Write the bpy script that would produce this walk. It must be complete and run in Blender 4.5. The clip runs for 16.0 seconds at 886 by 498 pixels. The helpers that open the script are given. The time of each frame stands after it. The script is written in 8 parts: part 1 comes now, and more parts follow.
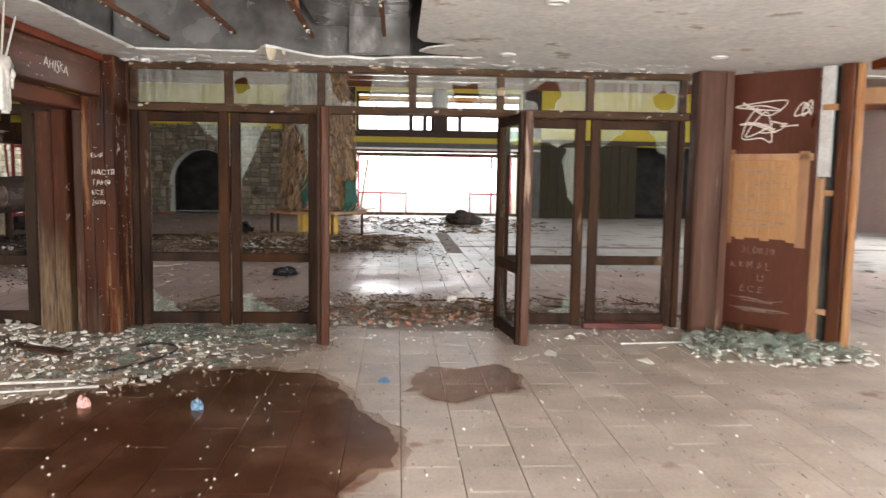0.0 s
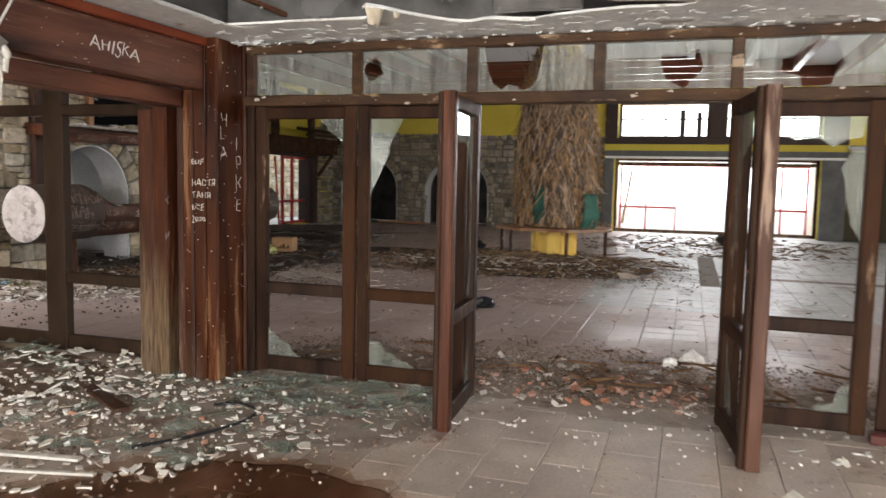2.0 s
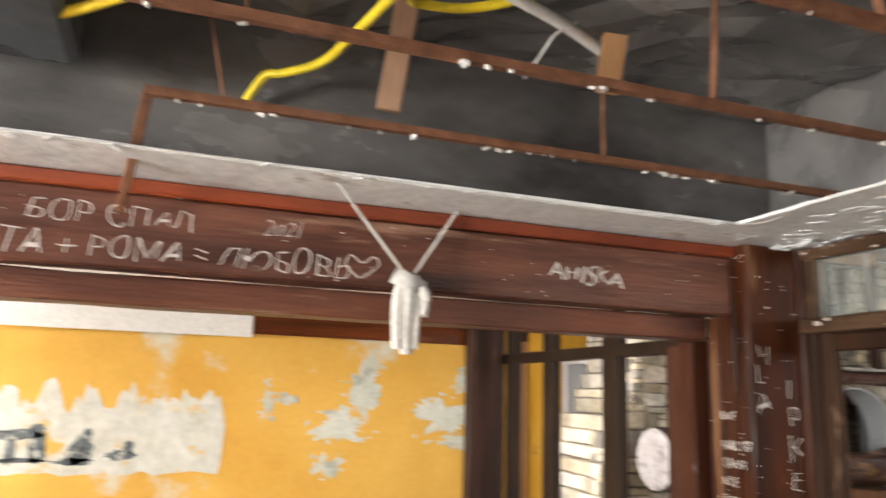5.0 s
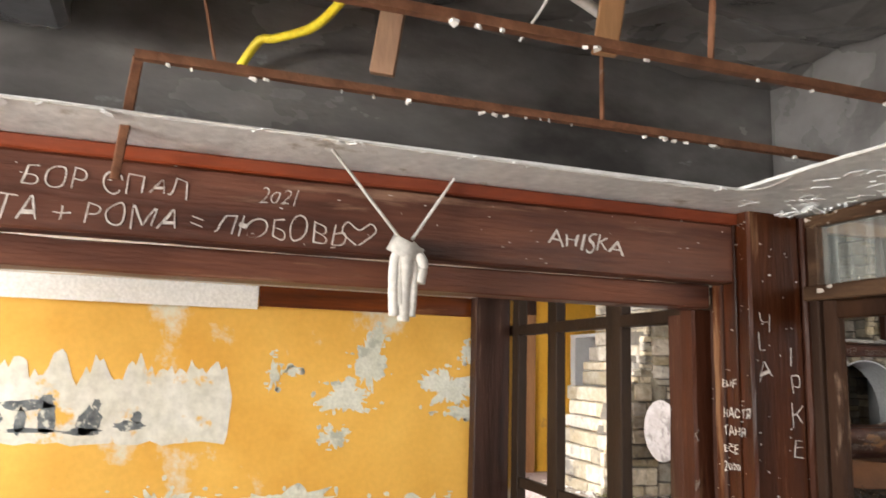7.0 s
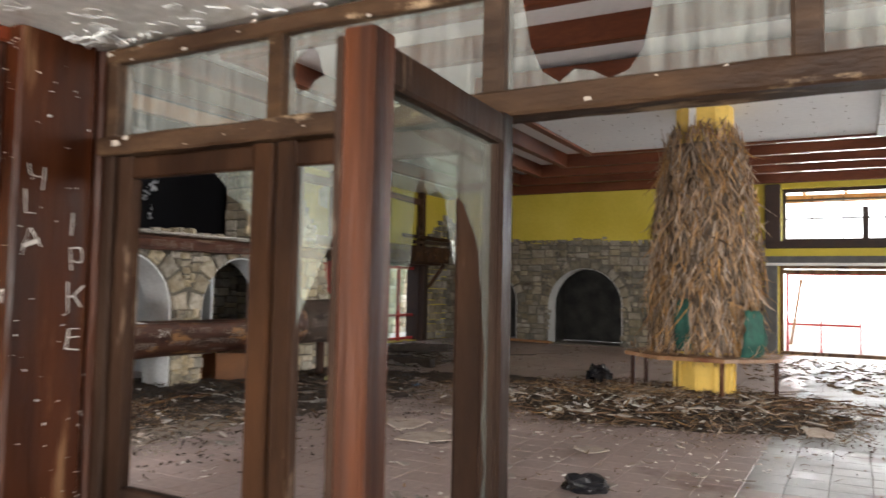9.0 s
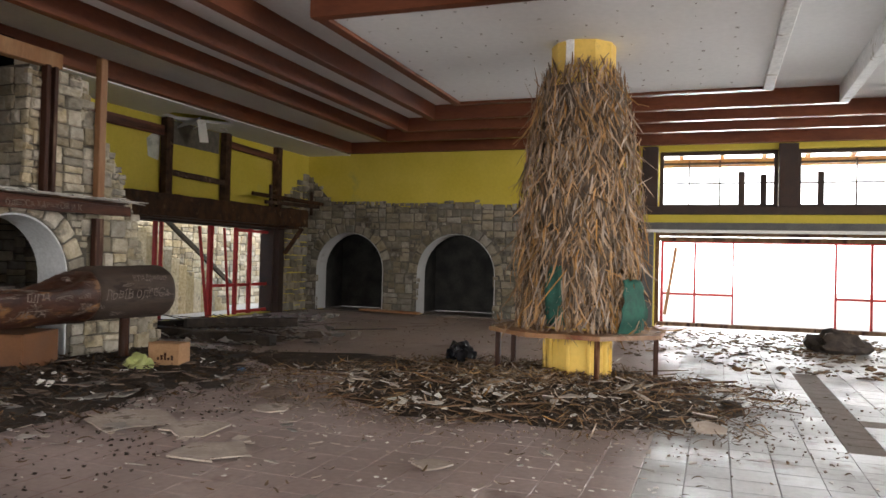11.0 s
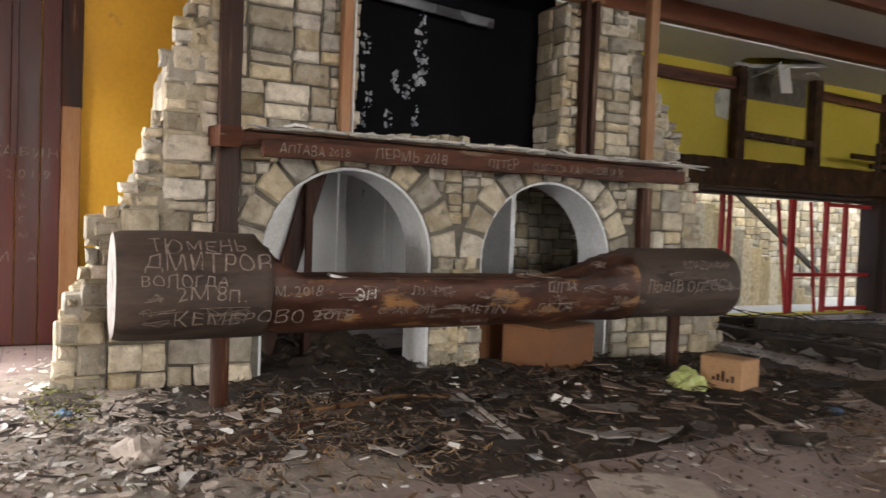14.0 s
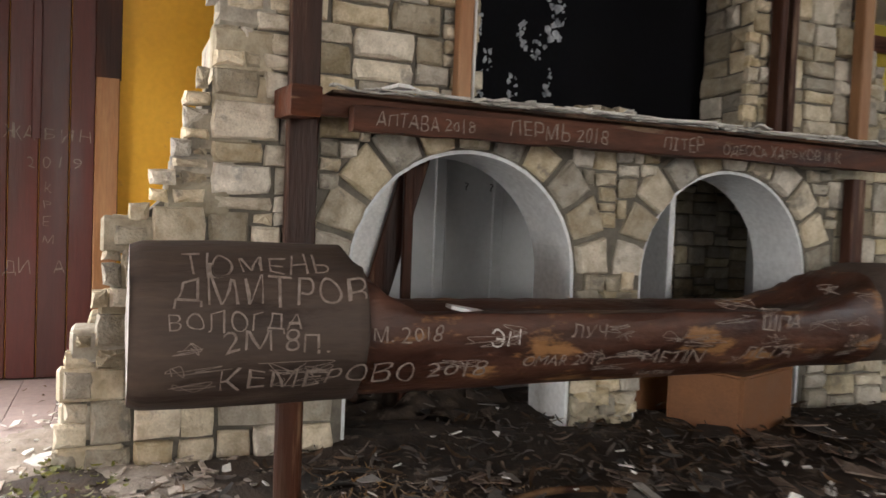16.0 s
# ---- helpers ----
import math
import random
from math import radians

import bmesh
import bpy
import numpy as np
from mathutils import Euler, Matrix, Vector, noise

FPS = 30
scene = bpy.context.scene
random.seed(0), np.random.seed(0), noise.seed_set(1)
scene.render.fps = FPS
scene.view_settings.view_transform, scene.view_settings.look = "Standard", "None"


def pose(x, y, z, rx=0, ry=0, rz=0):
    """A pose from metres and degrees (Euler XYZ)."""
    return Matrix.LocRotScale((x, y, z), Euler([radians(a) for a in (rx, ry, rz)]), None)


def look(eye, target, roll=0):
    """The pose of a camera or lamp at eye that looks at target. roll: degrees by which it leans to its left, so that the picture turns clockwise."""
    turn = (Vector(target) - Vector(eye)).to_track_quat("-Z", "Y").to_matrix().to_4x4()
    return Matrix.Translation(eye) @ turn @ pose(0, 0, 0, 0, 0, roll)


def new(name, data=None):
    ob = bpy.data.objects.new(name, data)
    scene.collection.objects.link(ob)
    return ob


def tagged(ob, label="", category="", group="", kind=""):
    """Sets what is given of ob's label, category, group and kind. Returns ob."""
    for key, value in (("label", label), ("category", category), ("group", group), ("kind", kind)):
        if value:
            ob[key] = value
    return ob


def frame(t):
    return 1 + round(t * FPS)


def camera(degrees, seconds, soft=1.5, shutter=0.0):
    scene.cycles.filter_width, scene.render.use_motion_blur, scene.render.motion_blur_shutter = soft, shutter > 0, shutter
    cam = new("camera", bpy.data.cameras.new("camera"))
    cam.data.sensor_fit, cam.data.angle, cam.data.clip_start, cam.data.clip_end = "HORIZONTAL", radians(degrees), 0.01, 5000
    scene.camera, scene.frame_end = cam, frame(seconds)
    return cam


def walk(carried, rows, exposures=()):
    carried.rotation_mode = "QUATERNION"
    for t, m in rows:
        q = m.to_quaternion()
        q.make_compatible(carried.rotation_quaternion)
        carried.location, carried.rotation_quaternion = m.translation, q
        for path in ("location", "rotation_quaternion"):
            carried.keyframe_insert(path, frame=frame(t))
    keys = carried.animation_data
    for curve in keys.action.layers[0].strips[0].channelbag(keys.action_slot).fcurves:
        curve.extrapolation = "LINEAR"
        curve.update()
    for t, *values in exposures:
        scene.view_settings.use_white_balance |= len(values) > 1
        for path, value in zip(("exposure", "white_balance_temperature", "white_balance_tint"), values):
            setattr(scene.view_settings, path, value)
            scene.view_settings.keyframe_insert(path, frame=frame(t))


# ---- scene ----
cam = camera(60.8, 16.0, shutter=0.5)
METRES, EYE, TILT, LEAN, TURN = 12.2, 1.44, 0.0, 0.0, -3.5
ROWS = [
    (0.0, 0.0, 0.0, 0.0, 0.09, -5.71, -0.89),
    (0.5, 0.0171, 0.0454, 0.002, 5.0, -5.61, -0.95),
    (1.0, 0.0312, 0.0897, 0.0023, 11.81, -5.42, -1.03),
    (1.5, 0.0385, 0.135, 0.0025, 17.28, -5.32, -1.12),
    (2.0, 0.0467, 0.1792, 0.0016, 21.55, -5.24, -1.19),
    (2.5, 0.0471, 0.2204, 0.0012, 26.06, -5.14, -1.28),
    (3.0, 0.0441, 0.2614, 0.0029, 29.48, -5.02, -1.38),
    (3.5, 0.0409, 0.2953, 0.0077, 36.58, -3.96, -1.44),
    (4.0, 0.0299, 0.3157, 0.0113, 47.86, 1.88, -1.3),
    (4.5, 0.0245, 0.3247, 0.0138, 60.53, 8.61, -1.38),
    (5.0, 0.0249, 0.3277, 0.0144, 73.12, 10.83, -1.66),
    (5.2, 0.0249, 0.328, 0.0144, 76.8, 11.2, -1.7),
    (7.3, 0.0244, 0.336, 0.0100, 72.4, 7.7, -1.55),
    (7.5, 0.0236, 0.3394, 0.0085, 65.34, 5.61, -1.46),
    (8.0, 0.0196, 0.3525, 0.0053, 48.08, 3.96, -1.18),
    (8.5, 0.0109, 0.3832, 0.0022, 38.1, 3.29, -1.11),
    (9.0, -0.0065, 0.4138, 0.0021, 32.21, 3.03, -1.16),
    (9.5, -0.0183, 0.4487, -0.001, 27.02, 2.97, -0.97),
    (9.7, -0.0215, 0.4640, -0.001, 25.6, 2.95, -0.97),
    (11.8, -0.0595, 0.6280, -0.0002, 23.4, -0.75, -1.2),
    (12.0, -0.0654, 0.6424, -0.0002, 27.26, -0.91, -1.26),
    (12.5, -0.0902, 0.6781, 0.0006, 39.6, -0.98, -1.56),
    (13.0, -0.1234, 0.704, 0.0009, 51.62, -1.05, -1.85),
    (13.5, -0.1563, 0.7267, -0.0006, 60.08, -1.42, -2.01),
    (14.0, -0.1926, 0.7415, -0.0011, 65.27, -2.01, -2.16),
    (14.5, -0.2321, 0.7497, -0.0008, 67.12, -2.3, -2.2),
    (15.0, -0.2712, 0.7586, 0.0014, 67.79, -2.36, -2.18),
    (15.5, -0.3112, 0.7622, 0.002, 68.97, -2.38, -2.22),
    (16.0, -0.3526, 0.765, 0.0008, 70.34, -2.43, -2.33),
]
walk(cam, [(t, pose(0, 0, EYE, TILT, LEAN, TURN) @ pose(METRES * x, METRES * y, METRES * z, 90 + pitch, roll, yaw)) for t, x, y, z, yaw, pitch, roll in ROWS],
     [(0.0, 1.5), (2.5, 1.5), (3.5, 1.55), (4.5, 1.82), (5.2, 1.95), (7.3, 1.8), (8.0, 1.75), (8.5, 1.9), (9.0, 1.95), (9.7, 1.9), (12.0, 1.86), (12.5, 1.86), (13.0, 2.0), (13.5, 2.1), (14.0, 2.08), (16.0, 1.88)])

# ---- light ----
world = bpy.data.worlds.new("overcast_sky")
scene.world = world
world.use_nodes = True
wn = world.node_tree
sky = wn.nodes.new("ShaderNodeTexSky")
sky.sky_type = "NISHITA"
sky.sun_disc = False
sky.sun_elevation, sky.sun_rotation = radians(48), radians(115)
sky.air_density, sky.dust_density = 1.0, 4.0
wn.nodes["Background"].inputs["Strength"].default_value = 0.11
wn.links.new(sky.outputs[0], wn.nodes["Background"].inputs["Color"])

sun_data = bpy.data.lights.new("sun", "SUN")
sun_data.energy, sun_data.angle, sun_data.color = 0.6, radians(12), (1.0, 0.96, 0.9)
sun = new("sun", sun_data)
sun.matrix_world = look((18, 8, 20), (0, 16, 0))


def window_light(name, at, to, w, h, power, colour=(0.93, 0.97, 1.0)):
    """The sky's light in an opening, seen or added out of view."""
    d = bpy.data.lights.new(name, "AREA")
    d.shape, d.size, d.size_y, d.energy, d.color = "RECTANGLE", w, h, power, colour
    o = new(name, d)
    o.matrix_world = look(at, to)
    return o


window_light("light_entrance", (1.6, -3.95, 1.4), (2.9, 2, 1.25), 2.9, 2.0, 440, (1.0, 0.97, 0.92))
window_light("light_hall_east_a", (13.15, 12.6, 3.0), (0, 13.5, 4.5), 7.6, 2.2, 320, (1.0, 0.975, 0.93))
window_light("light_hall_south", (-8.5, 7.3, 1.35), (-6.4, 10.5, 0.0), 3.0, 2.3, 62, (1.0, 0.96, 0.95))
window_light("light_hall_upper", (1.3, 28.2, 3.4), (0.0, 16.0, 5.2), 5.4, 1.3, 270, (0.97, 0.99, 1.0))
window_light("light_hall_north", (1.3, 27.5, 1.15), (0.0, 15.0, 3.4), 5.4, 2.0, 58, (0.98, 0.99, 1.0))
# Added lamp in an unseen opening, only to brighten the side room.
window_light("added_light_side_room", (-4.5, 0.6, 1.2), (-4.8, 6, 1.0), 2.6, 1.8, 36, (1.0, 0.98, 0.95))
# Added lamp at a made-up window, to brighten the east room.
window_light("added_light_east_room", (8.9, 3.0, 1.3), (4, 5.5, 0.6), 3.0, 2.0, 30)


glow = bpy.data.materials.new("bright_overcast_distance")
glow.use_nodes = True
glow.node_tree.nodes.remove(glow.node_tree.nodes["Principled BSDF"])
em = glow.node_tree.nodes.new("ShaderNodeEmission")
em.inputs["Color"].default_value, em.inputs["Strength"].default_value = (0.97, 0.99, 1.0, 1), 1.7
glow.node_tree.links.new(em.outputs[0], glow.node_tree.nodes["Material Output"].inputs["Surface"])

# ---- materials ----
def surf(name, c1, c2, scale=3.0, rough=0.7, bump=0.15, metal=0.0, fine=40.0, c3=None, stain=0.55,
         stretch=(1, 1, 1), vary=0.0, island=0.0, spec=0.4, rough_var=0.15, stain_scale=0.8, detail=6.0, grain=0.7, low=None):
    """A worn surface: two colours in a coarse and a fine grain, a third in stains, uneven gloss and relief."""
    m = bpy.data.materials.new(name)
    m.use_nodes = True
    nt = m.node_tree
    N, L = nt.nodes, nt.links
    p = N["Principled BSDF"]
    geo = N.new("ShaderNodeNewGeometry")
    mp = N.new("ShaderNodeMapping")
    mp.inputs["Scale"].default_value = stretch
    L.new(geo.outputs["Position"], mp.inputs["Vector"])

    def noise_tex(sc, det, vec=mp):
        n = N.new("ShaderNodeTexNoise")
        n.inputs["Scale"].default_value, n.inputs["Detail"].default_value = sc, det
        L.new(vec.outputs[0], n.inputs["Vector"])
        return n

    def ramp(src, a, b):
        r = N.new("ShaderNodeMapRange")
        r.inputs["From Min"].default_value, r.inputs["From Max"].default_value = a, b
        L.new(src, r.inputs["Value"])
        return r.outputs[0]

    def mix(f, a, b, kind="MIX"):
        x = N.new("ShaderNodeMix")
        x.data_type, x.blend_type = "RGBA", kind
        for sock, v in ((x.inputs["Factor"], f), (x.inputs["A"], a), (x.inputs["B"], b)):
            if isinstance(v, (int, float)):
                sock.default_value = v
            elif isinstance(v, tuple):
                sock.default_value = (*v, 1)
            else:
                L.new(v, sock)
        return x.outputs["Result"]

    big, small = noise_tex(scale, detail), noise_tex(fine, 4.0)
    col = mix(ramp(big.outputs["Fac"], 0.32, 0.68), c1, c2)
    g = mix(ramp(small.outputs["Fac"], 0.3, 0.7), (0.78, 0.78, 0.78), (1.1, 1.1, 1.1))
    col = mix(grain, col, g, "MULTIPLY")
    if c3:
        st = noise_tex(stain_scale, 9.0)
        st.inputs["Roughness"].default_value = 0.65
        col = mix(ramp(st.outputs["Fac"], stain, stain + 0.07), col, c3)
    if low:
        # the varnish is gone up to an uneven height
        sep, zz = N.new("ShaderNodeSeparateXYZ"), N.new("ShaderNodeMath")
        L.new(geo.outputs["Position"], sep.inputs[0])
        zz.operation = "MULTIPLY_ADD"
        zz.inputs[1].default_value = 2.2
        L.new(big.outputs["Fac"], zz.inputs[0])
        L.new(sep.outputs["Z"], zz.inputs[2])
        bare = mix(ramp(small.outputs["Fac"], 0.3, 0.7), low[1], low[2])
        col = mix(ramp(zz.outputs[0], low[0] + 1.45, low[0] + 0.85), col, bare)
    if vary or island:
        if vary:
            src = N.new("ShaderNodeObjectInfo").outputs["Random"]
        else:
            src = geo.outputs["Random Per Island"]
        k = max(vary, island)
        hv = N.new("ShaderNodeHueSaturation")
        L.new(ramp(src, 0, 1), hv.inputs["Value"])
        mr = hv.inputs["Value"].links[0].from_node
        mr.inputs["To Min"].default_value, mr.inputs["To Max"].default_value = 1 - k, 1 + k
        wn2 = N.new("ShaderNodeTexWhiteNoise")
        wn2.noise_dimensions = "1D"
        L.new(src, wn2.inputs["W"])
        sr = N.new("ShaderNodeMapRange")
        sr.inputs["To Min"].default_value, sr.inputs["To Max"].default_value = 1 - k * 1.2, 1 + k * 0.6
        L.new(wn2.outputs["Value"], sr.inputs["Value"])
        L.new(sr.outputs[0], hv.inputs["Saturation"])
        L.new(col, hv.inputs["Color"])
        col = hv.outputs["Color"]
    L.new(col, p.inputs["Base Color"])
    rr = N.new("ShaderNodeMapRange")
    rr.inputs["From Min"].default_value, rr.inputs["From Max"].default_value = 0.3, 0.7
    rr.inputs["To Min"].default_value, rr.inputs["To Max"].default_value = max(0.03, rough - rough_var), min(1, rough + rough_var)
    L.new(big.outputs["Fac"], rr.inputs["Value"])
    L.new(rr.outputs[0], p.inputs["Roughness"])
    p.inputs["Metallic"].default_value = metal
    p.inputs["Specular IOR Level"].default_value = spec
    if bump:
        b = N.new("ShaderNodeBump")
        b.inputs["Strength"].default_value, b.inputs["Distance"].default_value = bump, 0.02
        ad = N.new("ShaderNodeMath")
        ad.operation = "MULTIPLY_ADD"
        ad.inputs[1].default_value = 0.4
        L.new(small.outputs["Fac"], ad.inputs[0])
        L.new(big.outputs["Fac"], ad.inputs[2])
        L.new(ad.outputs[0], b.inputs["Height"])
        L.new(b.outputs[0], p.inputs["Normal"])
    return m


def slant(N, L):
    """How much a thin sheet mirrors: little face on, much at a slant."""
    lw, pw, ma = N.new("ShaderNodeLayerWeight"), N.new("ShaderNodeMath"), N.new("ShaderNodeMath")
    lw.inputs["Blend"].default_value = 0.5
    pw.operation, ma.operation = "POWER", "MULTIPLY_ADD"
    pw.inputs[1].default_value = 5.0
    L.new(lw.outputs["Facing"], pw.inputs[0])
    ma.inputs[1].default_value, ma.inputs[2].default_value = 0.7, 0.03
    L.new(pw.outputs[0], ma.inputs[0])
    return ma.outputs[0]


def glass_mat(name, tint, dust, streak):
    """Thin dirty window glass: clear, a mirror sheen, and a film of dust in streaks that run down."""
    m = bpy.data.materials.new(name)
    m.use_nodes = True
    nt = m.node_tree
    N, L = nt.nodes, nt.links
    N.remove(N["Principled BSDF"])
    out = N["Material Output"]
    tr = N.new("ShaderNodeBsdfTransparent")
    tr.inputs[0].default_value = (*tint, 1)
    gl = N.new("ShaderNodeBsdfGlossy")
    gl.inputs["Roughness"].default_value = 0.04
    df = N.new("ShaderNodeBsdfDiffuse")
    df.inputs[0].default_value = (0.62, 0.64, 0.60, 1)
    fr = slant(N, L)
    a, b = N.new("ShaderNodeMixShader"), N.new("ShaderNodeMixShader")
    L.new(fr, a.inputs[0])
    L.new(tr.outputs[0], a.inputs[1])
    L.new(gl.outputs[0], a.inputs[2])
    geo, mp = N.new("ShaderNodeNewGeometry"), N.new("ShaderNodeMapping")
    mp.inputs["Scale"].default_value = (1, 1, 0.08)
    L.new(geo.outputs["Position"], mp.inputs["Vector"])
    n1 = N.new("ShaderNodeTexNoise")
    n1.inputs["Scale"].default_value, n1.inputs["Detail"].default_value = streak, 5
    L.new(mp.outputs[0], n1.inputs["Vector"])
    mr = N.new("ShaderNodeMapRange")
    mr.inputs["From Min"].default_value, mr.inputs["From Max"].default_value = 0.38, 0.72
    mr.inputs["To Min"].default_value, mr.inputs["To Max"].default_value = dust * 0.35, dust
    L.new(n1.outputs["Fac"], mr.inputs["Value"])
    L.new(mr.outputs[0], b.inputs[0])
    L.new(a.outputs[0], b.inputs[1])
    L.new(df.outputs[0], b.inputs[2])
    L.new(b.outputs[0], out.inputs["Surface"])
    return m



def film_mat(name, t1, t2, rough=0.22):
    """A thin film of muddy water: it tints what lies under it and mirrors at a slant."""
    m = bpy.data.materials.new(name)
    m.use_nodes = True
    N, L = m.node_tree.nodes, m.node_tree.links
    N.remove(N["Principled BSDF"])
    geo, n1, mx = N.new("ShaderNodeNewGeometry"), N.new("ShaderNodeTexNoise"), N.new("ShaderNodeMix")
    n1.inputs["Scale"].default_value, n1.inputs["Detail"].default_value = 1.3, 6
    L.new(geo.outputs["Position"], n1.inputs["Vector"])
    mr = N.new("ShaderNodeMapRange")
    mr.inputs["From Min"].default_value, mr.inputs["From Max"].default_value = 0.42, 0.72
    L.new(n1.outputs["Fac"], mr.inputs["Value"])
    mx.data_type = "RGBA"
    mx.inputs["A"].default_value, mx.inputs["B"].default_value = (*t1, 1), (*t2, 1)
    L.new(mr.outputs[0], mx.inputs["Factor"])
    tr, gl, fr, sh = N.new("ShaderNodeBsdfTransparent"), N.new("ShaderNodeBsdfGlossy"), slant(N, L), N.new("ShaderNodeMixShader")
    L.new(mx.outputs["Result"], tr.inputs[0])
    gl.inputs["Roughness"].default_value = rough
    L.new(fr, sh.inputs[0])
    L.new(tr.outputs[0], sh.inputs[1])
    L.new(gl.outputs[0], sh.inputs[2])
    L.new(sh.outputs[0], N["Material Output"].inputs["Surface"])
    return m


WOOD = surf("varnished_brown_wood", (0.018, 0.0048, 0.0022), (0.068, 0.022, 0.010), 8, 0.5, 0.5, c3=(0.16, 0.09, 0.052), stain=0.58, stretch=(1, 1, 0.09), fine=60, stain_scale=8, vary=0.2, spec=0.18, low=(-0.15, (0.04, 0.022, 0.015), (0.10, 0.062, 0.043)))
WOOD_H = surf("varnished_brown_beam_wood", (0.040, 0.0085, 0.003), (0.175, 0.046, 0.014), 9, 0.42, 0.5, c3=(0.24, 0.115, 0.06), stain=0.58, stretch=(0.3, 0.10, 1), fine=60, stain_scale=6, vary=0.18, spec=0.28)
WOOD_RED = surf("orange_red_stained_wood", (0.26, 0.050, 0.014), (0.15, 0.028, 0.009), 4, 0.5, 0.2, stretch=(0.3, 0.2, 1), fine=50)
WOOD_PALE = surf("bare_weathered_wood", (0.19, 0.11, 0.055), (0.085, 0.042, 0.02), 7, 0.72, 0.4, c3=(0.03, 0.010, 0.005), stain=0.52, stretch=(1, 1, 0.10), fine=50, stain_scale=4, vary=0.15, spec=0.2)
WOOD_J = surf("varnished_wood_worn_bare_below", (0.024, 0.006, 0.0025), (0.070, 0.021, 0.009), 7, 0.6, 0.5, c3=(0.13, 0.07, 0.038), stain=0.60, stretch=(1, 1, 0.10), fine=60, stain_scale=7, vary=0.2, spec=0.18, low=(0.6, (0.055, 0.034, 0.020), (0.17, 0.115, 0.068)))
FRAME_H = surf("chipped_bare_rail_wood", (0.024, 0.011, 0.006), (0.080, 0.043, 0.022), 9, 0.65, 0.6, c3=(0.30, 0.21, 0.13), stain=0.59, stretch=(0.30, 1, 1), fine=60, stain_scale=8, vary=0.15, spec=0.18)
WOOD_NEW = surf("raw_tan_wood", (0.36, 0.20, 0.10), (0.26, 0.12, 0.055), 5, 0.6, 0.2, c3=(0.16, 0.045, 0.02), stain=0.6, stretch=(1, 1, 0.15), fine=60, vary=0.15)
FRAME = surf("grey_brown_frame_wood", (0.014, 0.0058, 0.0031), (0.050, 0.0235, 0.0125), 8, 0.6, 0.5, c3=(0.20, 0.13, 0.085), stain=0.61, stretch=(0.6, 0.6, 0.12), fine=70, stain_scale=9, vary=0.16, spec=0.10)
FRAME_D = surf("pinkish_brown_door_stile", (0.10, 0.045, 0.028), (0.045, 0.018, 0.010), 8, 0.5, 0.4, c3=(0.26, 0.18, 0.13), stain=0.62, stretch=(1, 1, 0.09), fine=70, stain_scale=7, spec=0.25)
LEAF_EDGE = surf("reddish_door_stile_wood", (0.105, 0.032, 0.012), (0.024, 0.008, 0.0042), 16, 0.5, 0.5, c3=(0.34, 0.20, 0.12), stain=0.61, stretch=(1, 1, 0.045), fine=90, stain_scale=10, spec=0.18)
BEAM = surf("ceiling_beam_mahogany", (0.105, 0.030, 0.014), (0.19, 0.060, 0.027), 3, 0.5, 0.15, stretch=(0.3, 0.3, 1), fine=30, c3=(0.22, 0.08, 0.033), stain=0.62, stain_scale=0.9, spec=0.25)
CHAR = surf("charred_black_wood", (0.022, 0.016, 0.013), (0.075, 0.052, 0.038), 7, 0.8, 0.5, fine=40, island=0.3)
PLASTER = surf("stained_white_ceiling_board", grain=0.25, c1=(0.74, 0.73, 0.69), c2=(0.84, 0.83, 0.80), scale=1.6, rough=0.85, bump=0.1, c3=(0.56, 0.51, 0.41), stain=0.62, fine=25, stain_scale=1.1)
PLASTER_B = surf("blistered_ceiling_board", (0.68, 0.69, 0.69), (0.82, 0.82, 0.81), 3.2, 0.75, 0.6, c3=(0.40, 0.37, 0.32), stain=0.60, fine=18, stain_scale=3.2)
CEIL = surf("hall_ceiling_paint", grain=0.2, c1=(0.82, 0.82, 0.83), c2=(0.88, 0.88, 0.88), scale=0.6, rough=0.85, bump=0.05, c3=(0.62, 0.60, 0.57), stain=0.68, fine=12, stain_scale=0.7)
OCHRE = surf("peeling_ochre_paint", grain=0.25, c1=(0.66, 0.36, 0.055), c2=(0.76, 0.46, 0.10), scale=1.3, rough=0.8, bump=0.25, c3=(0.66, 0.64, 0.52), stain=0.60, fine=22, stain_scale=0.9)
YELLOW = surf("lemon_yellow_paint", grain=0.25, c1=(0.56, 0.45, 0.05), c2=(0.64, 0.52, 0.09), scale=1.0, rough=0.85, bump=0.1, c3=(0.47, 0.42, 0.10), stain=0.62, fine=14, stain_scale=0.6)
AMBER = surf("amber_yellow_paint", grain=0.3, c1=(0.66, 0.35, 0.022), c2=(0.76, 0.43, 0.05), scale=1.2, rough=0.7, bump=0.3, c3=(0.50, 0.27, 0.06), stain=0.62, fine=20, stain_scale=2.4)
STONE = surf("cream_limestone", (0.36, 0.295, 0.195), (0.57, 0.50, 0.38), 11, 0.9, 1.0, c3=(0.25, 0.215, 0.17), stain=0.585, fine=70, vary=0.40, stain_scale=6, spec=0.2)
STONE_I = surf("cream_limestone_rubble", (0.34, 0.285, 0.195), (0.50, 0.445, 0.34), 9, 0.9, 0.9, c3=(0.21, 0.185, 0.145), stain=0.57, fine=40, island=0.34, stain_scale=2, spec=0.2)
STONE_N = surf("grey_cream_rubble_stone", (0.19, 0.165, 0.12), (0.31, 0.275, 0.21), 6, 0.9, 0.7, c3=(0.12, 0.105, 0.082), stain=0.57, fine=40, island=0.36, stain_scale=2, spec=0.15)
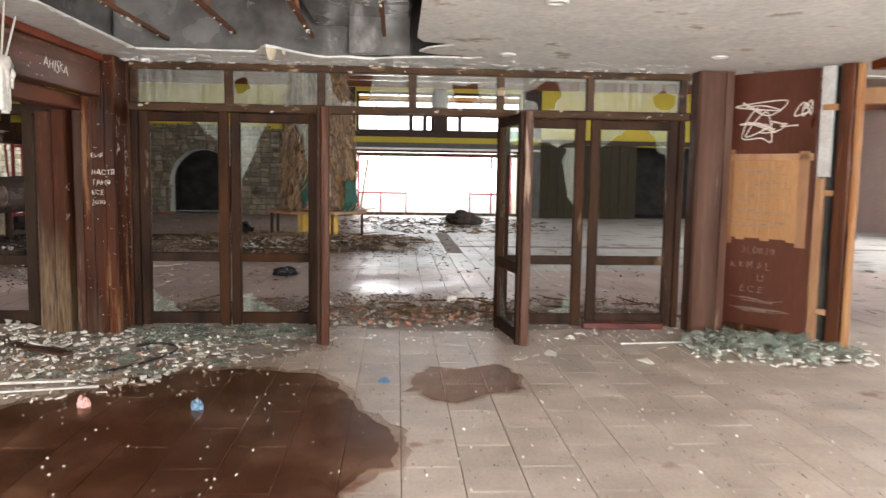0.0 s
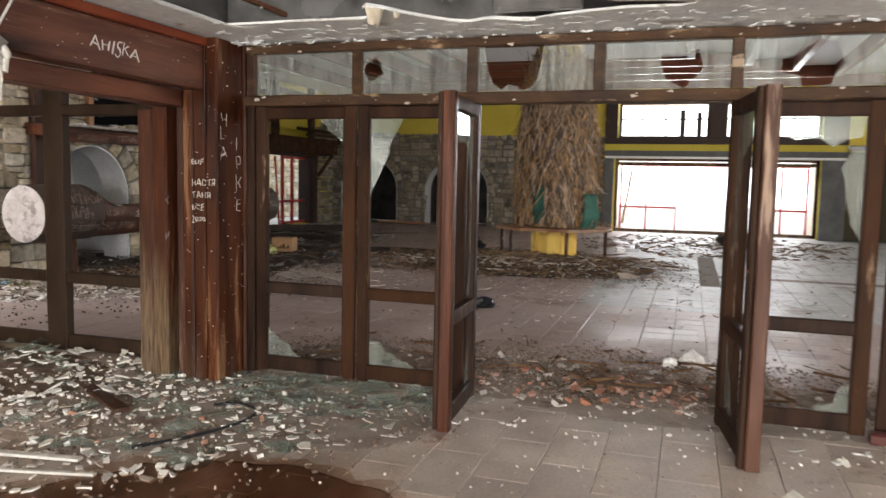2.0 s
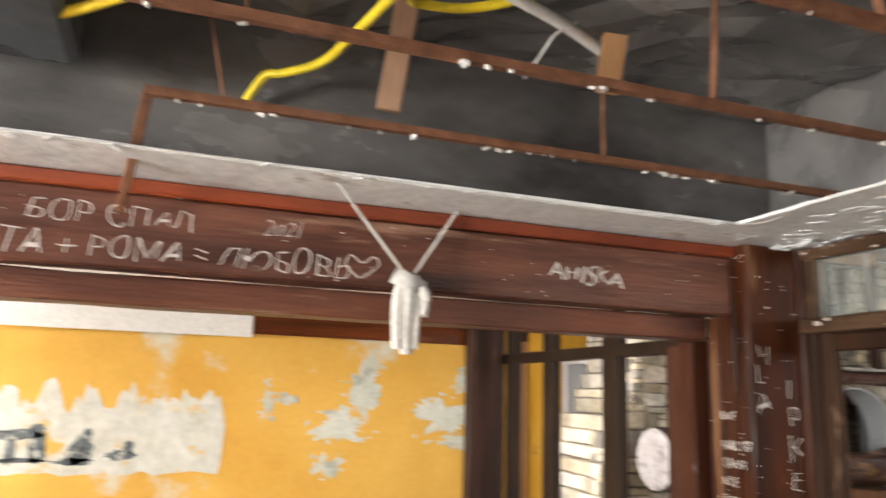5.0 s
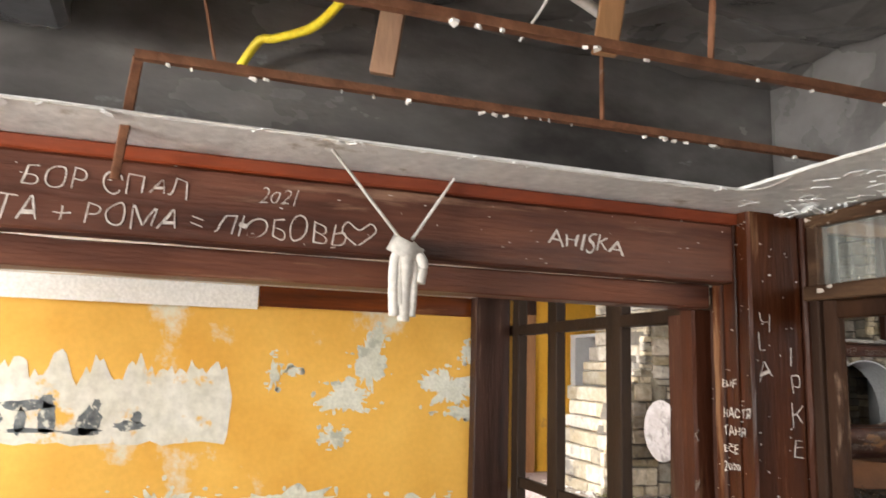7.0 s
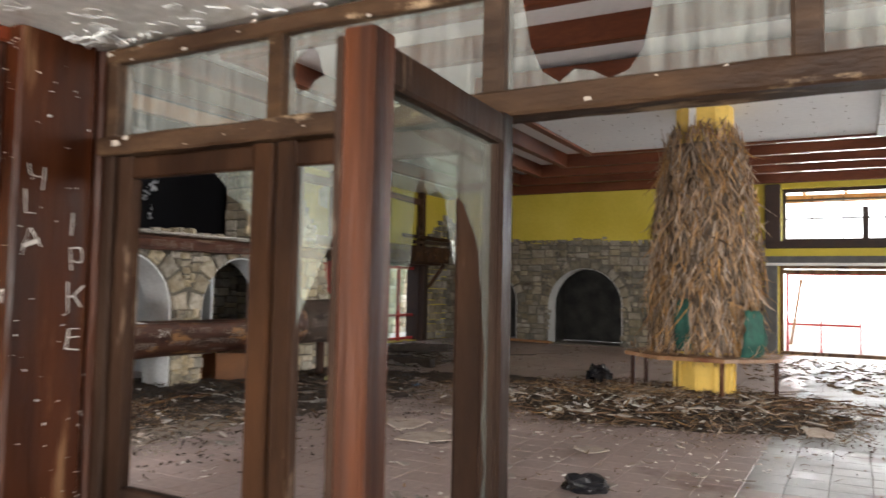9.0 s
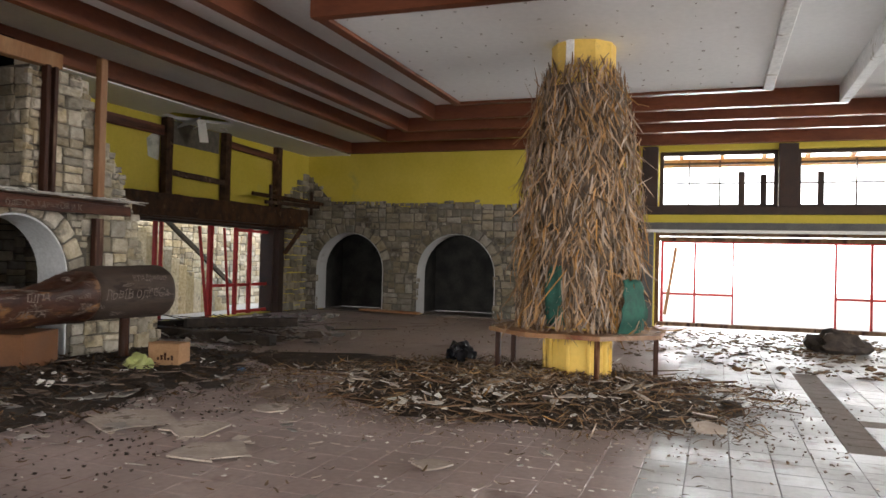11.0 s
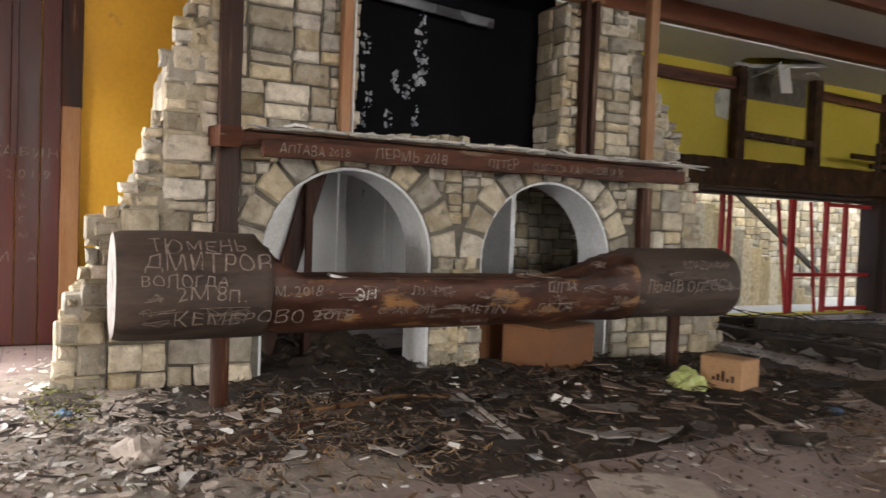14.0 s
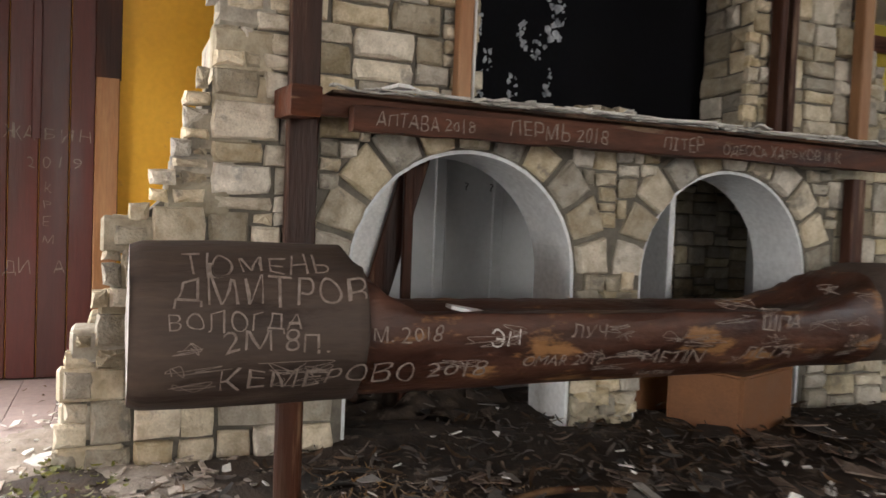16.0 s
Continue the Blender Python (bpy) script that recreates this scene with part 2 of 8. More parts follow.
GALLERY = surf("scorched_brown_wood", (0.022, 0.012, 0.008), (0.095, 0.052, 0.030), 6, 0.75, 0.7, c3=(0.15, 0.095, 0.06), stain=0.60, fine=40, stain_scale=5, vary=0.25, spec=0.15)
MORTAR = surf("grey_mortar", (0.11, 0.098, 0.08), (0.18, 0.16, 0.13), 9, 0.95, 0.5, fine=60)
WHITEWASH = surf("whitewashed_reveal", (0.66, 0.68, 0.70), (0.76, 0.78, 0.80), 3, 0.85, 0.35, c3=(0.52, 0.52, 0.50), stain=0.62, fine=25, stain_scale=2)
GREYPAINT = surf("dull_grey_wall_paint", grain=0.25, c1=(0.46, 0.47, 0.47), c2=(0.56, 0.57, 0.57), scale=1.4, rough=0.85, bump=0.12, c3=(0.36, 0.35, 0.33), stain=0.62, fine=20, stain_scale=1.2)
PINK = surf("pale_pink_plaster", (0.52, 0.38, 0.36), (0.60, 0.46, 0.43), 1.4, 0.85, 0.12, c3=(0.46, 0.38, 0.34), stain=0.62, fine=20)
TILE = surf("dusty_terracotta_tile", (0.37, 0.305, 0.26), (0.57, 0.495, 0.435), 2.6, 0.55, 0.15, c3=(0.27, 0.165, 0.125), stain=0.60, fine=45, vary=0.08, stain_scale=2.0, detail=9.0)
TILE_H = surf("mauve_grey_hall_tile", (0.32, 0.25, 0.23), (0.45, 0.365, 0.34), 0.9, 0.48, 0.12, c3=(0.19, 0.125, 0.105), stain=0.60, fine=20, island=0.05, stain_scale=0.6, rough_var=0.2)
TILE_G = surf("pale_grey_shiny_tile", (0.34, 0.34, 0.335), (0.44, 0.445, 0.445), 1.5, 0.50, 0.06, c3=(0.18, 0.15, 0.13), stain=0.55, fine=20, island=0.08, stain_scale=1.2, spec=0.42)
GROUT = surf("dark_grout", (0.14, 0.11, 0.09), (0.22, 0.18, 0.155), 6, 0.9, 0.2)
WET = film_mat("wet_red_brown_water_film", (0.60, 0.46, 0.37), (0.82, 0.72, 0.65))
WET2 = film_mat("drying_red_brown_stain", (0.84, 0.74, 0.67), (0.95, 0.90, 0.865))
DIRT = surf("brown_litter_dirt", (0.022, 0.0145, 0.010), (0.062, 0.042, 0.029), 8, 0.95, 0.9, c3=(0.17, 0.13, 0.10), stain=0.58, fine=50, stain_scale=5)
DIRT_L = surf("dry_grey_litter_dirt", (0.22, 0.185, 0.15), (0.36, 0.31, 0.265), 9, 0.95, 0.7, c3=(0.09, 0.065, 0.045), stain=0.57, fine=60, stain_scale=4)
CHIP = surf("broken_plaster_bits", (0.60, 0.58, 0.54), (0.74, 0.72, 0.69), 12, 0.9, 0.3, island=0.22)
BRICKBIT = surf("broken_red_brick_bits", (0.26, 0.115, 0.075), (0.38, 0.20, 0.14), 12, 0.9, 0.4, island=0.25)
DRYLEAF = surf("dry_palm_leaf", (0.26, 0.145, 0.068), (0.43, 0.275, 0.15), 9, 0.6, 0.3, island=0.45, fine=70)
DRYLEAF_D = surf("dark_leaf_litter_and_shade", (0.080, 0.047, 0.025), (0.18, 0.115, 0.063), 9, 0.85, 0.3, island=0.40, fine=60)
SHARD = glass_mat("green_broken_glass", (0.87, 0.93, 0.90), 0.30, 9)
PANE_G = glass_mat("dusty_green_glass", (0.84, 0.92, 0.875), 0.17, 9)
PANE = glass_mat("dirty_window_glass", (0.95, 0.975, 0.96), 0.06, 14)
PANE_T = glass_mat("streaked_transom_glass", (0.93, 0.96, 0.955), 0.20, 34)
RUST = surf("rusty_steel", (0.13, 0.052, 0.026), (0.26, 0.12, 0.065), 14, 0.8, 0.3, metal=0.3, fine=60, c3=(0.36, 0.30, 0.25), stain=0.66, stain_scale=9)
# Pale c3 patches: lighter foil, and sheen put into the membrane's colour.
FOIL = surf("dark_roof_membrane", (0.060, 0.056, 0.054), (0.22, 0.21, 0.205), 2.2, 0.20, 1.0, c3=(0.36, 0.36, 0.38), stain=0.60, fine=9, stain_scale=2.4, spec=0.9, stretch=(1, 0.5, 1))
DUCT = surf("grey_foil_duct_wrap", (0.10, 0.105, 0.115), (0.20, 0.21, 0.23), 2.0, 0.3, 0.4, metal=0.6, fine=8)
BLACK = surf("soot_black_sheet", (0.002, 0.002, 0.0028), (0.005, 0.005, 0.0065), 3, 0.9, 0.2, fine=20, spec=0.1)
# Recess colour: the shade inside niches and gaps is put into it.
BLACKWALL = surf("dark_recess_shade", (0.026, 0.026, 0.025), (0.075, 0.072, 0.066), 3, 0.9, 0.5, fine=20)
TORN = surf("torn_pale_sheet", (0.10, 0.11, 0.125), (0.50, 0.52, 0.55), 14, 0.8, 0.2)
CABLE = surf("yellow_cable_sheath", (0.78, 0.60, 0.02), (0.84, 0.68, 0.04), 8, 0.5, 0.02)
WHITE_P = surf("white_plastic", (0.74, 0.74, 0.72), (0.80, 0.80, 0.79), 6, 0.5, 0.03)
REDM = surf("red_painted_steel", (0.34, 0.018, 0.020), (0.44, 0.034, 0.034), 8, 0.5, 0.1, c3=(0.20, 0.05, 0.03), stain=0.68, stain_scale=6)
REDWOOD = surf("dark_red_board", (0.050, 0.0085, 0.007), (0.085, 0.015, 0.011), 4, 0.5, 0.2, stretch=(1, 1, 0.12), fine=50, vary=0.15, c3=(0.035, 0.009, 0.007), stain=0.58)
PANELW = surf("dark_veneer_panel", (0.050, 0.014, 0.008), (0.085, 0.026, 0.014), 2, 0.4, 0.08, stretch=(1, 1, 0.25), fine=30)
PANELT = surf("bare_tan_board", (0.40, 0.22, 0.10), (0.33, 0.17, 0.075), 2, 0.6, 0.1, stretch=(1, 1, 0.25), fine=40, c3=(0.46, 0.30, 0.16), stain=0.6)
MANTEL = surf("battered_dark_beam", (0.030, 0.0105, 0.0065), (0.10, 0.036, 0.019), 9, 0.6, 0.8, c3=(0.17, 0.105, 0.065), stain=0.60, fine=60, stretch=(1, 0.2, 1), stain_scale=7, vary=0.2, spec=0.15)
LOGB = surf("dark_log_bark", (0.024, 0.0085, 0.0055), (0.082, 0.032, 0.018), 7, 0.5, 0.9, stretch=(1, 0.35, 1), fine=26, c3=(0.23, 0.115, 0.046), stain=0.555, stain_scale=6)
LOGG = surf("grey_weathered_log", (0.034, 0.022, 0.016), (0.088, 0.060, 0.046), 6, 0.72, 0.6, stretch=(1, 0.2, 1), fine=40, c3=(0.028, 0.016, 0.011), stain=0.55, stain_scale=5)
SAWN = surf("pale_sawn_log_end", (0.24, 0.21, 0.195), (0.36, 0.33, 0.31), 6, 0.8, 0.2, c3=(0.14, 0.12, 0.11), stain=0.56, stain_scale=4)
ORBOX = surf("orange_brown_chipboard", (0.15, 0.060, 0.022), (0.20, 0.085, 0.034), 3, 0.6, 0.05, fine=60)
CARD = surf("brown_cardboard", (0.36, 0.20, 0.10), (0.44, 0.26, 0.14), 3, 0.85, 0.1, fine=40)
CHALK = surf("white_scratch_marks", (0.52, 0.48, 0.44), (0.68, 0.64, 0.60), 30, 0.95, 0.0)
CHALK_L = surf("pale_scratched_wood", (0.15, 0.115, 0.095), (0.28, 0.23, 0.20), 30, 0.95, 0.0)
CHALK_D = surf("faint_scratch_marks", (0.15, 0.115, 0.095), (0.24, 0.20, 0.175), 30, 0.95, 0.0)
GREEN = surf("dark_green_net", (0.013, 0.066, 0.050), (0.032, 0.12, 0.088), 8, 0.7, 0.3)
BIN_BAG = surf("black_bin_bag", (0.006, 0.006, 0.008), (0.014, 0.014, 0.018), 6, 0.3, 0.4)
BLUEP = surf("blue_plastic", (0.05, 0.12, 0.24), (0.14, 0.24, 0.36), 6, 0.4, 0.05)
PINKP = surf("pink_sponge", (0.62, 0.34, 0.32), (0.70, 0.44, 0.40), 16, 0.95, 0.3)
LIMEP = surf("lime_crumpled_plastic", (0.42, 0.48, 0.16), (0.54, 0.58, 0.26), 8, 0.5, 0.3)
PAPER = surf("dirty_paper", (0.52, 0.50, 0.45), (0.64, 0.62, 0.58), 5, 0.9, 0.2, island=0.25, vary=0.0)
SHEET = surf("grey_fibre_sheet", (0.25, 0.22, 0.19), (0.38, 0.345, 0.31), 3, 0.85, 0.3, fine=30, island=0.38)
MOSS = surf("yellow_green_moss", (0.12, 0.13, 0.025), (0.20, 0.19, 0.05), 16, 0.95, 0.8, island=0.4)
PAVE = surf("sunlit_pale_paving", (0.55, 0.53, 0.48), (0.64, 0.62, 0.58), 0.6, 0.9, 0.1, fine=8)
METALW = surf("pale_grey_steel_strip", (0.50, 0.50, 0.50), (0.62, 0.62, 0.62), 9, 0.45, 0.05, metal=0.4)
BLEACH = surf("pale_yellow_worn_paint", grain=0.3, c1=(0.70, 0.46, 0.09), c2=(0.78, 0.56, 0.16), scale=2, rough=0.75, bump=0.2, c3=(0.46, 0.31, 0.10), stain=0.6, fine=20, stain_scale=3)
DARKSHEET = surf("dark_scraps", (0.024, 0.019, 0.016), (0.085, 0.068, 0.056), 4, 0.8, 0.3, fine=30, island=0.6)
DRYLEAF_K = surf("black_leaf_litter", (0.038, 0.023, 0.014), (0.105, 0.068, 0.042), 9, 0.85, 0.3, island=0.6, fine=60)
MURAL = surf("faded_mural_ground", (0.58, 0.58, 0.50), (0.70, 0.70, 0.65), 4, 0.85, 0.15, c3=(0.68, 0.42, 0.09), stain=0.58, stain_scale=3, fine=18)
MURALD = surf("blue_grey_mural_paint", (0.06, 0.075, 0.085), (0.20, 0.22, 0.23), 12, 0.85, 0.1, c3=(0.55, 0.56, 0.50), stain=0.54, stain_scale=14)
CREAM_SCRAP = surf("cream_board_paper", (0.50, 0.43, 0.33), (0.62, 0.55, 0.43), 8, 0.9, 0.2)
DRYLEAF_F = surf("greyed_fallen_leaf", (0.20, 0.12, 0.062), (0.38, 0.26, 0.15), 9, 0.8, 0.3, island=0.5, fine=60)
PALE_SHEET = surf("pale_board_sheet", (0.36, 0.30, 0.255), (0.52, 0.455, 0.395), 5, 0.85, 0.3, c3=(0.20, 0.16, 0.13), stain=0.58, stain_scale=5, fine=30)
WET3 = film_mat("small_drying_stain", (0.66, 0.47, 0.38), (0.88, 0.77, 0.69), 0.7)
PEEL = surf("bared_white_plaster", (0.56, 0.58, 0.49), (0.68, 0.69, 0.62), 7, 0.9, 0.3, c3=(0.40, 0.42, 0.36), stain=0.54, stain_scale=4)
RED_LACQUER = surf("reddish_lamp_ring", (0.5, 0.5, 0.5), (0.6, 0.6, 0.6), 6, 0.4, 0.02)


# ---- mesh helpers ----
class Geo:
    """Collects points and faces for one mesh."""

    def __init__(self):
        self.v, self.f = [], []

    def add(self, verts, faces, m=None):
        k = len(self.v)
        self.v += [tuple(m @ Vector(p)) if m is not None else tuple(p) for p in verts]
        self.f += [tuple(i + k for i in f) for f in faces]
        return self

    def mesh(self, name, mat, smooth=False):
        me = bpy.data.meshes.new(name)
        me.from_pydata(self.v, [], self.f)
        bm = bmesh.new()
        bm.from_mesh(me)
        bmesh.ops.recalc_face_normals(bm, faces=bm.faces)
        bm.to_mesh(me)
        bm.free()
        if smooth:
            me.polygons.foreach_set("use_smooth", [True] * len(me.polygons))
        me.materials.append(mat)
        return me


def thing(name, label, category, at=(0, 0, 0), group="", kind=""):
    o = new(name)
    o.location = at
    o.empty_display_size = 0.1
    return tagged(o, label, category, group, kind)


def part(name, geo, mat, parent=None, label="", smooth=False, kind=""):
    o = new(name, geo.mesh(name, mat, smooth))
    if parent is not None:
        o.parent = parent
        o.matrix_parent_inverse = Matrix.Translation(parent.location).inverted() if parent.parent is None else Matrix()
    return tagged(o, label, "", "", kind)


def solo(name, geo, mat, label, category, group="", kind="", smooth=False):
    """A thing that is one mesh."""
    return tagged(new(name, geo.mesh(name, mat, smooth)), label, category, group, kind)


def box(g, x0, x1, y0, y1, z0, z1, b=0.006, m=None):
    """A box with chamfered edges."""
    b = min(b, abs(x1 - x0) / 2.2, abs(y1 - y0) / 2.2, abs(z1 - z0) / 2.2)
    vs, idx = [], {}
    X, Y, Z = (x0, x1), (y0, y1), (z0, z1)
    for i in (0, 1):
        for j in (0, 1):
            for k in (0, 1):
                s = [1 - 2 * i, 1 - 2 * j, 1 - 2 * k]
                c = [X[i], Y[j], Z[k]]
                for a in range(3):
                    q = [c[n] + (0 if n == a else s[n] * b) for n in range(3)]
                    idx[i, j, k, a] = len(vs)
                    vs.append(q)
    fs = []
    for a in range(3):
        o1, o2 = [n for n in range(3) if n != a]
        for s in (0, 1):
            q = []
            for p1, p2 in ((0, 0), (1, 0), (1, 1), (0, 1)):
                c = [0, 0, 0]
                c[a], c[o1], c[o2] = s, p1, p2
                q.append(idx[(*c, a)])
            fs.append(q)
        for p1 in (0, 1):
            for p2 in (0, 1):
                lo, hi = [0, 0, 0], [0, 0, 0]
                lo[o1] = hi[o1] = p1
                lo[o2] = hi[o2] = p2
                hi[a] = 1
                fs.append([idx[(*lo, o1)], idx[(*hi, o1)], idx[(*hi, o2)], idx[(*lo, o2)]])
    for i in (0, 1):
        for j in (0, 1):
            for k in (0, 1):
                fs.append([idx[i, j, k, 0], idx[i, j, k, 1], idx[i, j, k, 2]])
    return g.add(vs, fs, m)


def timber(g, p0, p1, w, d, wob=0.004, seg=0.3, side=None, b=0.008):
    """A worn length of timber from p0 to p1, w wide (along side) and d deep, with rounded and slightly wandering edges."""
    p0, p1 = Vector(p0), Vector(p1)
    ax = p1 - p0
    n = max(2, int(ax.length / seg))
    t = ax.normalized()
    s = Vector(side) if side else (Vector((1, 0, 0)) if abs(t.x) < 0.7 else Vector((0, 1, 0)))
    s = (s - t * s.dot(t)).normalized()
    u = t.cross(s)
    b = min(b, w / 3, d / 3)
    prof = [(-w / 2 + b, -d / 2), (w / 2 - b, -d / 2), (w / 2, -d / 2 + b), (w / 2, d / 2 - b), (w / 2 - b, d / 2), (-w / 2 + b, d / 2), (-w / 2, d / 2 - b), (-w / 2, -d / 2 + b)]
    vs, fs = [], []
    ph = random.uniform(0, 50)
    for i in range(n + 1):
        c = p0 + ax * (i / n)
        for k, (a, e) in enumerate(prof):
            q = c + s * a + u * e
            if 0 < i < n:
                nv = noise.noise_vector(Vector((ph + i * 0.7, k * 0.9, ph)))
                q = q + (s * nv.x + u * nv.y) * wob
            vs.append(q)
    for i in range(n):
        for k in range(8):
            a, c = i * 8 + k, i * 8 + (k + 1) % 8
            fs.append((a, c, c + 8, a + 8))
    fs.append(tuple(range(8)))
    fs.append(tuple(n * 8 + k for k in range(8)))
    return g.add(vs, fs)


from mathutils.geometry import tessellate_polygon


def place(plane, a, u, v):
    return {"x": (a, u, v), "y": (u, a, v), "z": (u, v, a)}[plane]


def slab(g, plane, a0, a1, outer, holes=()):
    """A sheet from a0 to a1 across the named axis, with an outline and holes that go right through."""
    loops = [list(outer)] + [list(h) for h in holes]
    flat = [p for lp in loops for p in lp]
    tris = tessellate_polygon([[Vector((u, v, 0)) for u, v in lp] for lp in loops])
    n = len(flat)
    vs = [place(plane, a0, u, v) for u, v in flat] + [place(plane, a1, u, v) for u, v in flat]
    fs = [tuple(t) for t in tris] + [tuple(i + n for i in t) for t in tris]
    k = 0
    for lp in loops:
        for i in range(len(lp)):
            a, b = k + i, k + (i + 1) % len(lp)
            fs.append((a, b, b + n, a + n))
        k += len(lp)
    return g.add(vs, fs)


def rect(u0, u1, v0, v1):
    return [(u0, v0), (u1, v0), (u1, v1), (u0, v1)]


def arch(u0, u1, v0, top, n=18):
    """The outline of an arched opening; the curve starts at half its width below the top."""
    r, c = (u1 - u0) / 2, (u0 + u1) / 2
    spring = top - r
    return [(u0, v0), (u1, v0)] + [(c + r * math.cos(math.pi * i / n), spring + r * math.sin(math.pi * i / n)) for i in range(n + 1)]


def arch_lining(g, plane, a0, a1, u0, u1, v0, top, t, n=20):
    """A thin lining that runs round the inside of an arched opening."""
    r, c = (u1 - u0) / 2, (u0 + u1) / 2
    spring = top - r
    line = [(u1, v0)] + [(c + r * math.cos(math.pi * i / n), spring + r * math.sin(math.pi * i / n)) for i in range(n + 1)] + [(u0, v0)]
    inner = [(u1 - t, v0)] + [(c + (r - t) * math.cos(math.pi * i / n), spring + (r - t) * math.sin(math.pi * i / n)) for i in range(n + 1)] + [(u0 + t, v0)]
    n = len(line)
    vs = [place(plane, a, *p) for lp in (line, inner) for a in (a0, a1) for p in lp]
    fs = []
    for i in range(n - 1):
        for p, q in ((0, 1), (2, 3), (0, 2), (1, 3)):
            fs.append((p * n + i, p * n + i + 1, q * n + i + 1, q * n + i))
    for i in (0, n - 1):
        fs.append((i, n + i, 3 * n + i, 2 * n + i))
    return g.add(vs, fs)


def tube(g, pts, r, n=8):
    """A round bar or cable through the points."""
    pts = [Vector(p) for p in pts]
    vs, fs = [], []
    for i, p in enumerate(pts):
        t = (pts[min(i + 1, len(pts) - 1)] - pts[max(i - 1, 0)]).normalized()
        s = t.cross(Vector((0.31, 0.2, 0.93))).normalized()
        u = t.cross(s)
        for k in range(n):
            a = 2 * math.pi * k / n
            vs.append(p + (s * math.cos(a) + u * math.sin(a)) * r)
    for i in range(len(pts) - 1):
        for k in range(n):
            a, b = i * n + k, i * n + (k + 1) % n
            fs.append((a, b, b + n, a + n))
    fs += [tuple(range(n)), tuple((len(pts) - 1) * n + k for k in range(n))]
    return g.add(vs, fs)


def curve_pts(ctrl, n=10):
    """A smooth line through control points."""
    out, c = [], [Vector(p) for p in ctrl]
    for i in range(len(c) - 1):
        p0, p1, p2, p3 = c[max(i - 1, 0)], c[i], c[i + 1], c[min(i + 2, len(c) - 1)]
        for k in range(n):
            t = k / n
            out.append(0.5 * ((2 * p1) + (p2 - p0) * t + (2 * p0 - 5 * p1 + 4 * p2 - p3) * t * t + (3 * p1 - p0 - 3 * p2 + p3) * t ** 3))
    return out + [c[-1]]


def chunk(g, c, sx, sy, sz, rng):
    """A broken lump: a box with its corners knocked about."""
    m = Matrix.Translation(c) @ Euler((rng.uniform(-0.5, 0.5), rng.uniform(-0.5, 0.5), rng.uniform(0, 6.3))).to_matrix().to_4x4()
    vs = [((i * 2 - 1) * sx * rng.uniform(0.25, 0.55), (j * 2 - 1) * sy * rng.uniform(0.25, 0.55), (k * 2 - 1) * sz * rng.uniform(0.3, 0.55)) for i in (0, 1) for j in (0, 1) for k in (0, 1)]
    return g.add(vs, [(0, 1, 3, 2), (4, 5, 7, 6), (0, 1, 5, 4), (2, 3, 7, 6), (0, 2, 6, 4), (1, 3, 7, 5)], m)


def flake(g, c, s, t, rng, n=5, tilt=0.15):
    """A flat shard with a broken outline and a thickness."""
    m = Matrix.Translation(c) @ Euler((rng.uniform(-tilt, tilt), rng.uniform(-tilt, tilt), rng.uniform(0, 6.3))).to_matrix().to_4x4()
    a = sorted(rng.uniform(0, 6.283) for _ in range(n))
    pts = [(s * rng.uniform(0.35, 0.6) * math.cos(q), s * rng.uniform(0.35, 0.6) * math.sin(q)) for q in a]
    vs = [(x, y, 0) for x, y in pts] + [(x, y, t) for x, y in pts]
    fs = [tuple(range(n)), tuple(range(n, 2 * n))] + [(i, (i + 1) % n, (i + 1) % n + n, i + n) for i in range(n)]
    return g.add(vs, fs, m)


def curl(g, c, l, w, rng, m3=None, bend=0.6):
    """A dry leaf strip: narrow, tapered and curled."""
    m = Matrix.Translation(c) @ (m3 if m3 is not None else Euler((rng.uniform(-0.5, 0.5), rng.uniform(-0.4, 0.4), rng.uniform(0, 6.3))).to_matrix().to_4x4())
    n = 4
    vs, fs = [], []
    b = rng.uniform(-bend, bend)
    tw = rng.uniform(-1, 1)
    for i in range(n + 1):
        t = i / n
        ww = w * (0.35 + 1.2 * t * (1 - t) * 1.9) * (1 - 0.5 * t)
        z = b * l * (t - 0.5) ** 2
        a = tw * t
        vs += [(l * (t - 0.5), -ww * math.cos(a), z - ww * math.sin(a)), (l * (t - 0.5), ww * math.cos(a), z + ww * math.sin(a))]
    for i in range(n):
        fs.append((2 * i, 2 * i + 1, 2 * i + 3, 2 * i + 2))
    return g.add(vs, fs, m)


def writing(text, m, size, mat, parent, thin=-0.012, lean=0.0, rng=None):
    """Scratched or chalked letters, a hair's breadth proud of the surface at m (x along the line, z out)."""
    cu = bpy.data.curves.new("writing", "FONT")
    cu.body, cu.size, cu.extrude, cu.offset, cu.shear = text, size, 0.0006, thin * size, lean
    cu.resolution_u = 3
    tmp = bpy.data.objects.new("writing_source", cu)
    scene.collection.objects.link(tmp)
    dg = bpy.context.evaluated_depsgraph_get()
    me = bpy.data.meshes.new_from_object(tmp.evaluated_get(dg))
    bpy.data.objects.remove(tmp)
    s0 = random.uniform(0, 99)
    for v in me.vertices:
        q = noise.noise_vector(Vector((v.co.x / size * 1.3 + s0, v.co.y / size * 1.3, 0)))
        v.co.x += q.x * size * 0.16
        v.co.y += q.y * size * 0.22
    me.materials.clear()
    me.materials.append(mat)
    me.transform(m)
    o = new("writing", me)
    o.parent = parent
    if parent.parent is None:
        o.matrix_parent_inverse = Matrix.Translation(parent.location).inverted()
    return o


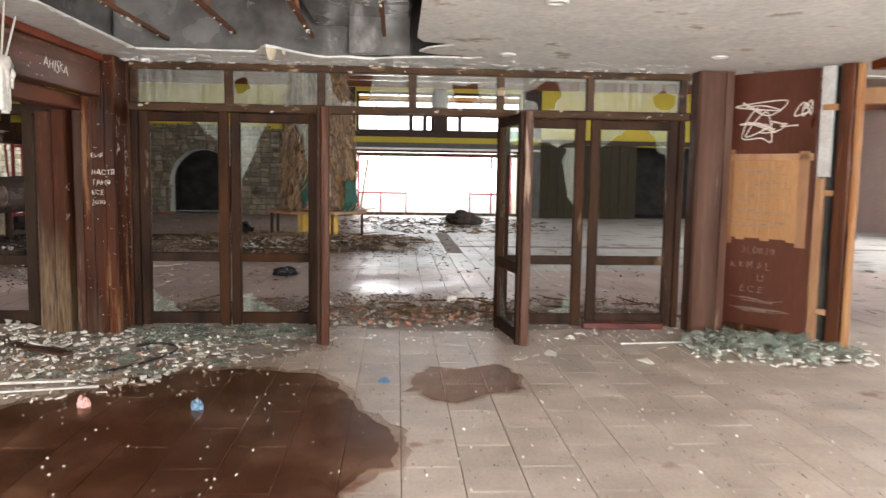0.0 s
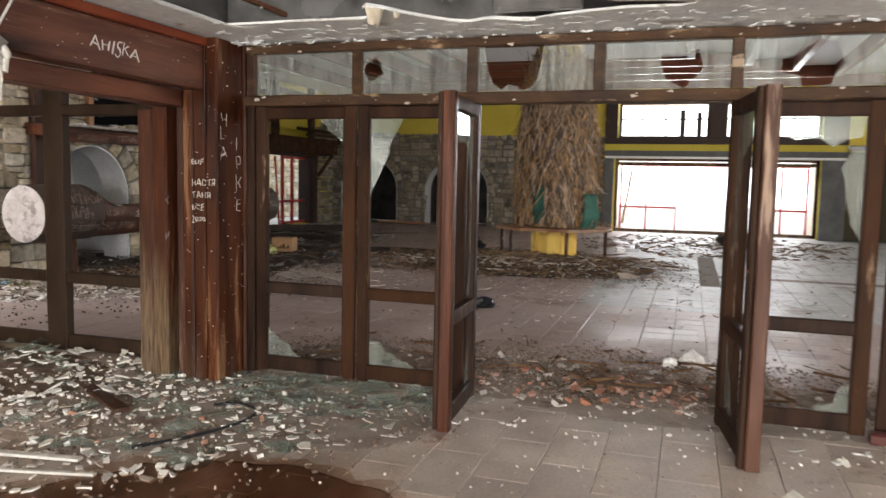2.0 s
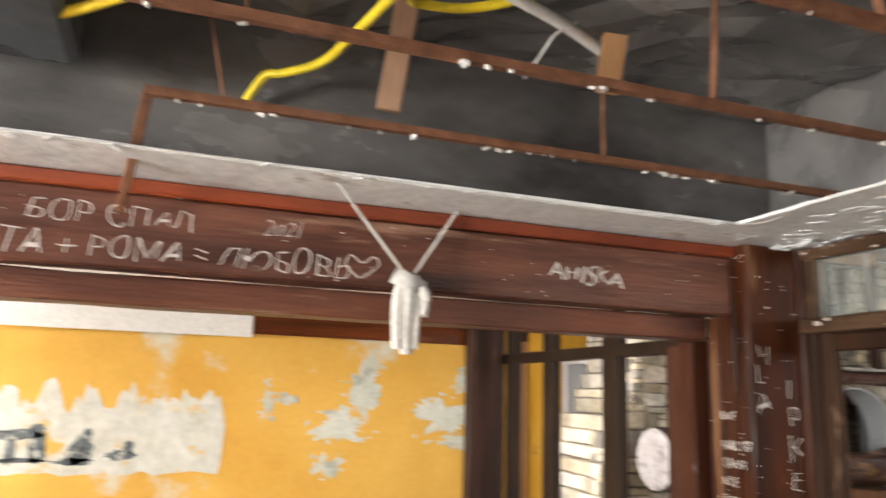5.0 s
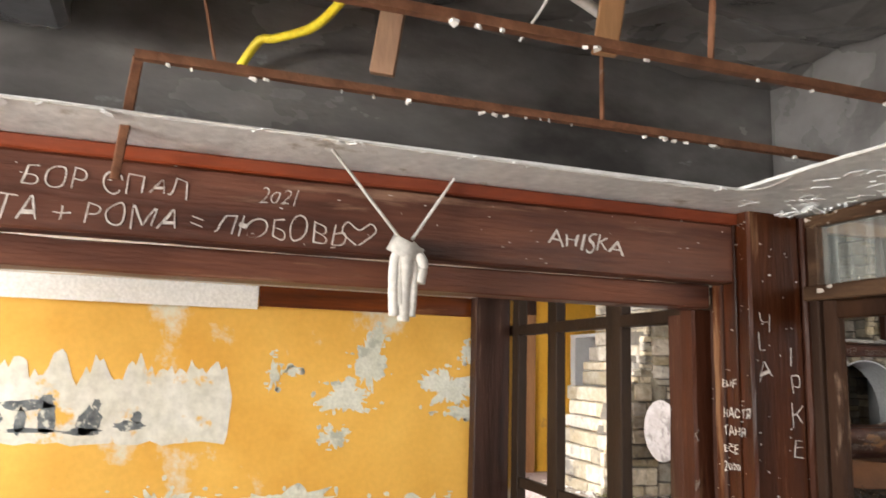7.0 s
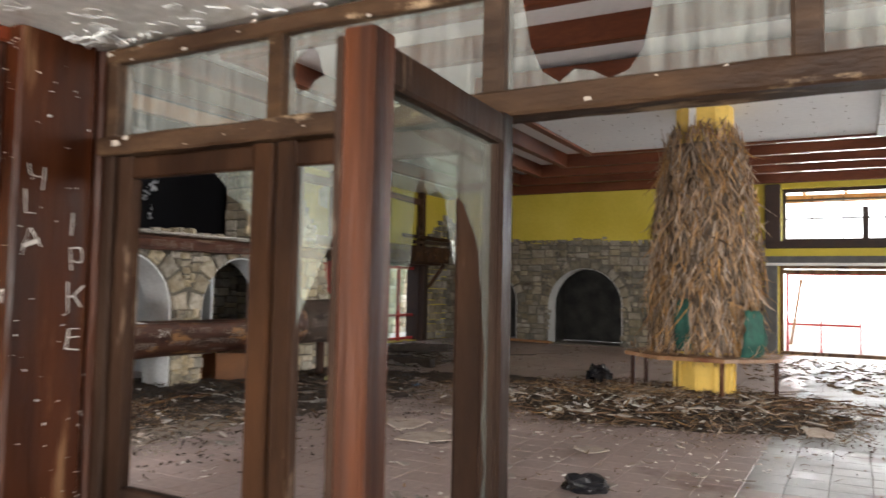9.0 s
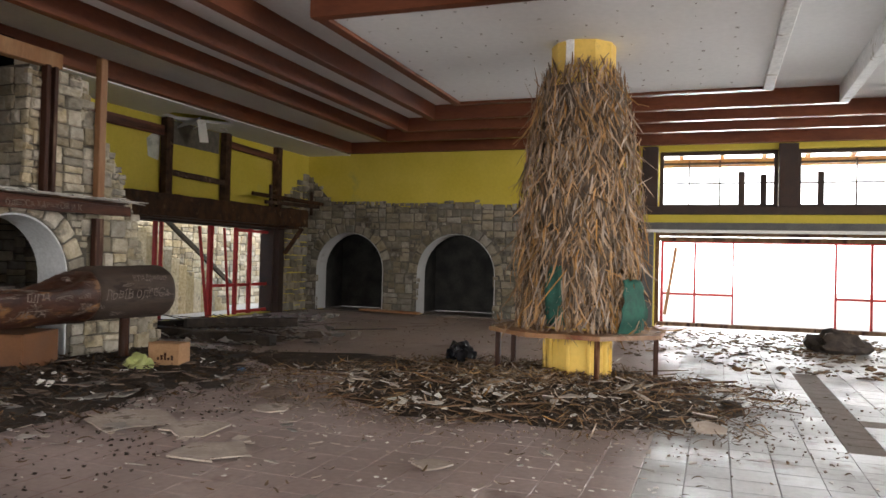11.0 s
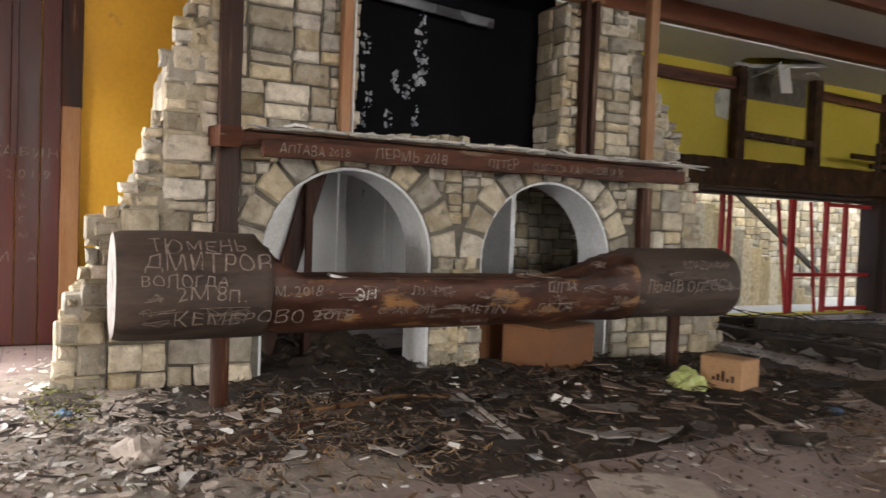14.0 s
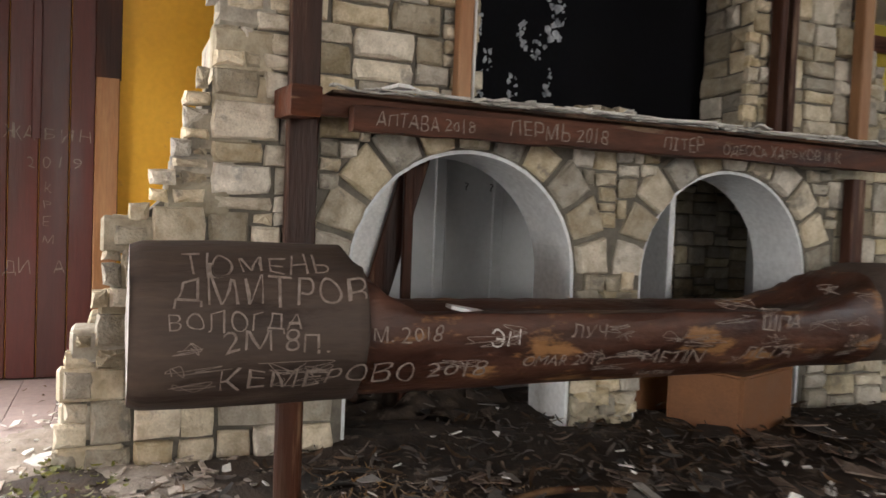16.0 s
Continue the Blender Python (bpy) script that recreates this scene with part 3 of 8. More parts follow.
def scribble(g, m, w, h, rng, n=14, r=0.004):
    """A hand-scratched loop of strokes as thin flat ribbon."""
    pts = [(rng.uniform(0, w), rng.uniform(0, h), 0.002) for _ in range(n)]
    pts = curve_pts(pts, 6)
    for a, b in zip(pts, pts[1:]):
        d = b - a
        if d.length < 1e-6:
            continue
        s = Vector((-d.y, d.x, 0)).normalized() * r / 2
        g.add([a - s, a + s, b + s, b - s], [(0, 1, 2, 3)], m)
    return g


FACE_X = Matrix(((0, 0, 1, 0), (1, 0, 0, 0), (0, 1, 0, 0), (0, 0, 0, 1)))       # letters on a wall that faces +x, line runs along +y
FACE_Y = Matrix(((1, 0, 0, 0), (0, 0, -1, 0), (0, 1, 0, 0), (0, 0, 0, 1)))      # letters on a wall that faces -y, line runs along +x


# ---- the setting: floors, walls, ceilings ----
SCREEN_Y = 7.05
FAR_Y = 25.2
WEST_X = -10.7
EAST_X = 13.2
LOBBY_Z = 2.40
HALL_Z = 4.5
rng = random.Random(7)


def structure(name, geo, mat, label, category, smooth=False):
    return solo(name, geo, mat, label, category, kind="structure", smooth=smooth)


# ground outside, one sheet to the horizon
structure("ground", slab(Geo(), "z", -0.30, -0.12, rect(-400, 400, -400, 400)), PAVE, "pale sunlit paved ground outside the building", "ground")

# floors: a bed with tiles on it
structure("backdrop", slab(Geo(), "y", 62.0, 62.2, rect(-60, 60, -0.2, 26)), glow, "plain white overcast distance beyond the glass front", "backdrop")
structure("floor_bed", slab(Geo(), "z", -0.12, -0.012, rect(WEST_X - 0.3, EAST_X + 0.3, -4.3, FAR_Y + 2.2)), GROUT, "dark grouted floor bed under the tiles", "floor")

# hall walls
ARCHES_FAR = [(-10.36, -8.37, 2.11), (-7.40, -5.30, 2.11)]
DUCT_MARK = surf("rusty_nail_marks", (0.13, 0.09, 0.07), (0.24, 0.19, 0.16), 20, 0.9, 0.1)
wall_north = thing("wall_north", "far hall wall of rubble stone below yellow paint", "wall", (0, FAR_Y, 0), kind="structure")
holes = [arch(a, b, -0.011, t) for a, b, t in ARCHES_FAR] + [rect(4.75, 12.6, -0.011, 2.42), rect(-1.45, 4.1, -0.011, 2.22), rect(-1.38, 1.18, 2.78, 4.1), rect(1.56, 4.1, 2.78, 4.1)]
part("plaster", slab(Geo(), "y", FAR_Y, FAR_Y + 0.4, rect(WEST_X - 0.3, EAST_X + 0.3, -0.1, HALL_Z + 0.3), holes), YELLOW, wall_north, "lemon-yellow painted plaster")
g = Geo()
for a, b, t in ARCHES_FAR:
    arch_lining(g, "y", FAR_Y - 0.045, FAR_Y + 0.5, a, b, 0.02, t, 0.012)
part("arch_reveal", g, GREYPAINT, wall_north, "whitewashed arch reveals")
# Niche walls and the far opening get their shade from this dark colour.
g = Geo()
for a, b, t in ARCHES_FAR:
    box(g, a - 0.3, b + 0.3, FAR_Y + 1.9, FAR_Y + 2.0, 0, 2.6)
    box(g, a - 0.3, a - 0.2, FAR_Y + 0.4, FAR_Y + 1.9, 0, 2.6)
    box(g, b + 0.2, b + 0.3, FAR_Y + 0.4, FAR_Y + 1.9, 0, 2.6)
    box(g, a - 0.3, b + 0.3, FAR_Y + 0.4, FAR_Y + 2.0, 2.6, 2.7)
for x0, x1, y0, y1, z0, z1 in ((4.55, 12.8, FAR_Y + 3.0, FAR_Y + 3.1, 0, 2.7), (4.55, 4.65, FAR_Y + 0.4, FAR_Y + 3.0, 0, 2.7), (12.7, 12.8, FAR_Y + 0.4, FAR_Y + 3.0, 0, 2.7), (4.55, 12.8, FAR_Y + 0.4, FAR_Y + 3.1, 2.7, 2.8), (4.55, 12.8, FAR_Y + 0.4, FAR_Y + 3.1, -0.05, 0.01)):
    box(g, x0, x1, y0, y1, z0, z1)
part("niche", g, BLACKWALL, wall_north, "niche walls behind the openings, shade put into their dark colour")

g = slab(Geo(), "x", WEST_X - 0.35, WEST_X, rect(6.7, FAR_Y + 0.4, 0, HALL_Z + 0.3), [rect(16.6, 23.55, 0.02, 2.12)])
structure("wall_west", g, YELLOW, "yellow painted hall wall with a wide glazed opening", "wall")
g = slab(Geo(), "x", WEST_X + 0.001, WEST_X + 0.012, [(7.2, 0), (15.6, 0), (15.6, 4.2), (7.2, 4.2)])
structure("wall_west_paint", g, AMBER, "amber-yellow painted plaster behind the stone screen", "wall")
g = slab(Geo(), "x", EAST_X, EAST_X + 0.35, rect(6.7, FAR_Y + 0.4, 0, HALL_Z + 0.3), [rect(8.6, 16.6, 1.6, 4.3)])
structure("wall_east", g, PINK, "pale pink plaster wall with large window openings", "wall")
g = slab(Geo(), "y", 6.98, 7.12, rect(WEST_X - 0.3, EAST_X + 0.3, LOBBY_Z + 0.01, HALL_Z + 0.3))
structure("wall_south_upper", g, PLASTER, "painted wall above the glazed screen", "wall")
g = slab(Geo(), "y", 6.95, 7.15, rect(WEST_X - 0.3, -6.05, 0, LOBBY_Z), [rect(-10.1, -6.9, 0.05, 2.35)])
structure("wall_south_west", g, OCHRE, "unseen ochre wall with an added wide opening beside the side room", "wall")
g = slab(Geo(), "y", 6.95, 7.15, rect(8.4, EAST_X + 0.3, 0, LOBBY_Z))
structure("wall_south_east", g, PINK, "pink plaster wall at the end of the hall", "wall")

# hall ceiling with its rings of beams
structure("ceiling_hall", slab(Geo(), "z", HALL_Z, HALL_Z + 0.2, rect(WEST_X - 0.3, EAST_X + 0.3, 7.0, FAR_Y + 0.4)), CEIL, "white painted hall ceiling boards", "ceiling")
structure("roof", slab(Geo(), "z", HALL_Z + 0.32, HALL_Z + 0.6, rect(WEST_X - 0.6, EAST_X + 0.6, -4.6, FAR_Y + 3.0)), FOIL, "dark flat roof over the building", "roof")
RINGS = [(-4.35, 0.60, 19.25), (-5.45, 1.85, 20.95), (-6.50, 2.95, 22.1), (-7.55, 4.05, 23.3), (-9.35, 11.9, 25.02)]
for i, (xa, xb, yb) in enumerate(RINGS):
    ya = (14.42, 13.05, 11.75, 10.45, 7.6)[i]
    bz = 4.27 if i == 0 else 4.36
    for nm, p0, p1 in (("a", (xa, ya, bz), (xa, yb, bz)), ("b", (xa - 0.08, yb, bz), (xb + 0.08, yb, bz)), ("c", (xb, ya, bz), (xb, yb, bz)), ("d", (xa - 0.08, ya, bz), (xb + 0.08, ya, bz))):
        g = timber(Geo(), p0, p1, 0.15, 0.30, 0.006, 0.8)
        solo("ceiling_beam", g, BEAM if nm != "c" or i > 1 else PLASTER_B, "mahogany-stained timber beam under the white ceiling", "beam", "ceiling beams", "structure")
structure("ceiling_inner_panel", slab(Geo(), "z", 4.16, 4.18, rect(-4.27, 0.52, 14.5, 19.17)), CEIL, "white dropped ceiling panel with nail marks round the column", "ceiling")
g = Geo()
for k in range(110):
    flake(g, (-4.1 + 0.42 * (k % 11) + rng.uniform(-0.05, 0.05), 14.7 + 0.45 * (k // 11) + rng.uniform(-0.06, 0.06), 4.156), rng.uniform(0.02, 0.05), 0.004, rng, 5, 0.05)
structure("ceiling_nail_marks", g, DUCT_MARK, "rusty nail marks on the white ceiling panel", "ceiling")
g = slab(Geo(), "z", 4.19, 4.25, rect(WEST_X, -9.43, 7.2, FAR_Y), [[(-10.5, 19.1), (-10.1, 18.95), (-9.75, 19.4), (-9.6, 19.9), (-9.8, 20.5), (-10.1, 20.2), (-10.3, 19.9), (-10.55, 19.6)]])
structure("ceiling_west_strip", g, CEIL, "dropped white ceiling strip along the wall", "ceiling")

# lobby ceiling, with a large hole torn in it
hole = [(-2.12, -1.2)]
hole += [(-2.12 + 0.03 * noise.noise(Vector((0, y * 2.1, 0))), y) for y in np.arange(-0.6, 6.3, 0.3)]
hole += [(x, 6.35 + 0.02 * noise.noise(Vector((x * 6.7, 3, 0)))) for x in np.arange(-2.12, -1.15, 0.06)]
HOLE_LIP = [(-1.12, 6.26), (-1.08, 6.12), (-1.03, 6.03), (-0.96, 6.11), (-0.90, 6.24), (-0.80, 6.39), (-0.70, 6.51), (-0.60, 6.57), (-0.50, 6.52), (-0.42, 6.50), (-0.30, 6.56), (-0.20, 6.58), (-0.05, 6.50), (0.15, 6.44)]
hole += HOLE_LIP
hole += [(0.35, 6.40), (0.62, 6.42), (0.70, 6.34), (0.52, 6.28), (0.30, 6.24), (0.16, 6.12), (0.22, 5.95), (0.42, 5.75), (0.18, 5.66), (0.13, 5.5), (0.12, -1.2)]
g = slab(Geo(), "z", LOBBY_Z, LOBBY_Z + 0.014, rect(-2.62, 4.05, -4.2, 6.98), [hole])
structure("ceiling_lobby", g, PLASTER_B, "stained white plasterboard lobby ceiling with a torn hole", "ceiling")
structure("ceiling_void_slab", slab(Geo(), "z", 3.22, 3.34, rect(-6.6, 9.2, -4.3, 6.97)), FOIL, "dark membrane-lined slab above the broken ceiling", "ceiling")
g = box(Geo(), -2.62, -2.5, -4.2, 6.95, LOBBY_Z + 0.02, 3.22)
structure("ceiling_void_wall_west", g, FOIL, "dark wall of the ceiling void", "wall")
structure("ceiling_void_wall_north", box(Geo(), -2.49, 3.19, 6.90, 6.96, LOBBY_Z + 0.02, 3.21), FOIL, "dark lined wall of the ceiling void above the screen", "wall")
structure("ceiling_void_wall_east", box(Geo(), 3.2, 3.3, -4.2, 6.95, LOBBY_Z + 0.02, 3.22), FOIL, "dark wall of the ceiling void", "wall")

# lobby back wall with its open entrance
g = slab(Geo(), "y", -4.3, -4.0, rect(-6.6, 9.2, 0, 3.3), [rect(-0.1, 3.15, 0.02, 2.45)])
structure("wall_entrance", g, PLASTER, "white wall with the wide open entrance", "wall")

# side room to the west
g = slab(Geo(), "x", -6.35, -6.06, rect(-4.2, 6.95, 0, 3.2))
structure("wall_side_room", g, OCHRE, "peeling ochre wall of the side room", "wall")
structure("ceiling_side_room", slab(Geo(), "z", 2.24, 2.26, rect(-6.2, -2.64, -4.2, 6.98)), PLASTER, "white plasterboard ceiling of the side room", "ceiling")
# Out of view; its opening is added for the side room's lamp.
g = slab(Geo(), "y", 0.2, 0.4, rect(-6.1, -2.7, 0, 2.24), [rect(-5.9, -3.1, 0.1, 2.1)])
structure("wall_side_room_south", g, OCHRE, "unseen ochre wall with an added wide opening", "wall")

# room to the east of the lobby
# The window opening is made up for the lamp and stays out of view.
g = slab(Geo(), "x", 9.0, 9.2, rect(-4.2, 7.0, 0, 3.2), [rect(1.4, 4.6, 0.3, 2.3)])
structure("wall_east_room", g, PINK, "pale pink plaster wall with an added window opening out of view", "wall")
structure("ceiling_east_room", slab(Geo(), "z", 2.42, 2.44, rect(4.0, 9.1, -4.2, 6.98)), PLASTER, "white ceiling of the east room", "ceiling")

# ---- the west portal of the lobby ----
portal = thing("portal_frame", "dark varnished timber portal with a graffiti-covered lintel", "door frame", (-2.6, 4.0, 0), kind="structure")
lintel = part("lintel", timber(Geo(), (-2.585, -3.9, 2.19), (-2.585, 6.68, 2.19), 0.14, 0.29, 0.005, 0.3), WOOD_H, portal, "dark brown varnished beam")
part("lower_lintel", timber(Geo(), (-2.76, -3.9, 1.985), (-2.76, 6.62, 1.985), 0.18, 0.12, 0.006, 0.3), WOOD_H, portal)
part("top_strip", timber(Geo(), (-2.545, -3.9, 2.366), (-2.545, 6.68, 2.366), 0.11, 0.058, 0.003, 0.4), WOOD_RED, portal, "orange-red stained strip")
part("upper_board", box(Geo(), -2.66, -2.60, -3.9, 6.9, 2.34, 2.42), WOOD_H, portal)
# posts at its north end
for nm, x0, x1, y0, y1, z1, m, lab in (("corner_post", -2.70, -2.415, 6.66, 6.98, 2.395, WOOD, ""), ("post_board", -2.80, -2.70, 6.72, 6.98, 2.05, WOOD, ""),
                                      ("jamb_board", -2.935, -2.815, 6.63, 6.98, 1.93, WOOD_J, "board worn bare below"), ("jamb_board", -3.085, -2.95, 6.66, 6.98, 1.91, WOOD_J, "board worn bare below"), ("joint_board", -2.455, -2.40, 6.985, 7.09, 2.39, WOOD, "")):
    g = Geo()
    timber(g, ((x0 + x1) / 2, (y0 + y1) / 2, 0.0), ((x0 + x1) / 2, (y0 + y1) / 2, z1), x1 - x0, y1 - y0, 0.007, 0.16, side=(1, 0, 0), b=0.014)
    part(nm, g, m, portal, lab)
for x in (-2.61, -2.51):
    part("groove_strip", timber(Geo(), (x, 6.652, 0.02), (x, 6.652, 2.36), 0.022, 0.014, 0.002, 0.2, side=(1, 0, 0), b=0.003), WOOD, portal)
part("south_post", timber(Geo(), (-2.75, 0.3, 0), (-2.75, 0.3, 1.95), 0.4, 0.3, 0.006, 0.3, side=(1, 0, 0)), WOOD, portal)
AT = Matrix.Translation
writing("AHISKA", AT((-2.512, 5.615, 2.155)) @ FACE_X @ pose(0, 0, 0, 0, 0, -3), 0.115, CHALK, lintel, -0.006, 0.1)
writing("2021", AT((-2.512, 4.31, 2.225)) @ FACE_X, 0.085, CHALK, lintel, -0.022, 0.2)
writing("БОР СПАЛ", AT((-2.512, 3.45, 2.205)) @ FACE_X, 0.115, CHALK, lintel, -0.022, 0.1)
writing("ЕТА + РОМА = ЛЮБОВЬ", AT((-2.512, 3.30, 2.08)) @ FACE_X @ pose(0, 0, 0, 0, 0, 0), 0.118, CHALK, lintel, -0.022, 0.15)
g = Geo()
tube(g, curve_pts([(-2.511, 4.72, 2.08), (-2.511, 4.66, 2.13), (-2.511, 4.68, 2.175), (-2.511, 4.73, 2.145), (-2.511, 4.78, 2.175), (-2.511, 4.80, 2.14), (-2.511, 4.73, 2.08)], 5), 0.003, 4)
part("heart_scratch", g, CHALK, lintel)
for ch, z in (("Ч", 1.80), ("L", 1.71), ("А", 1.575)):
    writing(ch, AT((-2.4115, 6.69, z)) @ FACE_X, 0.135, CHALK, portal, -0.030)
for ch, z in (("I", 1.635), ("Р", 1.505), ("К", 1.355), ("Е", 1.20)):
    writing(ch, AT((-2.4115, 6.875, z)) @ FACE_X, 0.135, CHALK, portal, -0.026)
for k, tx in enumerate(("ELIF", "НАСТЯ", "ТАНЯ", "ECE", "2020")):
    writing(tx, AT((-2.61, 6.640, 1.53 - 0.085 * k - (0.06 if k else 0))) @ FACE_Y, 0.058, CHALK, portal, -0.008)
g = Geo()
for k in range(5):
    scribble(g, AT((-2.90 + 0.05 * (k % 2), 6.634, 1.35 - 0.12 * k)) @ FACE_Y, 0.07, 0.09, rng, 8, 0.003)
part("scratched_writing", g, CHALK_D, portal, kind="stuff")
g = Geo()
for k in range(60):
    y = rng.uniform(2.5, 6.6)
    flake(g, (-2.512, y, rng.uniform(2.06, 2.36)), rng.uniform(0.006, 0.02), 0.002, rng)
for k in range(70):
    flake(g, (rng.uniform(-2.7, -2.42), 6.654, rng.uniform(0.1, 2.35)), rng.uniform(0.005, 0.018), 0.002, rng)
for k in range(60):
    flake(g, (-2.413, rng.uniform(6.67, 6.97), rng.uniform(0.1, 2.35)), rng.uniform(0.005, 0.016), 0.002, rng, 5, 0.8)
part("paint_flecks", g, CHIP, portal, kind="stuff")

# the portal on the east side: a corner post, then a panelled splay that runs back to the opening
east = thing("portal_frame", "dark timber portal with a graffiti-scrawled veneer panel", "door frame", (3.2, 6.6, 0), kind="structure")
part("corner_post", timber(Geo(), (2.865, 6.87, 0), (2.865, 6.87, 2.395), 0.31, 0.22, 0.006, 0.2, side=(1, 0, 0), b=0.02), FRAME_D, east, "worn pinkish-brown post")
part("post_strip", timber(Geo(), (2.985, 6.752, 0), (2.985, 6.752, 2.39), 0.07, 0.02, 0.004, 0.2, side=(1, 0, 0), b=0.004), FRAME_D, east)
SPLAY = pose(3.03, 6.93, 0, 0, 0, math.degrees(math.atan2(-0.65, 0.53)))


def splay_timber(nm, x, y, z0, z1, w, d, mat, lab=""):
    g = timber(Geo(), SPLAY @ Vector((x, y, z0)), SPLAY @ Vector((x, y, z1)), w, d, 0.008, 0.15, side=SPLAY.to_3x3() @ Vector((1, 0, 0)), b=0.01)
    return part(nm, g, mat, east, lab)


pan = part("panel", box(Geo(), 0.0, 0.83, 0.0, 0.035, 0.05, 2.38, 0.004, SPLAY), PANELW, east, "dark veneer panel")
part("bare_patch", box(Geo(), 0.10, 0.73, -0.004, 0.0, 0.90, 1.65, 0.001, SPLAY), PANELT, pan, "bare tan board where the veneer is gone")
for x0, x1, z0, z1 in ((0.04, 0.12, 0.84, 1.70), (0.70, 0.79, 0.84, 1.68), (0.02, 0.82, 1.60, 1.66)):
    part("bare_edge", box(Geo(), x0, x1, -0.009, -0.004, z0, z1, 0.002, SPLAY), WOOD_NEW, pan)
for k in range(5):
    x = 0.16 + 0.115 * k
    part("bare_edge", box(Geo(), x, x + 0.085, -0.007, -0.004, 0.88 + 0.02 * (k % 2), 1.58 + 0.02 * (k % 3), 0.001, SPLAY), PANELT, pan)
part("foot_rail", box(Geo(), 0.0, 0.82, -0.02, 0.0, 0.0, 0.10, 0.005, SPLAY), WOOD, east)
splay_timber("split_post", 0.875, 0.02, 0.0, 1.45, 0.075, 0.06, WOOD_NEW, "split raw wood post")
part("channel", box(Geo(), 0.845, 0.95, 0.005, 0.05, 1.46, 2.39, 0.004, SPLAY), METALW, east, "grey steel channel left in the gap")
# A dark board added in the gap to give it shade.
part("hollow", box(Geo(), 0.84, 1.0, 0.07, 0.10, 0.0, 2.39, 0.004, SPLAY), BLACKWALL, east, "dark board behind the split post, standing for the shade in the gap")
for z in (0.28, 1.30, 2.02):
    part("nogging", box(Geo(), 0.86, 0.99, 0.0, 0.05, z, z + 0.05, 0.005, SPLAY), WOOD_NEW, east)
splay_timber("jamb_post", 1.055, 0.03, 0.0, 2.39, 0.11, 0.10, LEAF_EDGE)
splay_timber("jamb_post", 1.135, 0.06, 0.0, 2.39, 0.045, 0.09, WOOD_NEW, "bare pale edge of the post")
part("lintel", timber(Geo(), (3.86, 5.98, 2.36), (4.0, -3.9, 2.36), 0.12, 0.07, 0.005, 0.3), WOOD_H, east)
g = Geo()
for k, (x, z, w, h) in enumerate(((0.10, 1.98, 0.5, 0.16), (0.16, 1.74, 0.36, 0.34), (0.10, 1.84, 0.40, 0.10), (0.42, 1.76, 0.32, 0.20), (0.58, 1.98, 0.20, 0.14))):
    scribble(g, SPLAY @ Matrix.Translation((x, -0.001, z)) @ FACE_Y, w, h, rng, 9, 0.011)
part("spray_scrawl", g, CHALK, pan)
for tx, x, z, sz in (("31.08.19", 0.22, 0.76, 0.09), ("K E M A L", 0.12, 0.62, 0.09), ("U", 0.38, 0.51, 0.09), ("E C E", 0.22, 0.40, 0.10)):
    writing(tx, SPLAY @ Matrix.Translation((x, -0.0015, z)) @ FACE_Y, sz, CHALK_L, pan, -0.02)
g = Geo()
for k in range(5):
    scribble(g, SPLAY @ Matrix.Translation((0.10, -0.009, 0.98 + 0.12 * k)) @ FACE_Y, 0.55, 0.10, rng, 10, 0.004)
for k in range(2):
    scribble(g, SPLAY @ Matrix.Translation((0.10, -0.0015, 0.22 + 0.09 * k)) @ FACE_Y, 0.6, 0.05, rng, 12, 0.004)
part("scratched_writing", g, CHALK_L, east, kind="stuff")
solo("room_beam", timber(Geo(), (4.3, 7.0, 2.22), (7.6, 4.6, 2.22), 0.14, 0.16, 0.006, 0.4), WOOD_NEW, "bare tan timber beam in the east room", "beam", "", "structure")

# ---- the glazed screen ----
BAYS = [-2.37, -1.53, -0.70, 0.13, 0.94, 1.78, 2.66]
screen = thing("glazed_screen", "weathered brown timber glazed screen with broken panes", "glazed partition", (0.1, SCREEN_Y, 0), kind="structure")
part("head_rail", timber(Geo(), (-2.41, SCREEN_Y, 2.365), (2.72, SCREEN_Y, 2.365), 0.09, 0.062, 0.006, 0.12), FRAME_H, screen, "chipped head rail")
part("transom_rail", timber(Geo(), (-2.41, SCREEN_Y, 2.0), (2.72, SCREEN_Y, 2.0), 0.13, 0.075, 0.006, 0.12), FRAME_H, screen, "chipped transom rail")
for x in BAYS:
    part("mullion", timber(Geo(), (x, SCREEN_Y, 2.035), (x, SCREEN_Y, 2.335), 0.07, 0.08, 0.004, 0.08, side=(1, 0, 0)), FRAME_H, screen)
for x in (-2.37, 2.66):
    part("end_stile", timber(Geo(), (x, SCREEN_Y, 0), (x, SCREEN_Y, 1.964), 0.06, 0.09, 0.003, 0.2, side=(1, 0, 0)), FRAME, screen)


rr0 = random.Random(88)
g = Geo()
for k in range(60):
    z = rr0.choice((2.0, 2.365)) + rr0.uniform(-0.03, 0.03)
    k0 = len(g.v)
    flake(g, (0, 0, 0), 0.008 + 0.030 * rr0.random() ** 3, 0.002, rr0, 7, 0.12)
    x = rr0.uniform(-2.38, 2.68)
    y = SCREEN_Y - (0.068 if z < 2.1 else 0.049)
    g.v[k0:] = [(x + p[0] * 1.7, y - p[2], z + p[1] * 0.7) for p in g.v[k0:]]
part("paint_residue", g, PALE_SHEET, screen, "pale flakes of old paint and plaster on the rails", kind="stuff")


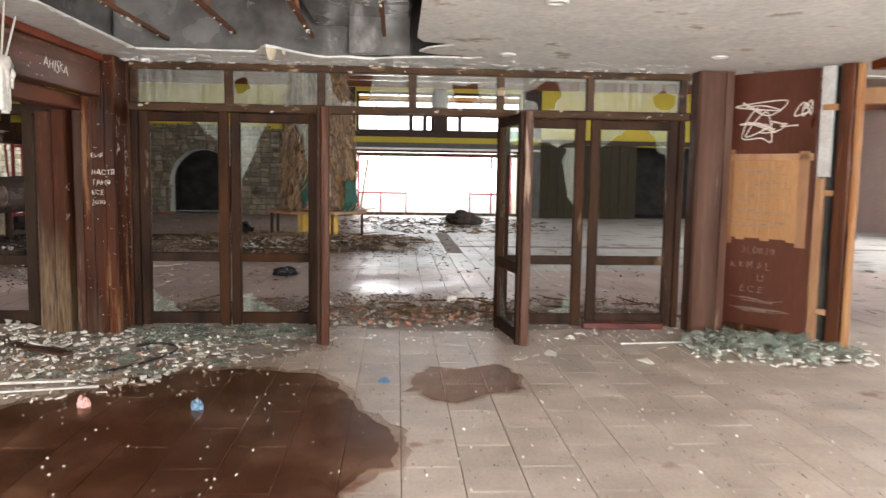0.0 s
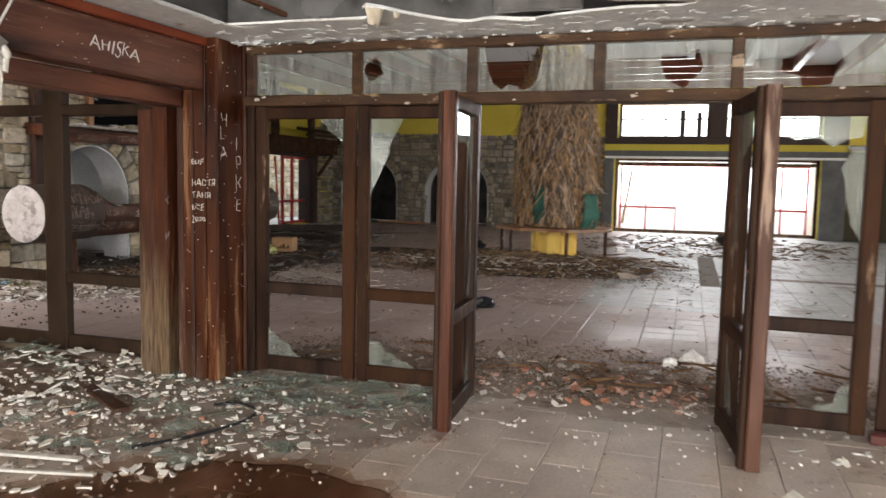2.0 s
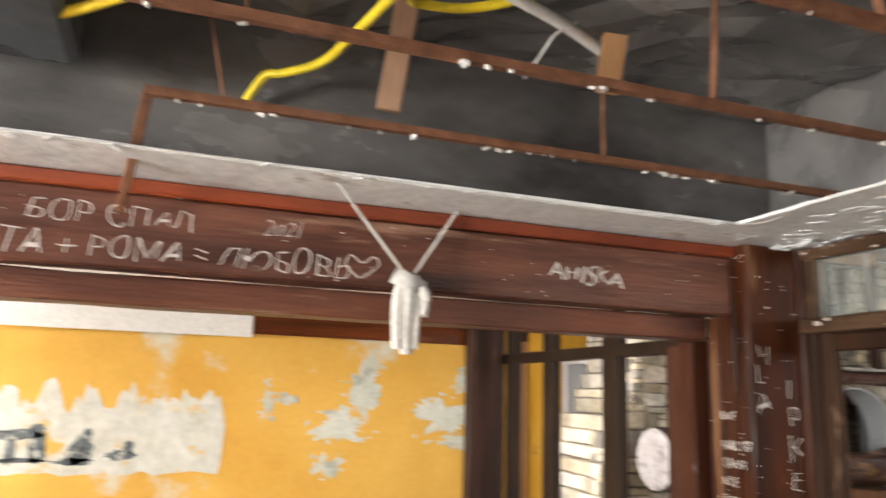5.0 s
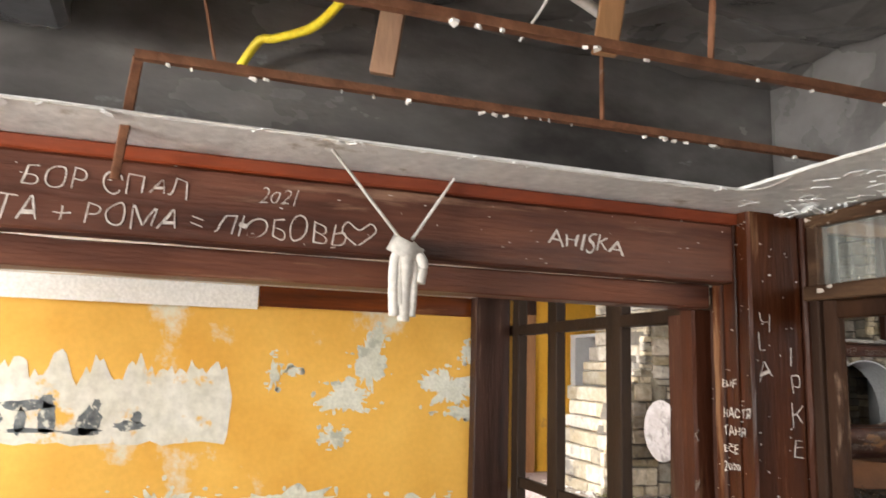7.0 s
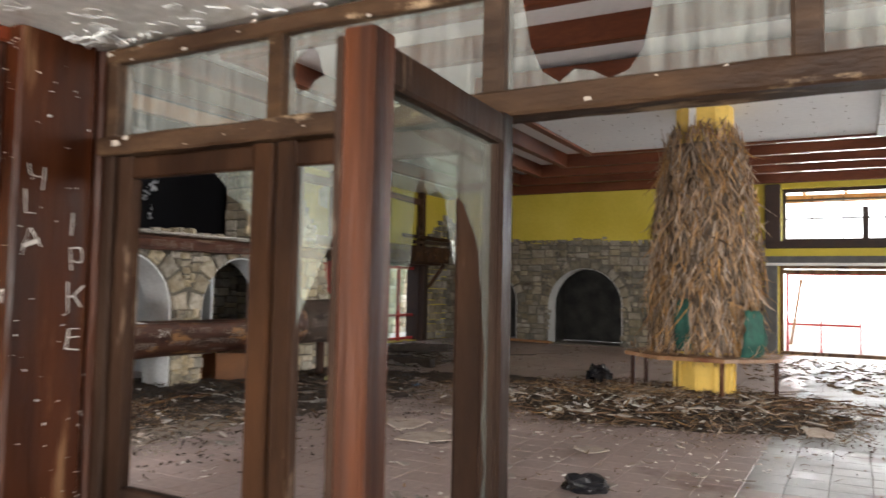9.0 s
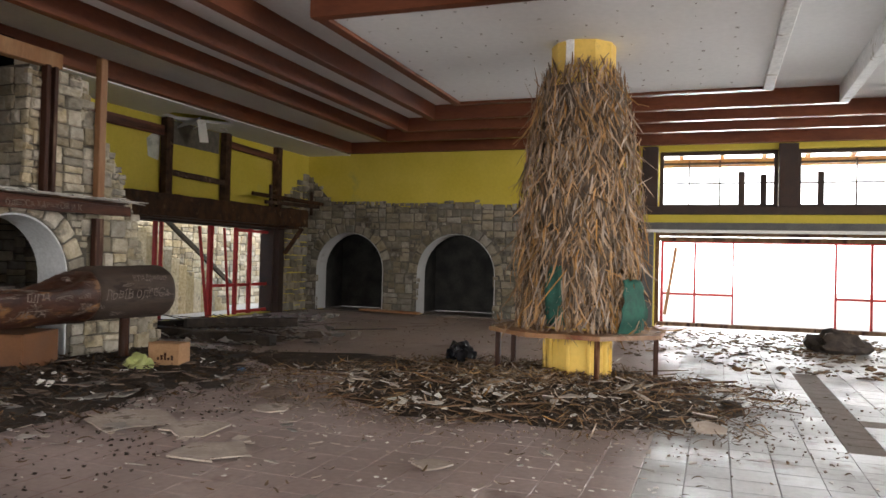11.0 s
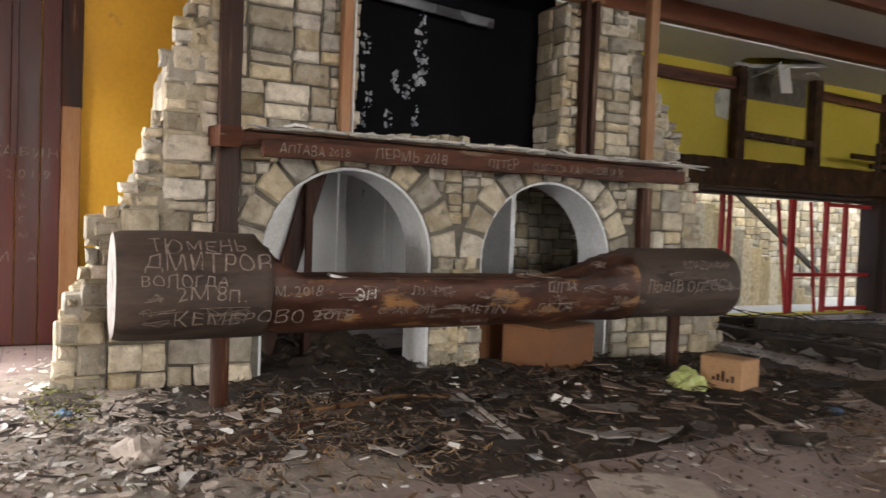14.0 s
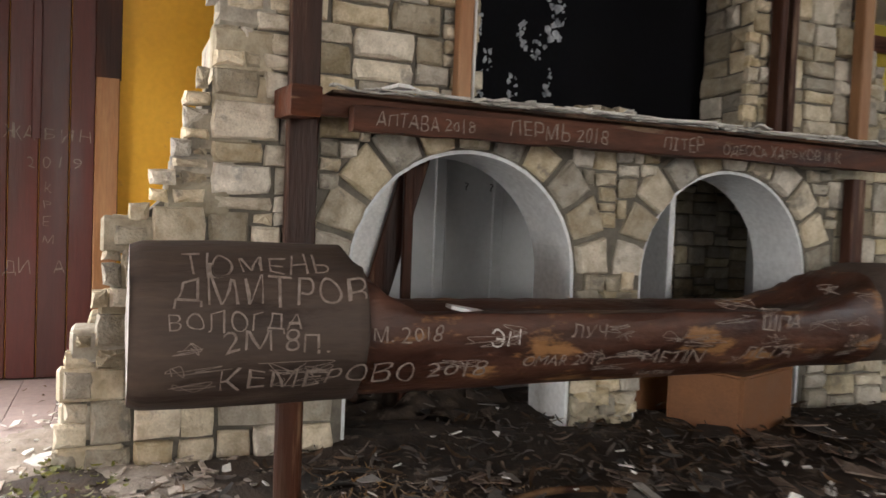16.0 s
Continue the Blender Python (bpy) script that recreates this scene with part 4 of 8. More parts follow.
def jag(a, b, r, n, amp):
    """A broken edge from a to b."""
    out = []
    for i in range(n):
        t = (i + r.uniform(-0.3, 0.3)) / n if i else 0
        out.append((a[0] + (b[0] - a[0]) * t + r.uniform(-amp, amp) * (i > 0), a[1] + (b[1] - a[1]) * t + r.uniform(-amp, amp) * (i > 0)))
    return out


def pane_with_hole(u0, u1, v0, v1, hc, hr, r, squash=0.8):
    """Outline of a pane and of the hole knocked through it."""
    n = 13
    ring = []
    for i in range(n):
        a = 2 * math.pi * i / n
        k = hr * r.uniform(0.62, 1.15)
        ring.append((min(max(hc[0] + k * math.cos(a), u0 + 0.012), u1 - 0.012), min(max(hc[1] + k * squash * math.sin(a), v0 + 0.006), v1 - 0.006)))
    return rect(u0, u1, v0, v1), [ring]


r2 = random.Random(31)
HOLES = {0: None, 1: ((-1.42, 2.21), 0.10), 2: ((-0.46, 2.19), 0.20), 3: ((0.62, 2.17), 0.15), 4: ((1.36, 2.17), 0.17), 5: ((2.47, 2.16), 0.12)}
for i in range(6):
    u0, u1 = BAYS[i] + 0.033, BAYS[i + 1] - 0.033
    o, h = rect(u0, u1, 2.037, 2.334), []
    if i == 2:
        o = [(u0 + (u1 - u0) * a, 2.037 + 0.297 * b) for a, b in ((0, 0), (1, 0), (1, 1), (0.57, 1), (0.55, 0.66), (0.52, 0.30), (0.47, 0.11), (0.40, 0.05), (0.34, 0.14), (0.27, 0.18), (0.21, 0.07), (0.14, 0.20), (0.09, 0.48), (0.07, 0.8), (0.05, 1), (0, 1))]
    elif HOLES[i]:
        o, h = pane_with_hole(u0, u1, 2.037, 2.334, HOLES[i][0], HOLES[i][1], r2)
    p = part("transom_pane", slab(Geo(), "y", SCREEN_Y - 0.002, SCREEN_Y + 0.002, o, h), PANE_T, screen, "dirty streaked pane with a hole" if h or i == 2 else "dirty streaked pane")
    p.visible_shadow = False


def leaf(parent, m, w, h, mats, shards, seed, handle=False, thick=0.045, rebate=0.0):
    """A glazed leaf: two stiles, three rails, and what is left of its panes. Origin at the hinge foot, width along x."""
    r = random.Random(seed)

    def put(nm, a, b, ww, dd, mt, lab=""):
        g = timber(Geo(), m @ Vector(a), m @ Vector(b), ww, dd, 0.003, 0.18, side=m.to_3x3() @ Vector((1, 0, 0)) if abs(b[2] - a[2]) > 0.5 else m.to_3x3() @ Vector((0, 1, 0)))
        return part(nm, g, mt, parent, lab)
    put("stile", (0.045, 0, 0.01), (0.045, 0, h), 0.085, thick, mats[0])
    put("stile", (w - 0.045, rebate * 0.5, 0.01), (w - 0.045, rebate * 0.5, h), 0.09, thick + 0.005, mats[1])
    if rebate:
        # the meeting stile is rebated: a second, narrower strip stands behind the first
        put("meeting_strip", (w - 0.062, -thick / 2 - 0.002, 0.012), (w - 0.062, -thick / 2 - 0.002, h - 0.004), 0.075, rebate, mats[0])
    put("top_rail", (0.088, 0, h - 0.045), (w - 0.09, 0, h - 0.045), thick - 0.003, 0.085, mats[0])
    put("mid_rail", (0.088, 0, 0.64), (w - 0.09, 0, 0.64), thick - 0.003, 0.085, mats[0])
    put("bottom_rail", (0.088, 0, 0.075), (w - 0.09, 0, 0.075), thick - 0.003, 0.11, mats[0])
    for a in ((0.088, 0.094), (w - 0.096, w - 0.09)):
        g = box(Geo(), a[0], a[1], -0.018, 0.018, 0.13, h - 0.09, 0.001, m)
        part("glazing_bead", g, FRAME, parent)
    if handle:
        g = box(Geo(), w - 0.062, w - 0.03, -0.034, -0.026, 0.93, 1.10, 0.002, m)
        lock = part("lock_plate", g, RUST, parent, "rusty lock plate")
        part("lock_spindle", tube(Geo(), [m @ Vector((w - 0.045, -0.034, 1.03)), m @ Vector((w - 0.045, -0.06, 1.03))], 0.008), RUST, lock)
    for sh in shards:
        if len(sh) > 5:
            # a large remnant given by its whole broken outline, every edge nicked a little
            o = []
            for (ua, va), (ub, vb) in zip(sh, sh[1:] + sh[:1]):
                k = 3 if 0.1 < ua < w - 0.1 or 0.1 < ub < w - 0.1 else 1
                for i in range(k):
                    t = i / k
                    o.append((ua + (ub - ua) * t + (r.uniform(-0.008, 0.008) if i else 0), va + (vb - va) * t + (r.uniform(-0.008, 0.008) if i else 0)))
            g = Geo()
            slab(g, "y", -0.002, 0.002, o)
            g.v = [tuple(m @ Vector(p)) for p in g.v]
            p = part("broken_pane", g, PANE_G, parent, "broken remnant of greenish dusty glass")
            p.visible_shadow = False
            continue
        u0, v0, u1, v1, kind = sh
        # a corner of glass left in the frame: straight along two sides, broken across
        if kind == "bl":
            o = [(u0, v0), (u1, v0)] + jag((u1, v0), (u0, v1), r, 6, 0.03)[1:] + [(u0, v1)]
        elif kind == "br":
            o = [(u1, v0), (u1, v1)] + jag((u1, v1), (u0, v0), r, 6, 0.03)[1:] + [(u0, v0)]
        elif kind == "tl":
            o = [(u0, v1), (u0, v0)] + jag((u0, v0), (u1, v1), r, 6, 0.03)[1:] + [(u1, v1)]
        elif kind == "tr":
            o = [(u1, v1), (u0, v1)] + jag((u0, v1), (u1, v0), r, 6, 0.03)[1:] + [(u1, v0)]
        elif kind == "r":
            o = [(u1, v0), (u1, v1)] + jag((u0 + 0.02, v1), (u0 + 0.04, v0), r, 9, 0.035)
        elif kind == "l":
            o = [(u0, v1), (u0, v0)] + jag((u1 - 0.03, v0), (u1 - 0.03, v1), r, 11, 0.025)
        elif kind == "t":
            o = [(u1, v1), (u0, v1)] + jag((u0, v0 + 0.02), (u1, v0), r, 11, 0.035)
        else:
            o = rect(u0, u1, v0, v1)
        g = Geo()
        slab(g, "y", -0.002, 0.002, o)
        g.v = [tuple(m @ Vector(p)) for p in g.v]
        p = part("broken_pane", g, PANE_G, parent, "broken remnant of dirty glass")
        p.visible_shadow = False


H = 1.96
leaf(screen, pose(-2.34, SCREEN_Y, 0), 0.80, H, (FRAME, FRAME), [(0.09, 0.13, 0.36, 0.34, "bl"), (0.5, 1.7, 0.71, 1.91, "tr")], 1)
leaf(screen, pose(-1.525, SCREEN_Y, 0), 0.80, H, (FRAME, FRAME), [(0.10, 0.13, 0.45, 0.30, "bl"), (0.09, 1.30, 0.36, 1.91, "tl"), (0.55, 1.50, 0.71, 1.91, "tr")], 2)
leaf(screen, pose(0.95, SCREEN_Y, 0), 0.80, H, (FRAME, FRAME), [(0.09, 1.72, 0.71, 1.91, "t"), (0.58, 1.15, 0.71, 1.70, "r"), (0.5, 0.13, 0.71, 0.3, "br")], 3)
leaf(screen, pose(1.80, SCREEN_Y, 0), 0.83, H, (FRAME, FRAME), [(0.09, 1.70, 0.40, 1.91, "tl"), (0.52, 1.55, 0.74, 1.91, "tr")], 4)
door_1 = thing("door_1", "open timber door leaf, reddish stile and shattered greenish glass", "door", (-0.66, 7.0, 0), kind="structure")
ang = math.degrees(math.atan2(-0.81, 0.05))
leaf(door_1, pose(-0.655, 7.0, 0, 0, 0, ang), 0.82, 1.955, (FRAME, LEAF_EDGE),
     [[(0.09, 0.70), (0.17, 0.71), (0.14, 0.84), (0.10, 0.98), (0.13, 1.12), (0.11, 1.30), (0.14, 1.46), (0.19, 1.60), (0.27, 1.68), (0.38, 1.69), (0.47, 1.68), (0.51, 1.74), (0.55, 1.67), (0.56, 1.52), (0.61, 1.42), (0.66, 1.32), (0.74, 1.30), (0.74, 1.87), (0.09, 1.87)],
      (0.50, 0.70, 0.73, 0.80, "br"), (0.09, 0.13, 0.20, 0.40, "bl")], 5, thick=0.065, rebate=0.034)
door_2 = thing("door_2", "open timber door leaf with a rusty lock and broken glass", "door", (0.95, 7.0, 0), kind="structure")
ang = math.degrees(math.atan2(-0.80, 0.11))
leaf(door_2, pose(0.945, 7.0, 0, 0, 0, ang), 0.83, 1.955, (FRAME, FRAME_D),
     [[(0.09, 1.87), (0.09, 0.95), (0.14, 1.05), (0.19, 1.20), (0.16, 1.42), (0.22, 1.60), (0.36, 1.66), (0.48, 1.72), (0.62, 1.70), (0.74, 1.78), (0.74, 1.87)],
      (0.09, 0.13, 0.30, 0.55, "bl"), (0.5, 0.13, 0.74, 0.35, "br")], 6, handle=True, thick=0.07, rebate=0.03)

# the screen goes on into the side room
side = thing("glazed_screen", "dark timber glazed screen of the side room, panes gone", "glazed partition", (-4.5, SCREEN_Y, 0), kind="structure")
DARKF = surf("dark_frame_wood", (0.017, 0.0095, 0.006), (0.040, 0.024, 0.015), 6, 0.6, 0.3, c3=(0.09, 0.06, 0.04), stain=0.64, stretch=(1, 1, 0.2), fine=70, stain_scale=5, spec=0.15)
part("head_rail", timber(Geo(), (-6.05, SCREEN_Y, 2.30), (-3.07, SCREEN_Y, 2.30), 0.09, 0.12, 0.004, 0.3), DARKF, side)
part("transom_rail", timber(Geo(), (-6.05, SCREEN_Y, 1.95), (-3.07, SCREEN_Y, 1.95), 0.09, 0.09, 0.004, 0.3), DARKF, side)
for x, w in ((-3.30, 0.10), (-4.20, 0.20), (-5.14, 0.16), (-5.86, 0.14)):
    part("mullion", timber(Geo(), (x, SCREEN_Y, 0), (x, SCREEN_Y, 2.25), w, 0.09, 0.004, 0.2, side=(1, 0, 0)), DARKF, side)
for a, b in ((-5.79, -5.22), (-5.06, -4.30), (-4.10, -3.35)):
    part("mid_rail", timber(Geo(), (a, SCREEN_Y, 0.60), (b, SCREEN_Y, 0.60), 0.05, 0.09, 0.004, 0.3), DARKF, side)
    part("bottom_rail", timber(Geo(), (a, SCREEN_Y, 0.07), (b, SCREEN_Y, 0.07), 0.05, 0.12, 0.004, 0.3), DARKF, side)
part("end_post", timber(Geo(), (-5.98, 6.80, 0), (-5.98, 6.80, 2.24), 0.16, 0.34, 0.005, 0.3, side=(1, 0, 0)), WOOD, side)
# the screen of the east room
side2 = thing("glazed_screen", "dark timber posts of the east screen, glass gone", "glazed partition", (6.0, SCREEN_Y, 0), kind="structure")
part("head_rail", timber(Geo(), (3.2, SCREEN_Y, 2.2), (8.4, SCREEN_Y, 2.2), 0.1, 0.2, 0.004, 0.4), WOOD_H, side2)
for x in (3.28, 5.35, 7.0, 8.35):
    part("mullion", timber(Geo(), (x, SCREEN_Y, 0), (x, SCREEN_Y, 2.2), 0.14, 0.1, 0.004, 0.3, side=(1, 0, 0)), WOOD, side2)


# ---- masonry ----
def cut_stones(r, u0, u1, v0, v1, ok, big=(0.42, 0.25), least=0.085):
    """Squared rubble: a rectangle split at random until the pieces are stone-sized; pieces that are not ok are split again or left out."""
    out, todo = [], [(u0, u1, v0, v1)]
    while todo:
        a, b, c, d = todo.pop()
        w, h = b - a, d - c
        pts = [(a, c), (b, c), (a, d), (b, d), ((a + b) / 2, (c + d) / 2)]
        good = sum(ok(u, v) for u, v in pts)
        fits = w <= big[0] and h <= big[1] and (w * h < big[0] * big[1] * 0.62 or r.random() < 0.55)
        if fits and good == 5:
            out.append((a, b, c, d))
            continue
        if fits and w < 2.2 * least and h < 2.2 * least:
            if good >= 3 and ok(*pts[4]):
                out.append((a, b, c, d))
            continue
        if good == 0 and w < 0.5 and h < 0.5:
            continue
        k = r.uniform(0.34, 0.66)
        if (w / big[0] > h / big[1] or h < 2 * least) and w > 2 * least:
            todo += [(a, a + w * k, c, d), (a + w * k, b, c, d)]
        elif h > 2 * least:
            todo += [(a, b, c, c + h * k), (a, b, c + h * k, d)]
    return out


def stone_geo(g, plane, face, sign, quad, r, proud=0.045, gap=0.007):
    """One roughly dressed stone: quad is four (u, v) corners; the corners are knocked off, the edges uneven, the face a little domed."""
    cu, cv = sum(p[0] for p in quad) / 4, sum(p[1] for p in quad) / 4
    ring = []
    for i in range(4):
        (ua, va), (ub, vb) = quad[i], quad[(i + 1) % 4]
        k = r.uniform(0.02, 0.09)
        ring.append((ua + (cu - ua) * k, va + (cv - va) * k))
        t = r.uniform(0.35, 0.65)
        ring.append((ua + (ub - ua) * t + r.uniform(-0.006, 0.006), va + (vb - va) * t + r.uniform(-0.006, 0.006)))
    base, mid, top = [], [], []
    pr = proud * r.uniform(0.45, 1.35)
    tu, tv = r.uniform(-0.05, 0.05), r.uniform(-0.07, 0.07)
    for u, v in ring:
        du, dv = u - cu, v - cv
        L = math.hypot(du, dv) or 1
        k0, k1 = 1 - gap / L * 1.2, 1 - (gap + r.uniform(0.012, 0.028)) / L
        base.append((cu + du * k0, cv + dv * k0, -0.03))
        mid.append((cu + du * k0, cv + dv * k0, pr * r.uniform(0.45, 0.75)))
        top.append((cu + du * k1, cv + dv * k1, pr + du * tu + dv * tv + r.uniform(-0.007, 0.007)))
    cen = (cu + r.uniform(-0.03, 0.03), cv + r.uniform(-0.02, 0.02), pr + r.uniform(-0.002, 0.018))
    vs = [place(plane, face + sign * w, u, v) for u, v, w in base + mid + top + [cen]]
    fs = []
    for i in range(8):
        j = (i + 1) % 8
        fs += [(i, j, j + 8, i + 8), (i + 8, j + 8, j + 16, i + 16), (i + 16, j + 16, 24)]
    return g.add(vs, fs)


def quad_of(s, r, jit=0.010):
    a, b, c, d = s
    j = lambda: r.uniform(-jit, jit)
    return [(a + j(), c + j()), (b + j(), c + j()), (b + j(), d + j()), (a + j(), d + j())]


def voussoirs(u0, u1, top, depth, n, r, low=0.35):
    """The wedge stones round an arch, and the blocks down its sides."""
    rad, c = (u1 - u0) / 2, (u0 + u1) / 2
    spring = top - rad
    out = []
    for i in range(n):
        a0, a1 = math.pi * i / n + 0.012, math.pi * (i + 1) / n - 0.012
        e = rad + depth * r.uniform(0.82, 1.12)
        out.append([(c + rad * math.cos(a0), spring + rad * math.sin(a0)), (c + e * math.cos(a0), spring + e * math.sin(a0)),
                    (c + e * math.cos(a1), spring + e * math.sin(a1)), (c + rad * math.cos(a1), spring + rad * math.sin(a1))])
    return out


def lerp_line(pts, v):
    for (a, ua), (b, ub) in zip(pts, pts[1:]):
        if a <= v <= b:
            return ua + (ub - ua) * (v - a) / (b - a)
    return pts[-1][1] if v > pts[-1][0] else pts[0][1]


# the free-standing stone screen with two arches and a window-like opening
SX = -8.12
LEFT = [(0, 9.22), (0.42, 9.32), (0.6, 9.34), (0.83, 9.42), (1.14, 9.5), (1.35, 9.55), (1.47, 9.68), (1.85, 9.86), (2.1, 9.9), (2.3, 10.03), (2.7, 10.03), (2.84, 10.11), (3.3, 10.24), (4.19, 10.5)]
RIGHT = [(0, 16.38), (0.7, 16.25), (1.3, 16.0), (1.9, 15.80), (2.5, 15.50), (3.2, 15.0), (3.74, 14.75), (3.76, 14.7)]
A1, A2, AT1 = (10.84, 12.46), (13.00, 14.63), 1.885
OPEN = (11.62, 13.93, 2.2, 3.66)
DEPTH = 0.27


def in_arch(u, v, extra):
    for a, b in (A1, A2):
        rad, c = (b - a) / 2, (a + b) / 2
        sp = AT1 - rad
        if v <= sp:
            if a - 0.02 < u < b + 0.02:
                return True
        elif math.hypot(u - c, v - sp) < rad + extra:
            return True
    return False


def screen_ok(u, v):
    if u < lerp_line(LEFT, v) or u > lerp_line(RIGHT, v) or v < 0:
        return False
    if OPEN[0] < u < OPEN[1] and v > OPEN[2]:
        return False
    if u > OPEN[1] and v > 3.74:
        return False
    return not in_arch(u, v, DEPTH)


stone_screen = thing("stone_screen", "free-standing cream limestone wall with two arches and stepped broken edges", "stone wall", (-8.4, 12.6, 0))
lefty = [(u + 0.10, v) for v, u in LEFT]
righty = [(u - 0.10, v) for v, u in RIGHT]
outline = [(lefty[0][0], 0), (righty[0][0], 0)] + righty[1:] + [(OPEN[1], 3.74), (OPEN[1], OPEN[2]), (OPEN[0], OPEN[2]), (OPEN[0], 4.19)] + lefty[::-1][:-1]
part("mortar_core", slab(Geo(), "x", -8.62, SX, outline, [arch(*A1, 0.02, AT1), arch(*A2, 0.02, AT1)]), MORTAR, stone_screen, "grey mortar core")
for a in (A1, A2):
    part("arch_reveal", arch_lining(Geo(), "x", -8.63, SX - 0.012, a[0], a[1], 0.0, AT1, 0.025, 24), WHITEWASH, stone_screen, "flaking whitewashed reveal", smooth=False)
r3 = random.Random(12)
pieces = []
for a in (A1, A2):
    pieces += [(q, True) for q in voussoirs(a[0], a[1], AT1, DEPTH, 11, r3)]
for s in cut_stones(r3, 9.1, 16.5, 0.0, 4.19, screen_ok, (0.46, 0.25), 0.08):
    pieces.append((quad_of(s, r3), False))
count = 0
rest = Geo()
for q, vous in sorted(pieces, key=lambda p: abs(sum(c[0] for c in p[0]) / 4 - 11.8)):
    if count < 300:
        part("stone", stone_geo(Geo(), "x", SX, 1, q, r3, 0.05), STONE, stone_screen)
        count += 1
    else:
        stone_geo(rest, "x", SX, 1, q, r3, 0.05)
# stones on the sides of the opening and on the broken ends
for s in cut_stones(r3, -8.62, SX + 0.02, 2.22, 3.72, lambda u, v: True, (0.34, 0.24)):
    stone_geo(rest, "y", OPEN[1], -1, quad_of(s, r3), r3, 0.03)
for s in cut_stones(r3, -8.62, SX + 0.02, 2.22, 4.15, lambda u, v: True, (0.34, 0.24)):
    stone_geo(rest, "y", OPEN[0], 1, quad_of(s, r3), r3, 0.03)
v = 0.0
while v < 4.0:
    h = r3.uniform(0.12, 0.27)
    u = lerp_line(LEFT, v + h / 2) + r3.uniform(-0.09, 0.09)
    x = -9.75
    while x < SX - 0.05:
        w = min(r3.uniform(0.28, 0.62), SX + 0.04 - x)
        uu = u + 0.03 + 0.10 * (SX - x) + r3.uniform(-0.03, 0.03)
        box(rest, x + 0.006, x + w - 0.006, uu, uu + 0.34, v + 0.006, v + h - 0.006, 0.018)
        x += w
    if v < 3.5:
        u = lerp_line(RIGHT, v + h / 2) + r3.uniform(-0.06, 0.05)
        box(rest, -8.60, SX + r3.uniform(0.02, 0.05), u - 0.30, u, v + 0.006, v + h - 0.006, 0.018)
    v += h
for s in cut_stones(r3, 12.46, 13.0, 0.0, 1.0, lambda u, v: True, (0.30, 0.20)):
    stone_geo(rest, "x", SX, 1, quad_of(s, r3), r3, 0.045)
part("stone_rubble", rest, STONE_I, stone_screen, "smaller limestone pieces and broken ends", kind="stuff")

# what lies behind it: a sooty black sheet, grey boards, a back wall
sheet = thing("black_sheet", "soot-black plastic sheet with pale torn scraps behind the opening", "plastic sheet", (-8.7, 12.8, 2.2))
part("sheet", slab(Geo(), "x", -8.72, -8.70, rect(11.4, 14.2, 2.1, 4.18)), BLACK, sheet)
r4 = random.Random(5)
g = Geo()
for cy, cz, s in ((12.52, 2.50, 0.13), (12.53, 2.90, 0.22), (12.55, 3.2, 0.2), (12.28, 2.80, 0.13), (12.40, 2.74, 0.12), (12.22, 2.44, 0.12), (12.56, 3.45, 0.14), (12.60, 3.02, 0.14), (11.93, 2.4, 0.12), (12.0, 2.6, 0.12), (11.95, 3.1, 0.16), (11.92, 2.85, 0.1)):
    for k in range(15):
        flake(g, (0, 0, 0), s * r4.uniform(0.08, 0.34), 0.003, r4, 7, 0)
        n = 14
        off = Vector((cy + r4.uniform(-0.3, 0.3) * s, cz + r4.uniform(-0.8, 0.8) * s, 0))
        g.v[-n:] = [(-8.697 + p[2] + r4.uniform(0, 0.002), off.x + p[0], off.y + p[1] * 1.3) for p in g.v[-n:]]
part("torn_film", g, TORN, sheet, "pale torn scraps", kind="stuff")
g = timber(Geo(), (-8.60, 11.75, 3.62), (-8.55, 13.3, 3.50), 0.03, 0.10, 0.006, 0.3)
part("fallen_strip", g, DUCT, sheet, "bent hanging strip")
structure("wall_behind_arches", box(Geo(), -10.60, -10.45, 10.2, 14.6, 0, 2.14), GREYPAINT, "dull grey boarded wall behind the stone arches", "wall")
for y in (11.5, 12.36, 12.98, 13.6):
    solo("wall_batten", box(Geo(), -10.45, -10.415, y, y + 0.11, 0, 2.12), GREYPAINT, "grey painted vertical batten on the boarded wall", "batten", "battens", "structure")
for y in (12.68, 12.95):
    solo("coat_hook", tube(Geo(), curve_pts([(-10.45, y, 1.79), (-10.39, y, 1.78), (-10.39, y - 0.02, 1.74), (-10.42, y, 1.72)], 4), 0.006, 6), BIN_BAG, "small black coat hook on the grey wall", "hook", "coat hooks")
bw = thing("wall_niche_back", "rough grey-green stone wall inside the second arch", "wall", (-9.65, 14.6, 0), kind="structure")
part("core", box(Geo(), -9.8, -9.66, 13.75, 15.6, 0, 2.14), MORTAR, bw)
g = Geo()
for s in cut_stones(r3, 13.76, 15.58, 0, 2.12, lambda u, v: True, (0.36, 0.2)):
    stone_geo(g, "x", -9.66, 1, quad_of(s, r3), r3, 0.03)
part("stone_facing", g, STONE_I, bw, kind="stuff")
structure("partition_between_arches", box(Geo(), -10.45, -8.64, 13.68, 13.74, 0, 2.14), WHITEWASH, "white painted partition between the arches", "wall")
structure("ceiling_behind_arches", box(Geo(), -10.62, -8.64, 10.2, 15.7, 2.14, 2.19), GREYPAINT, "low boarded top behind the arches", "ceiling")
structure("wall_arch_end", box(Geo(), -9.62, -8.64, 15.5, 15.6, 0, 2.14), GREYPAINT, "grey wall closing the space behind the arches", "wall")
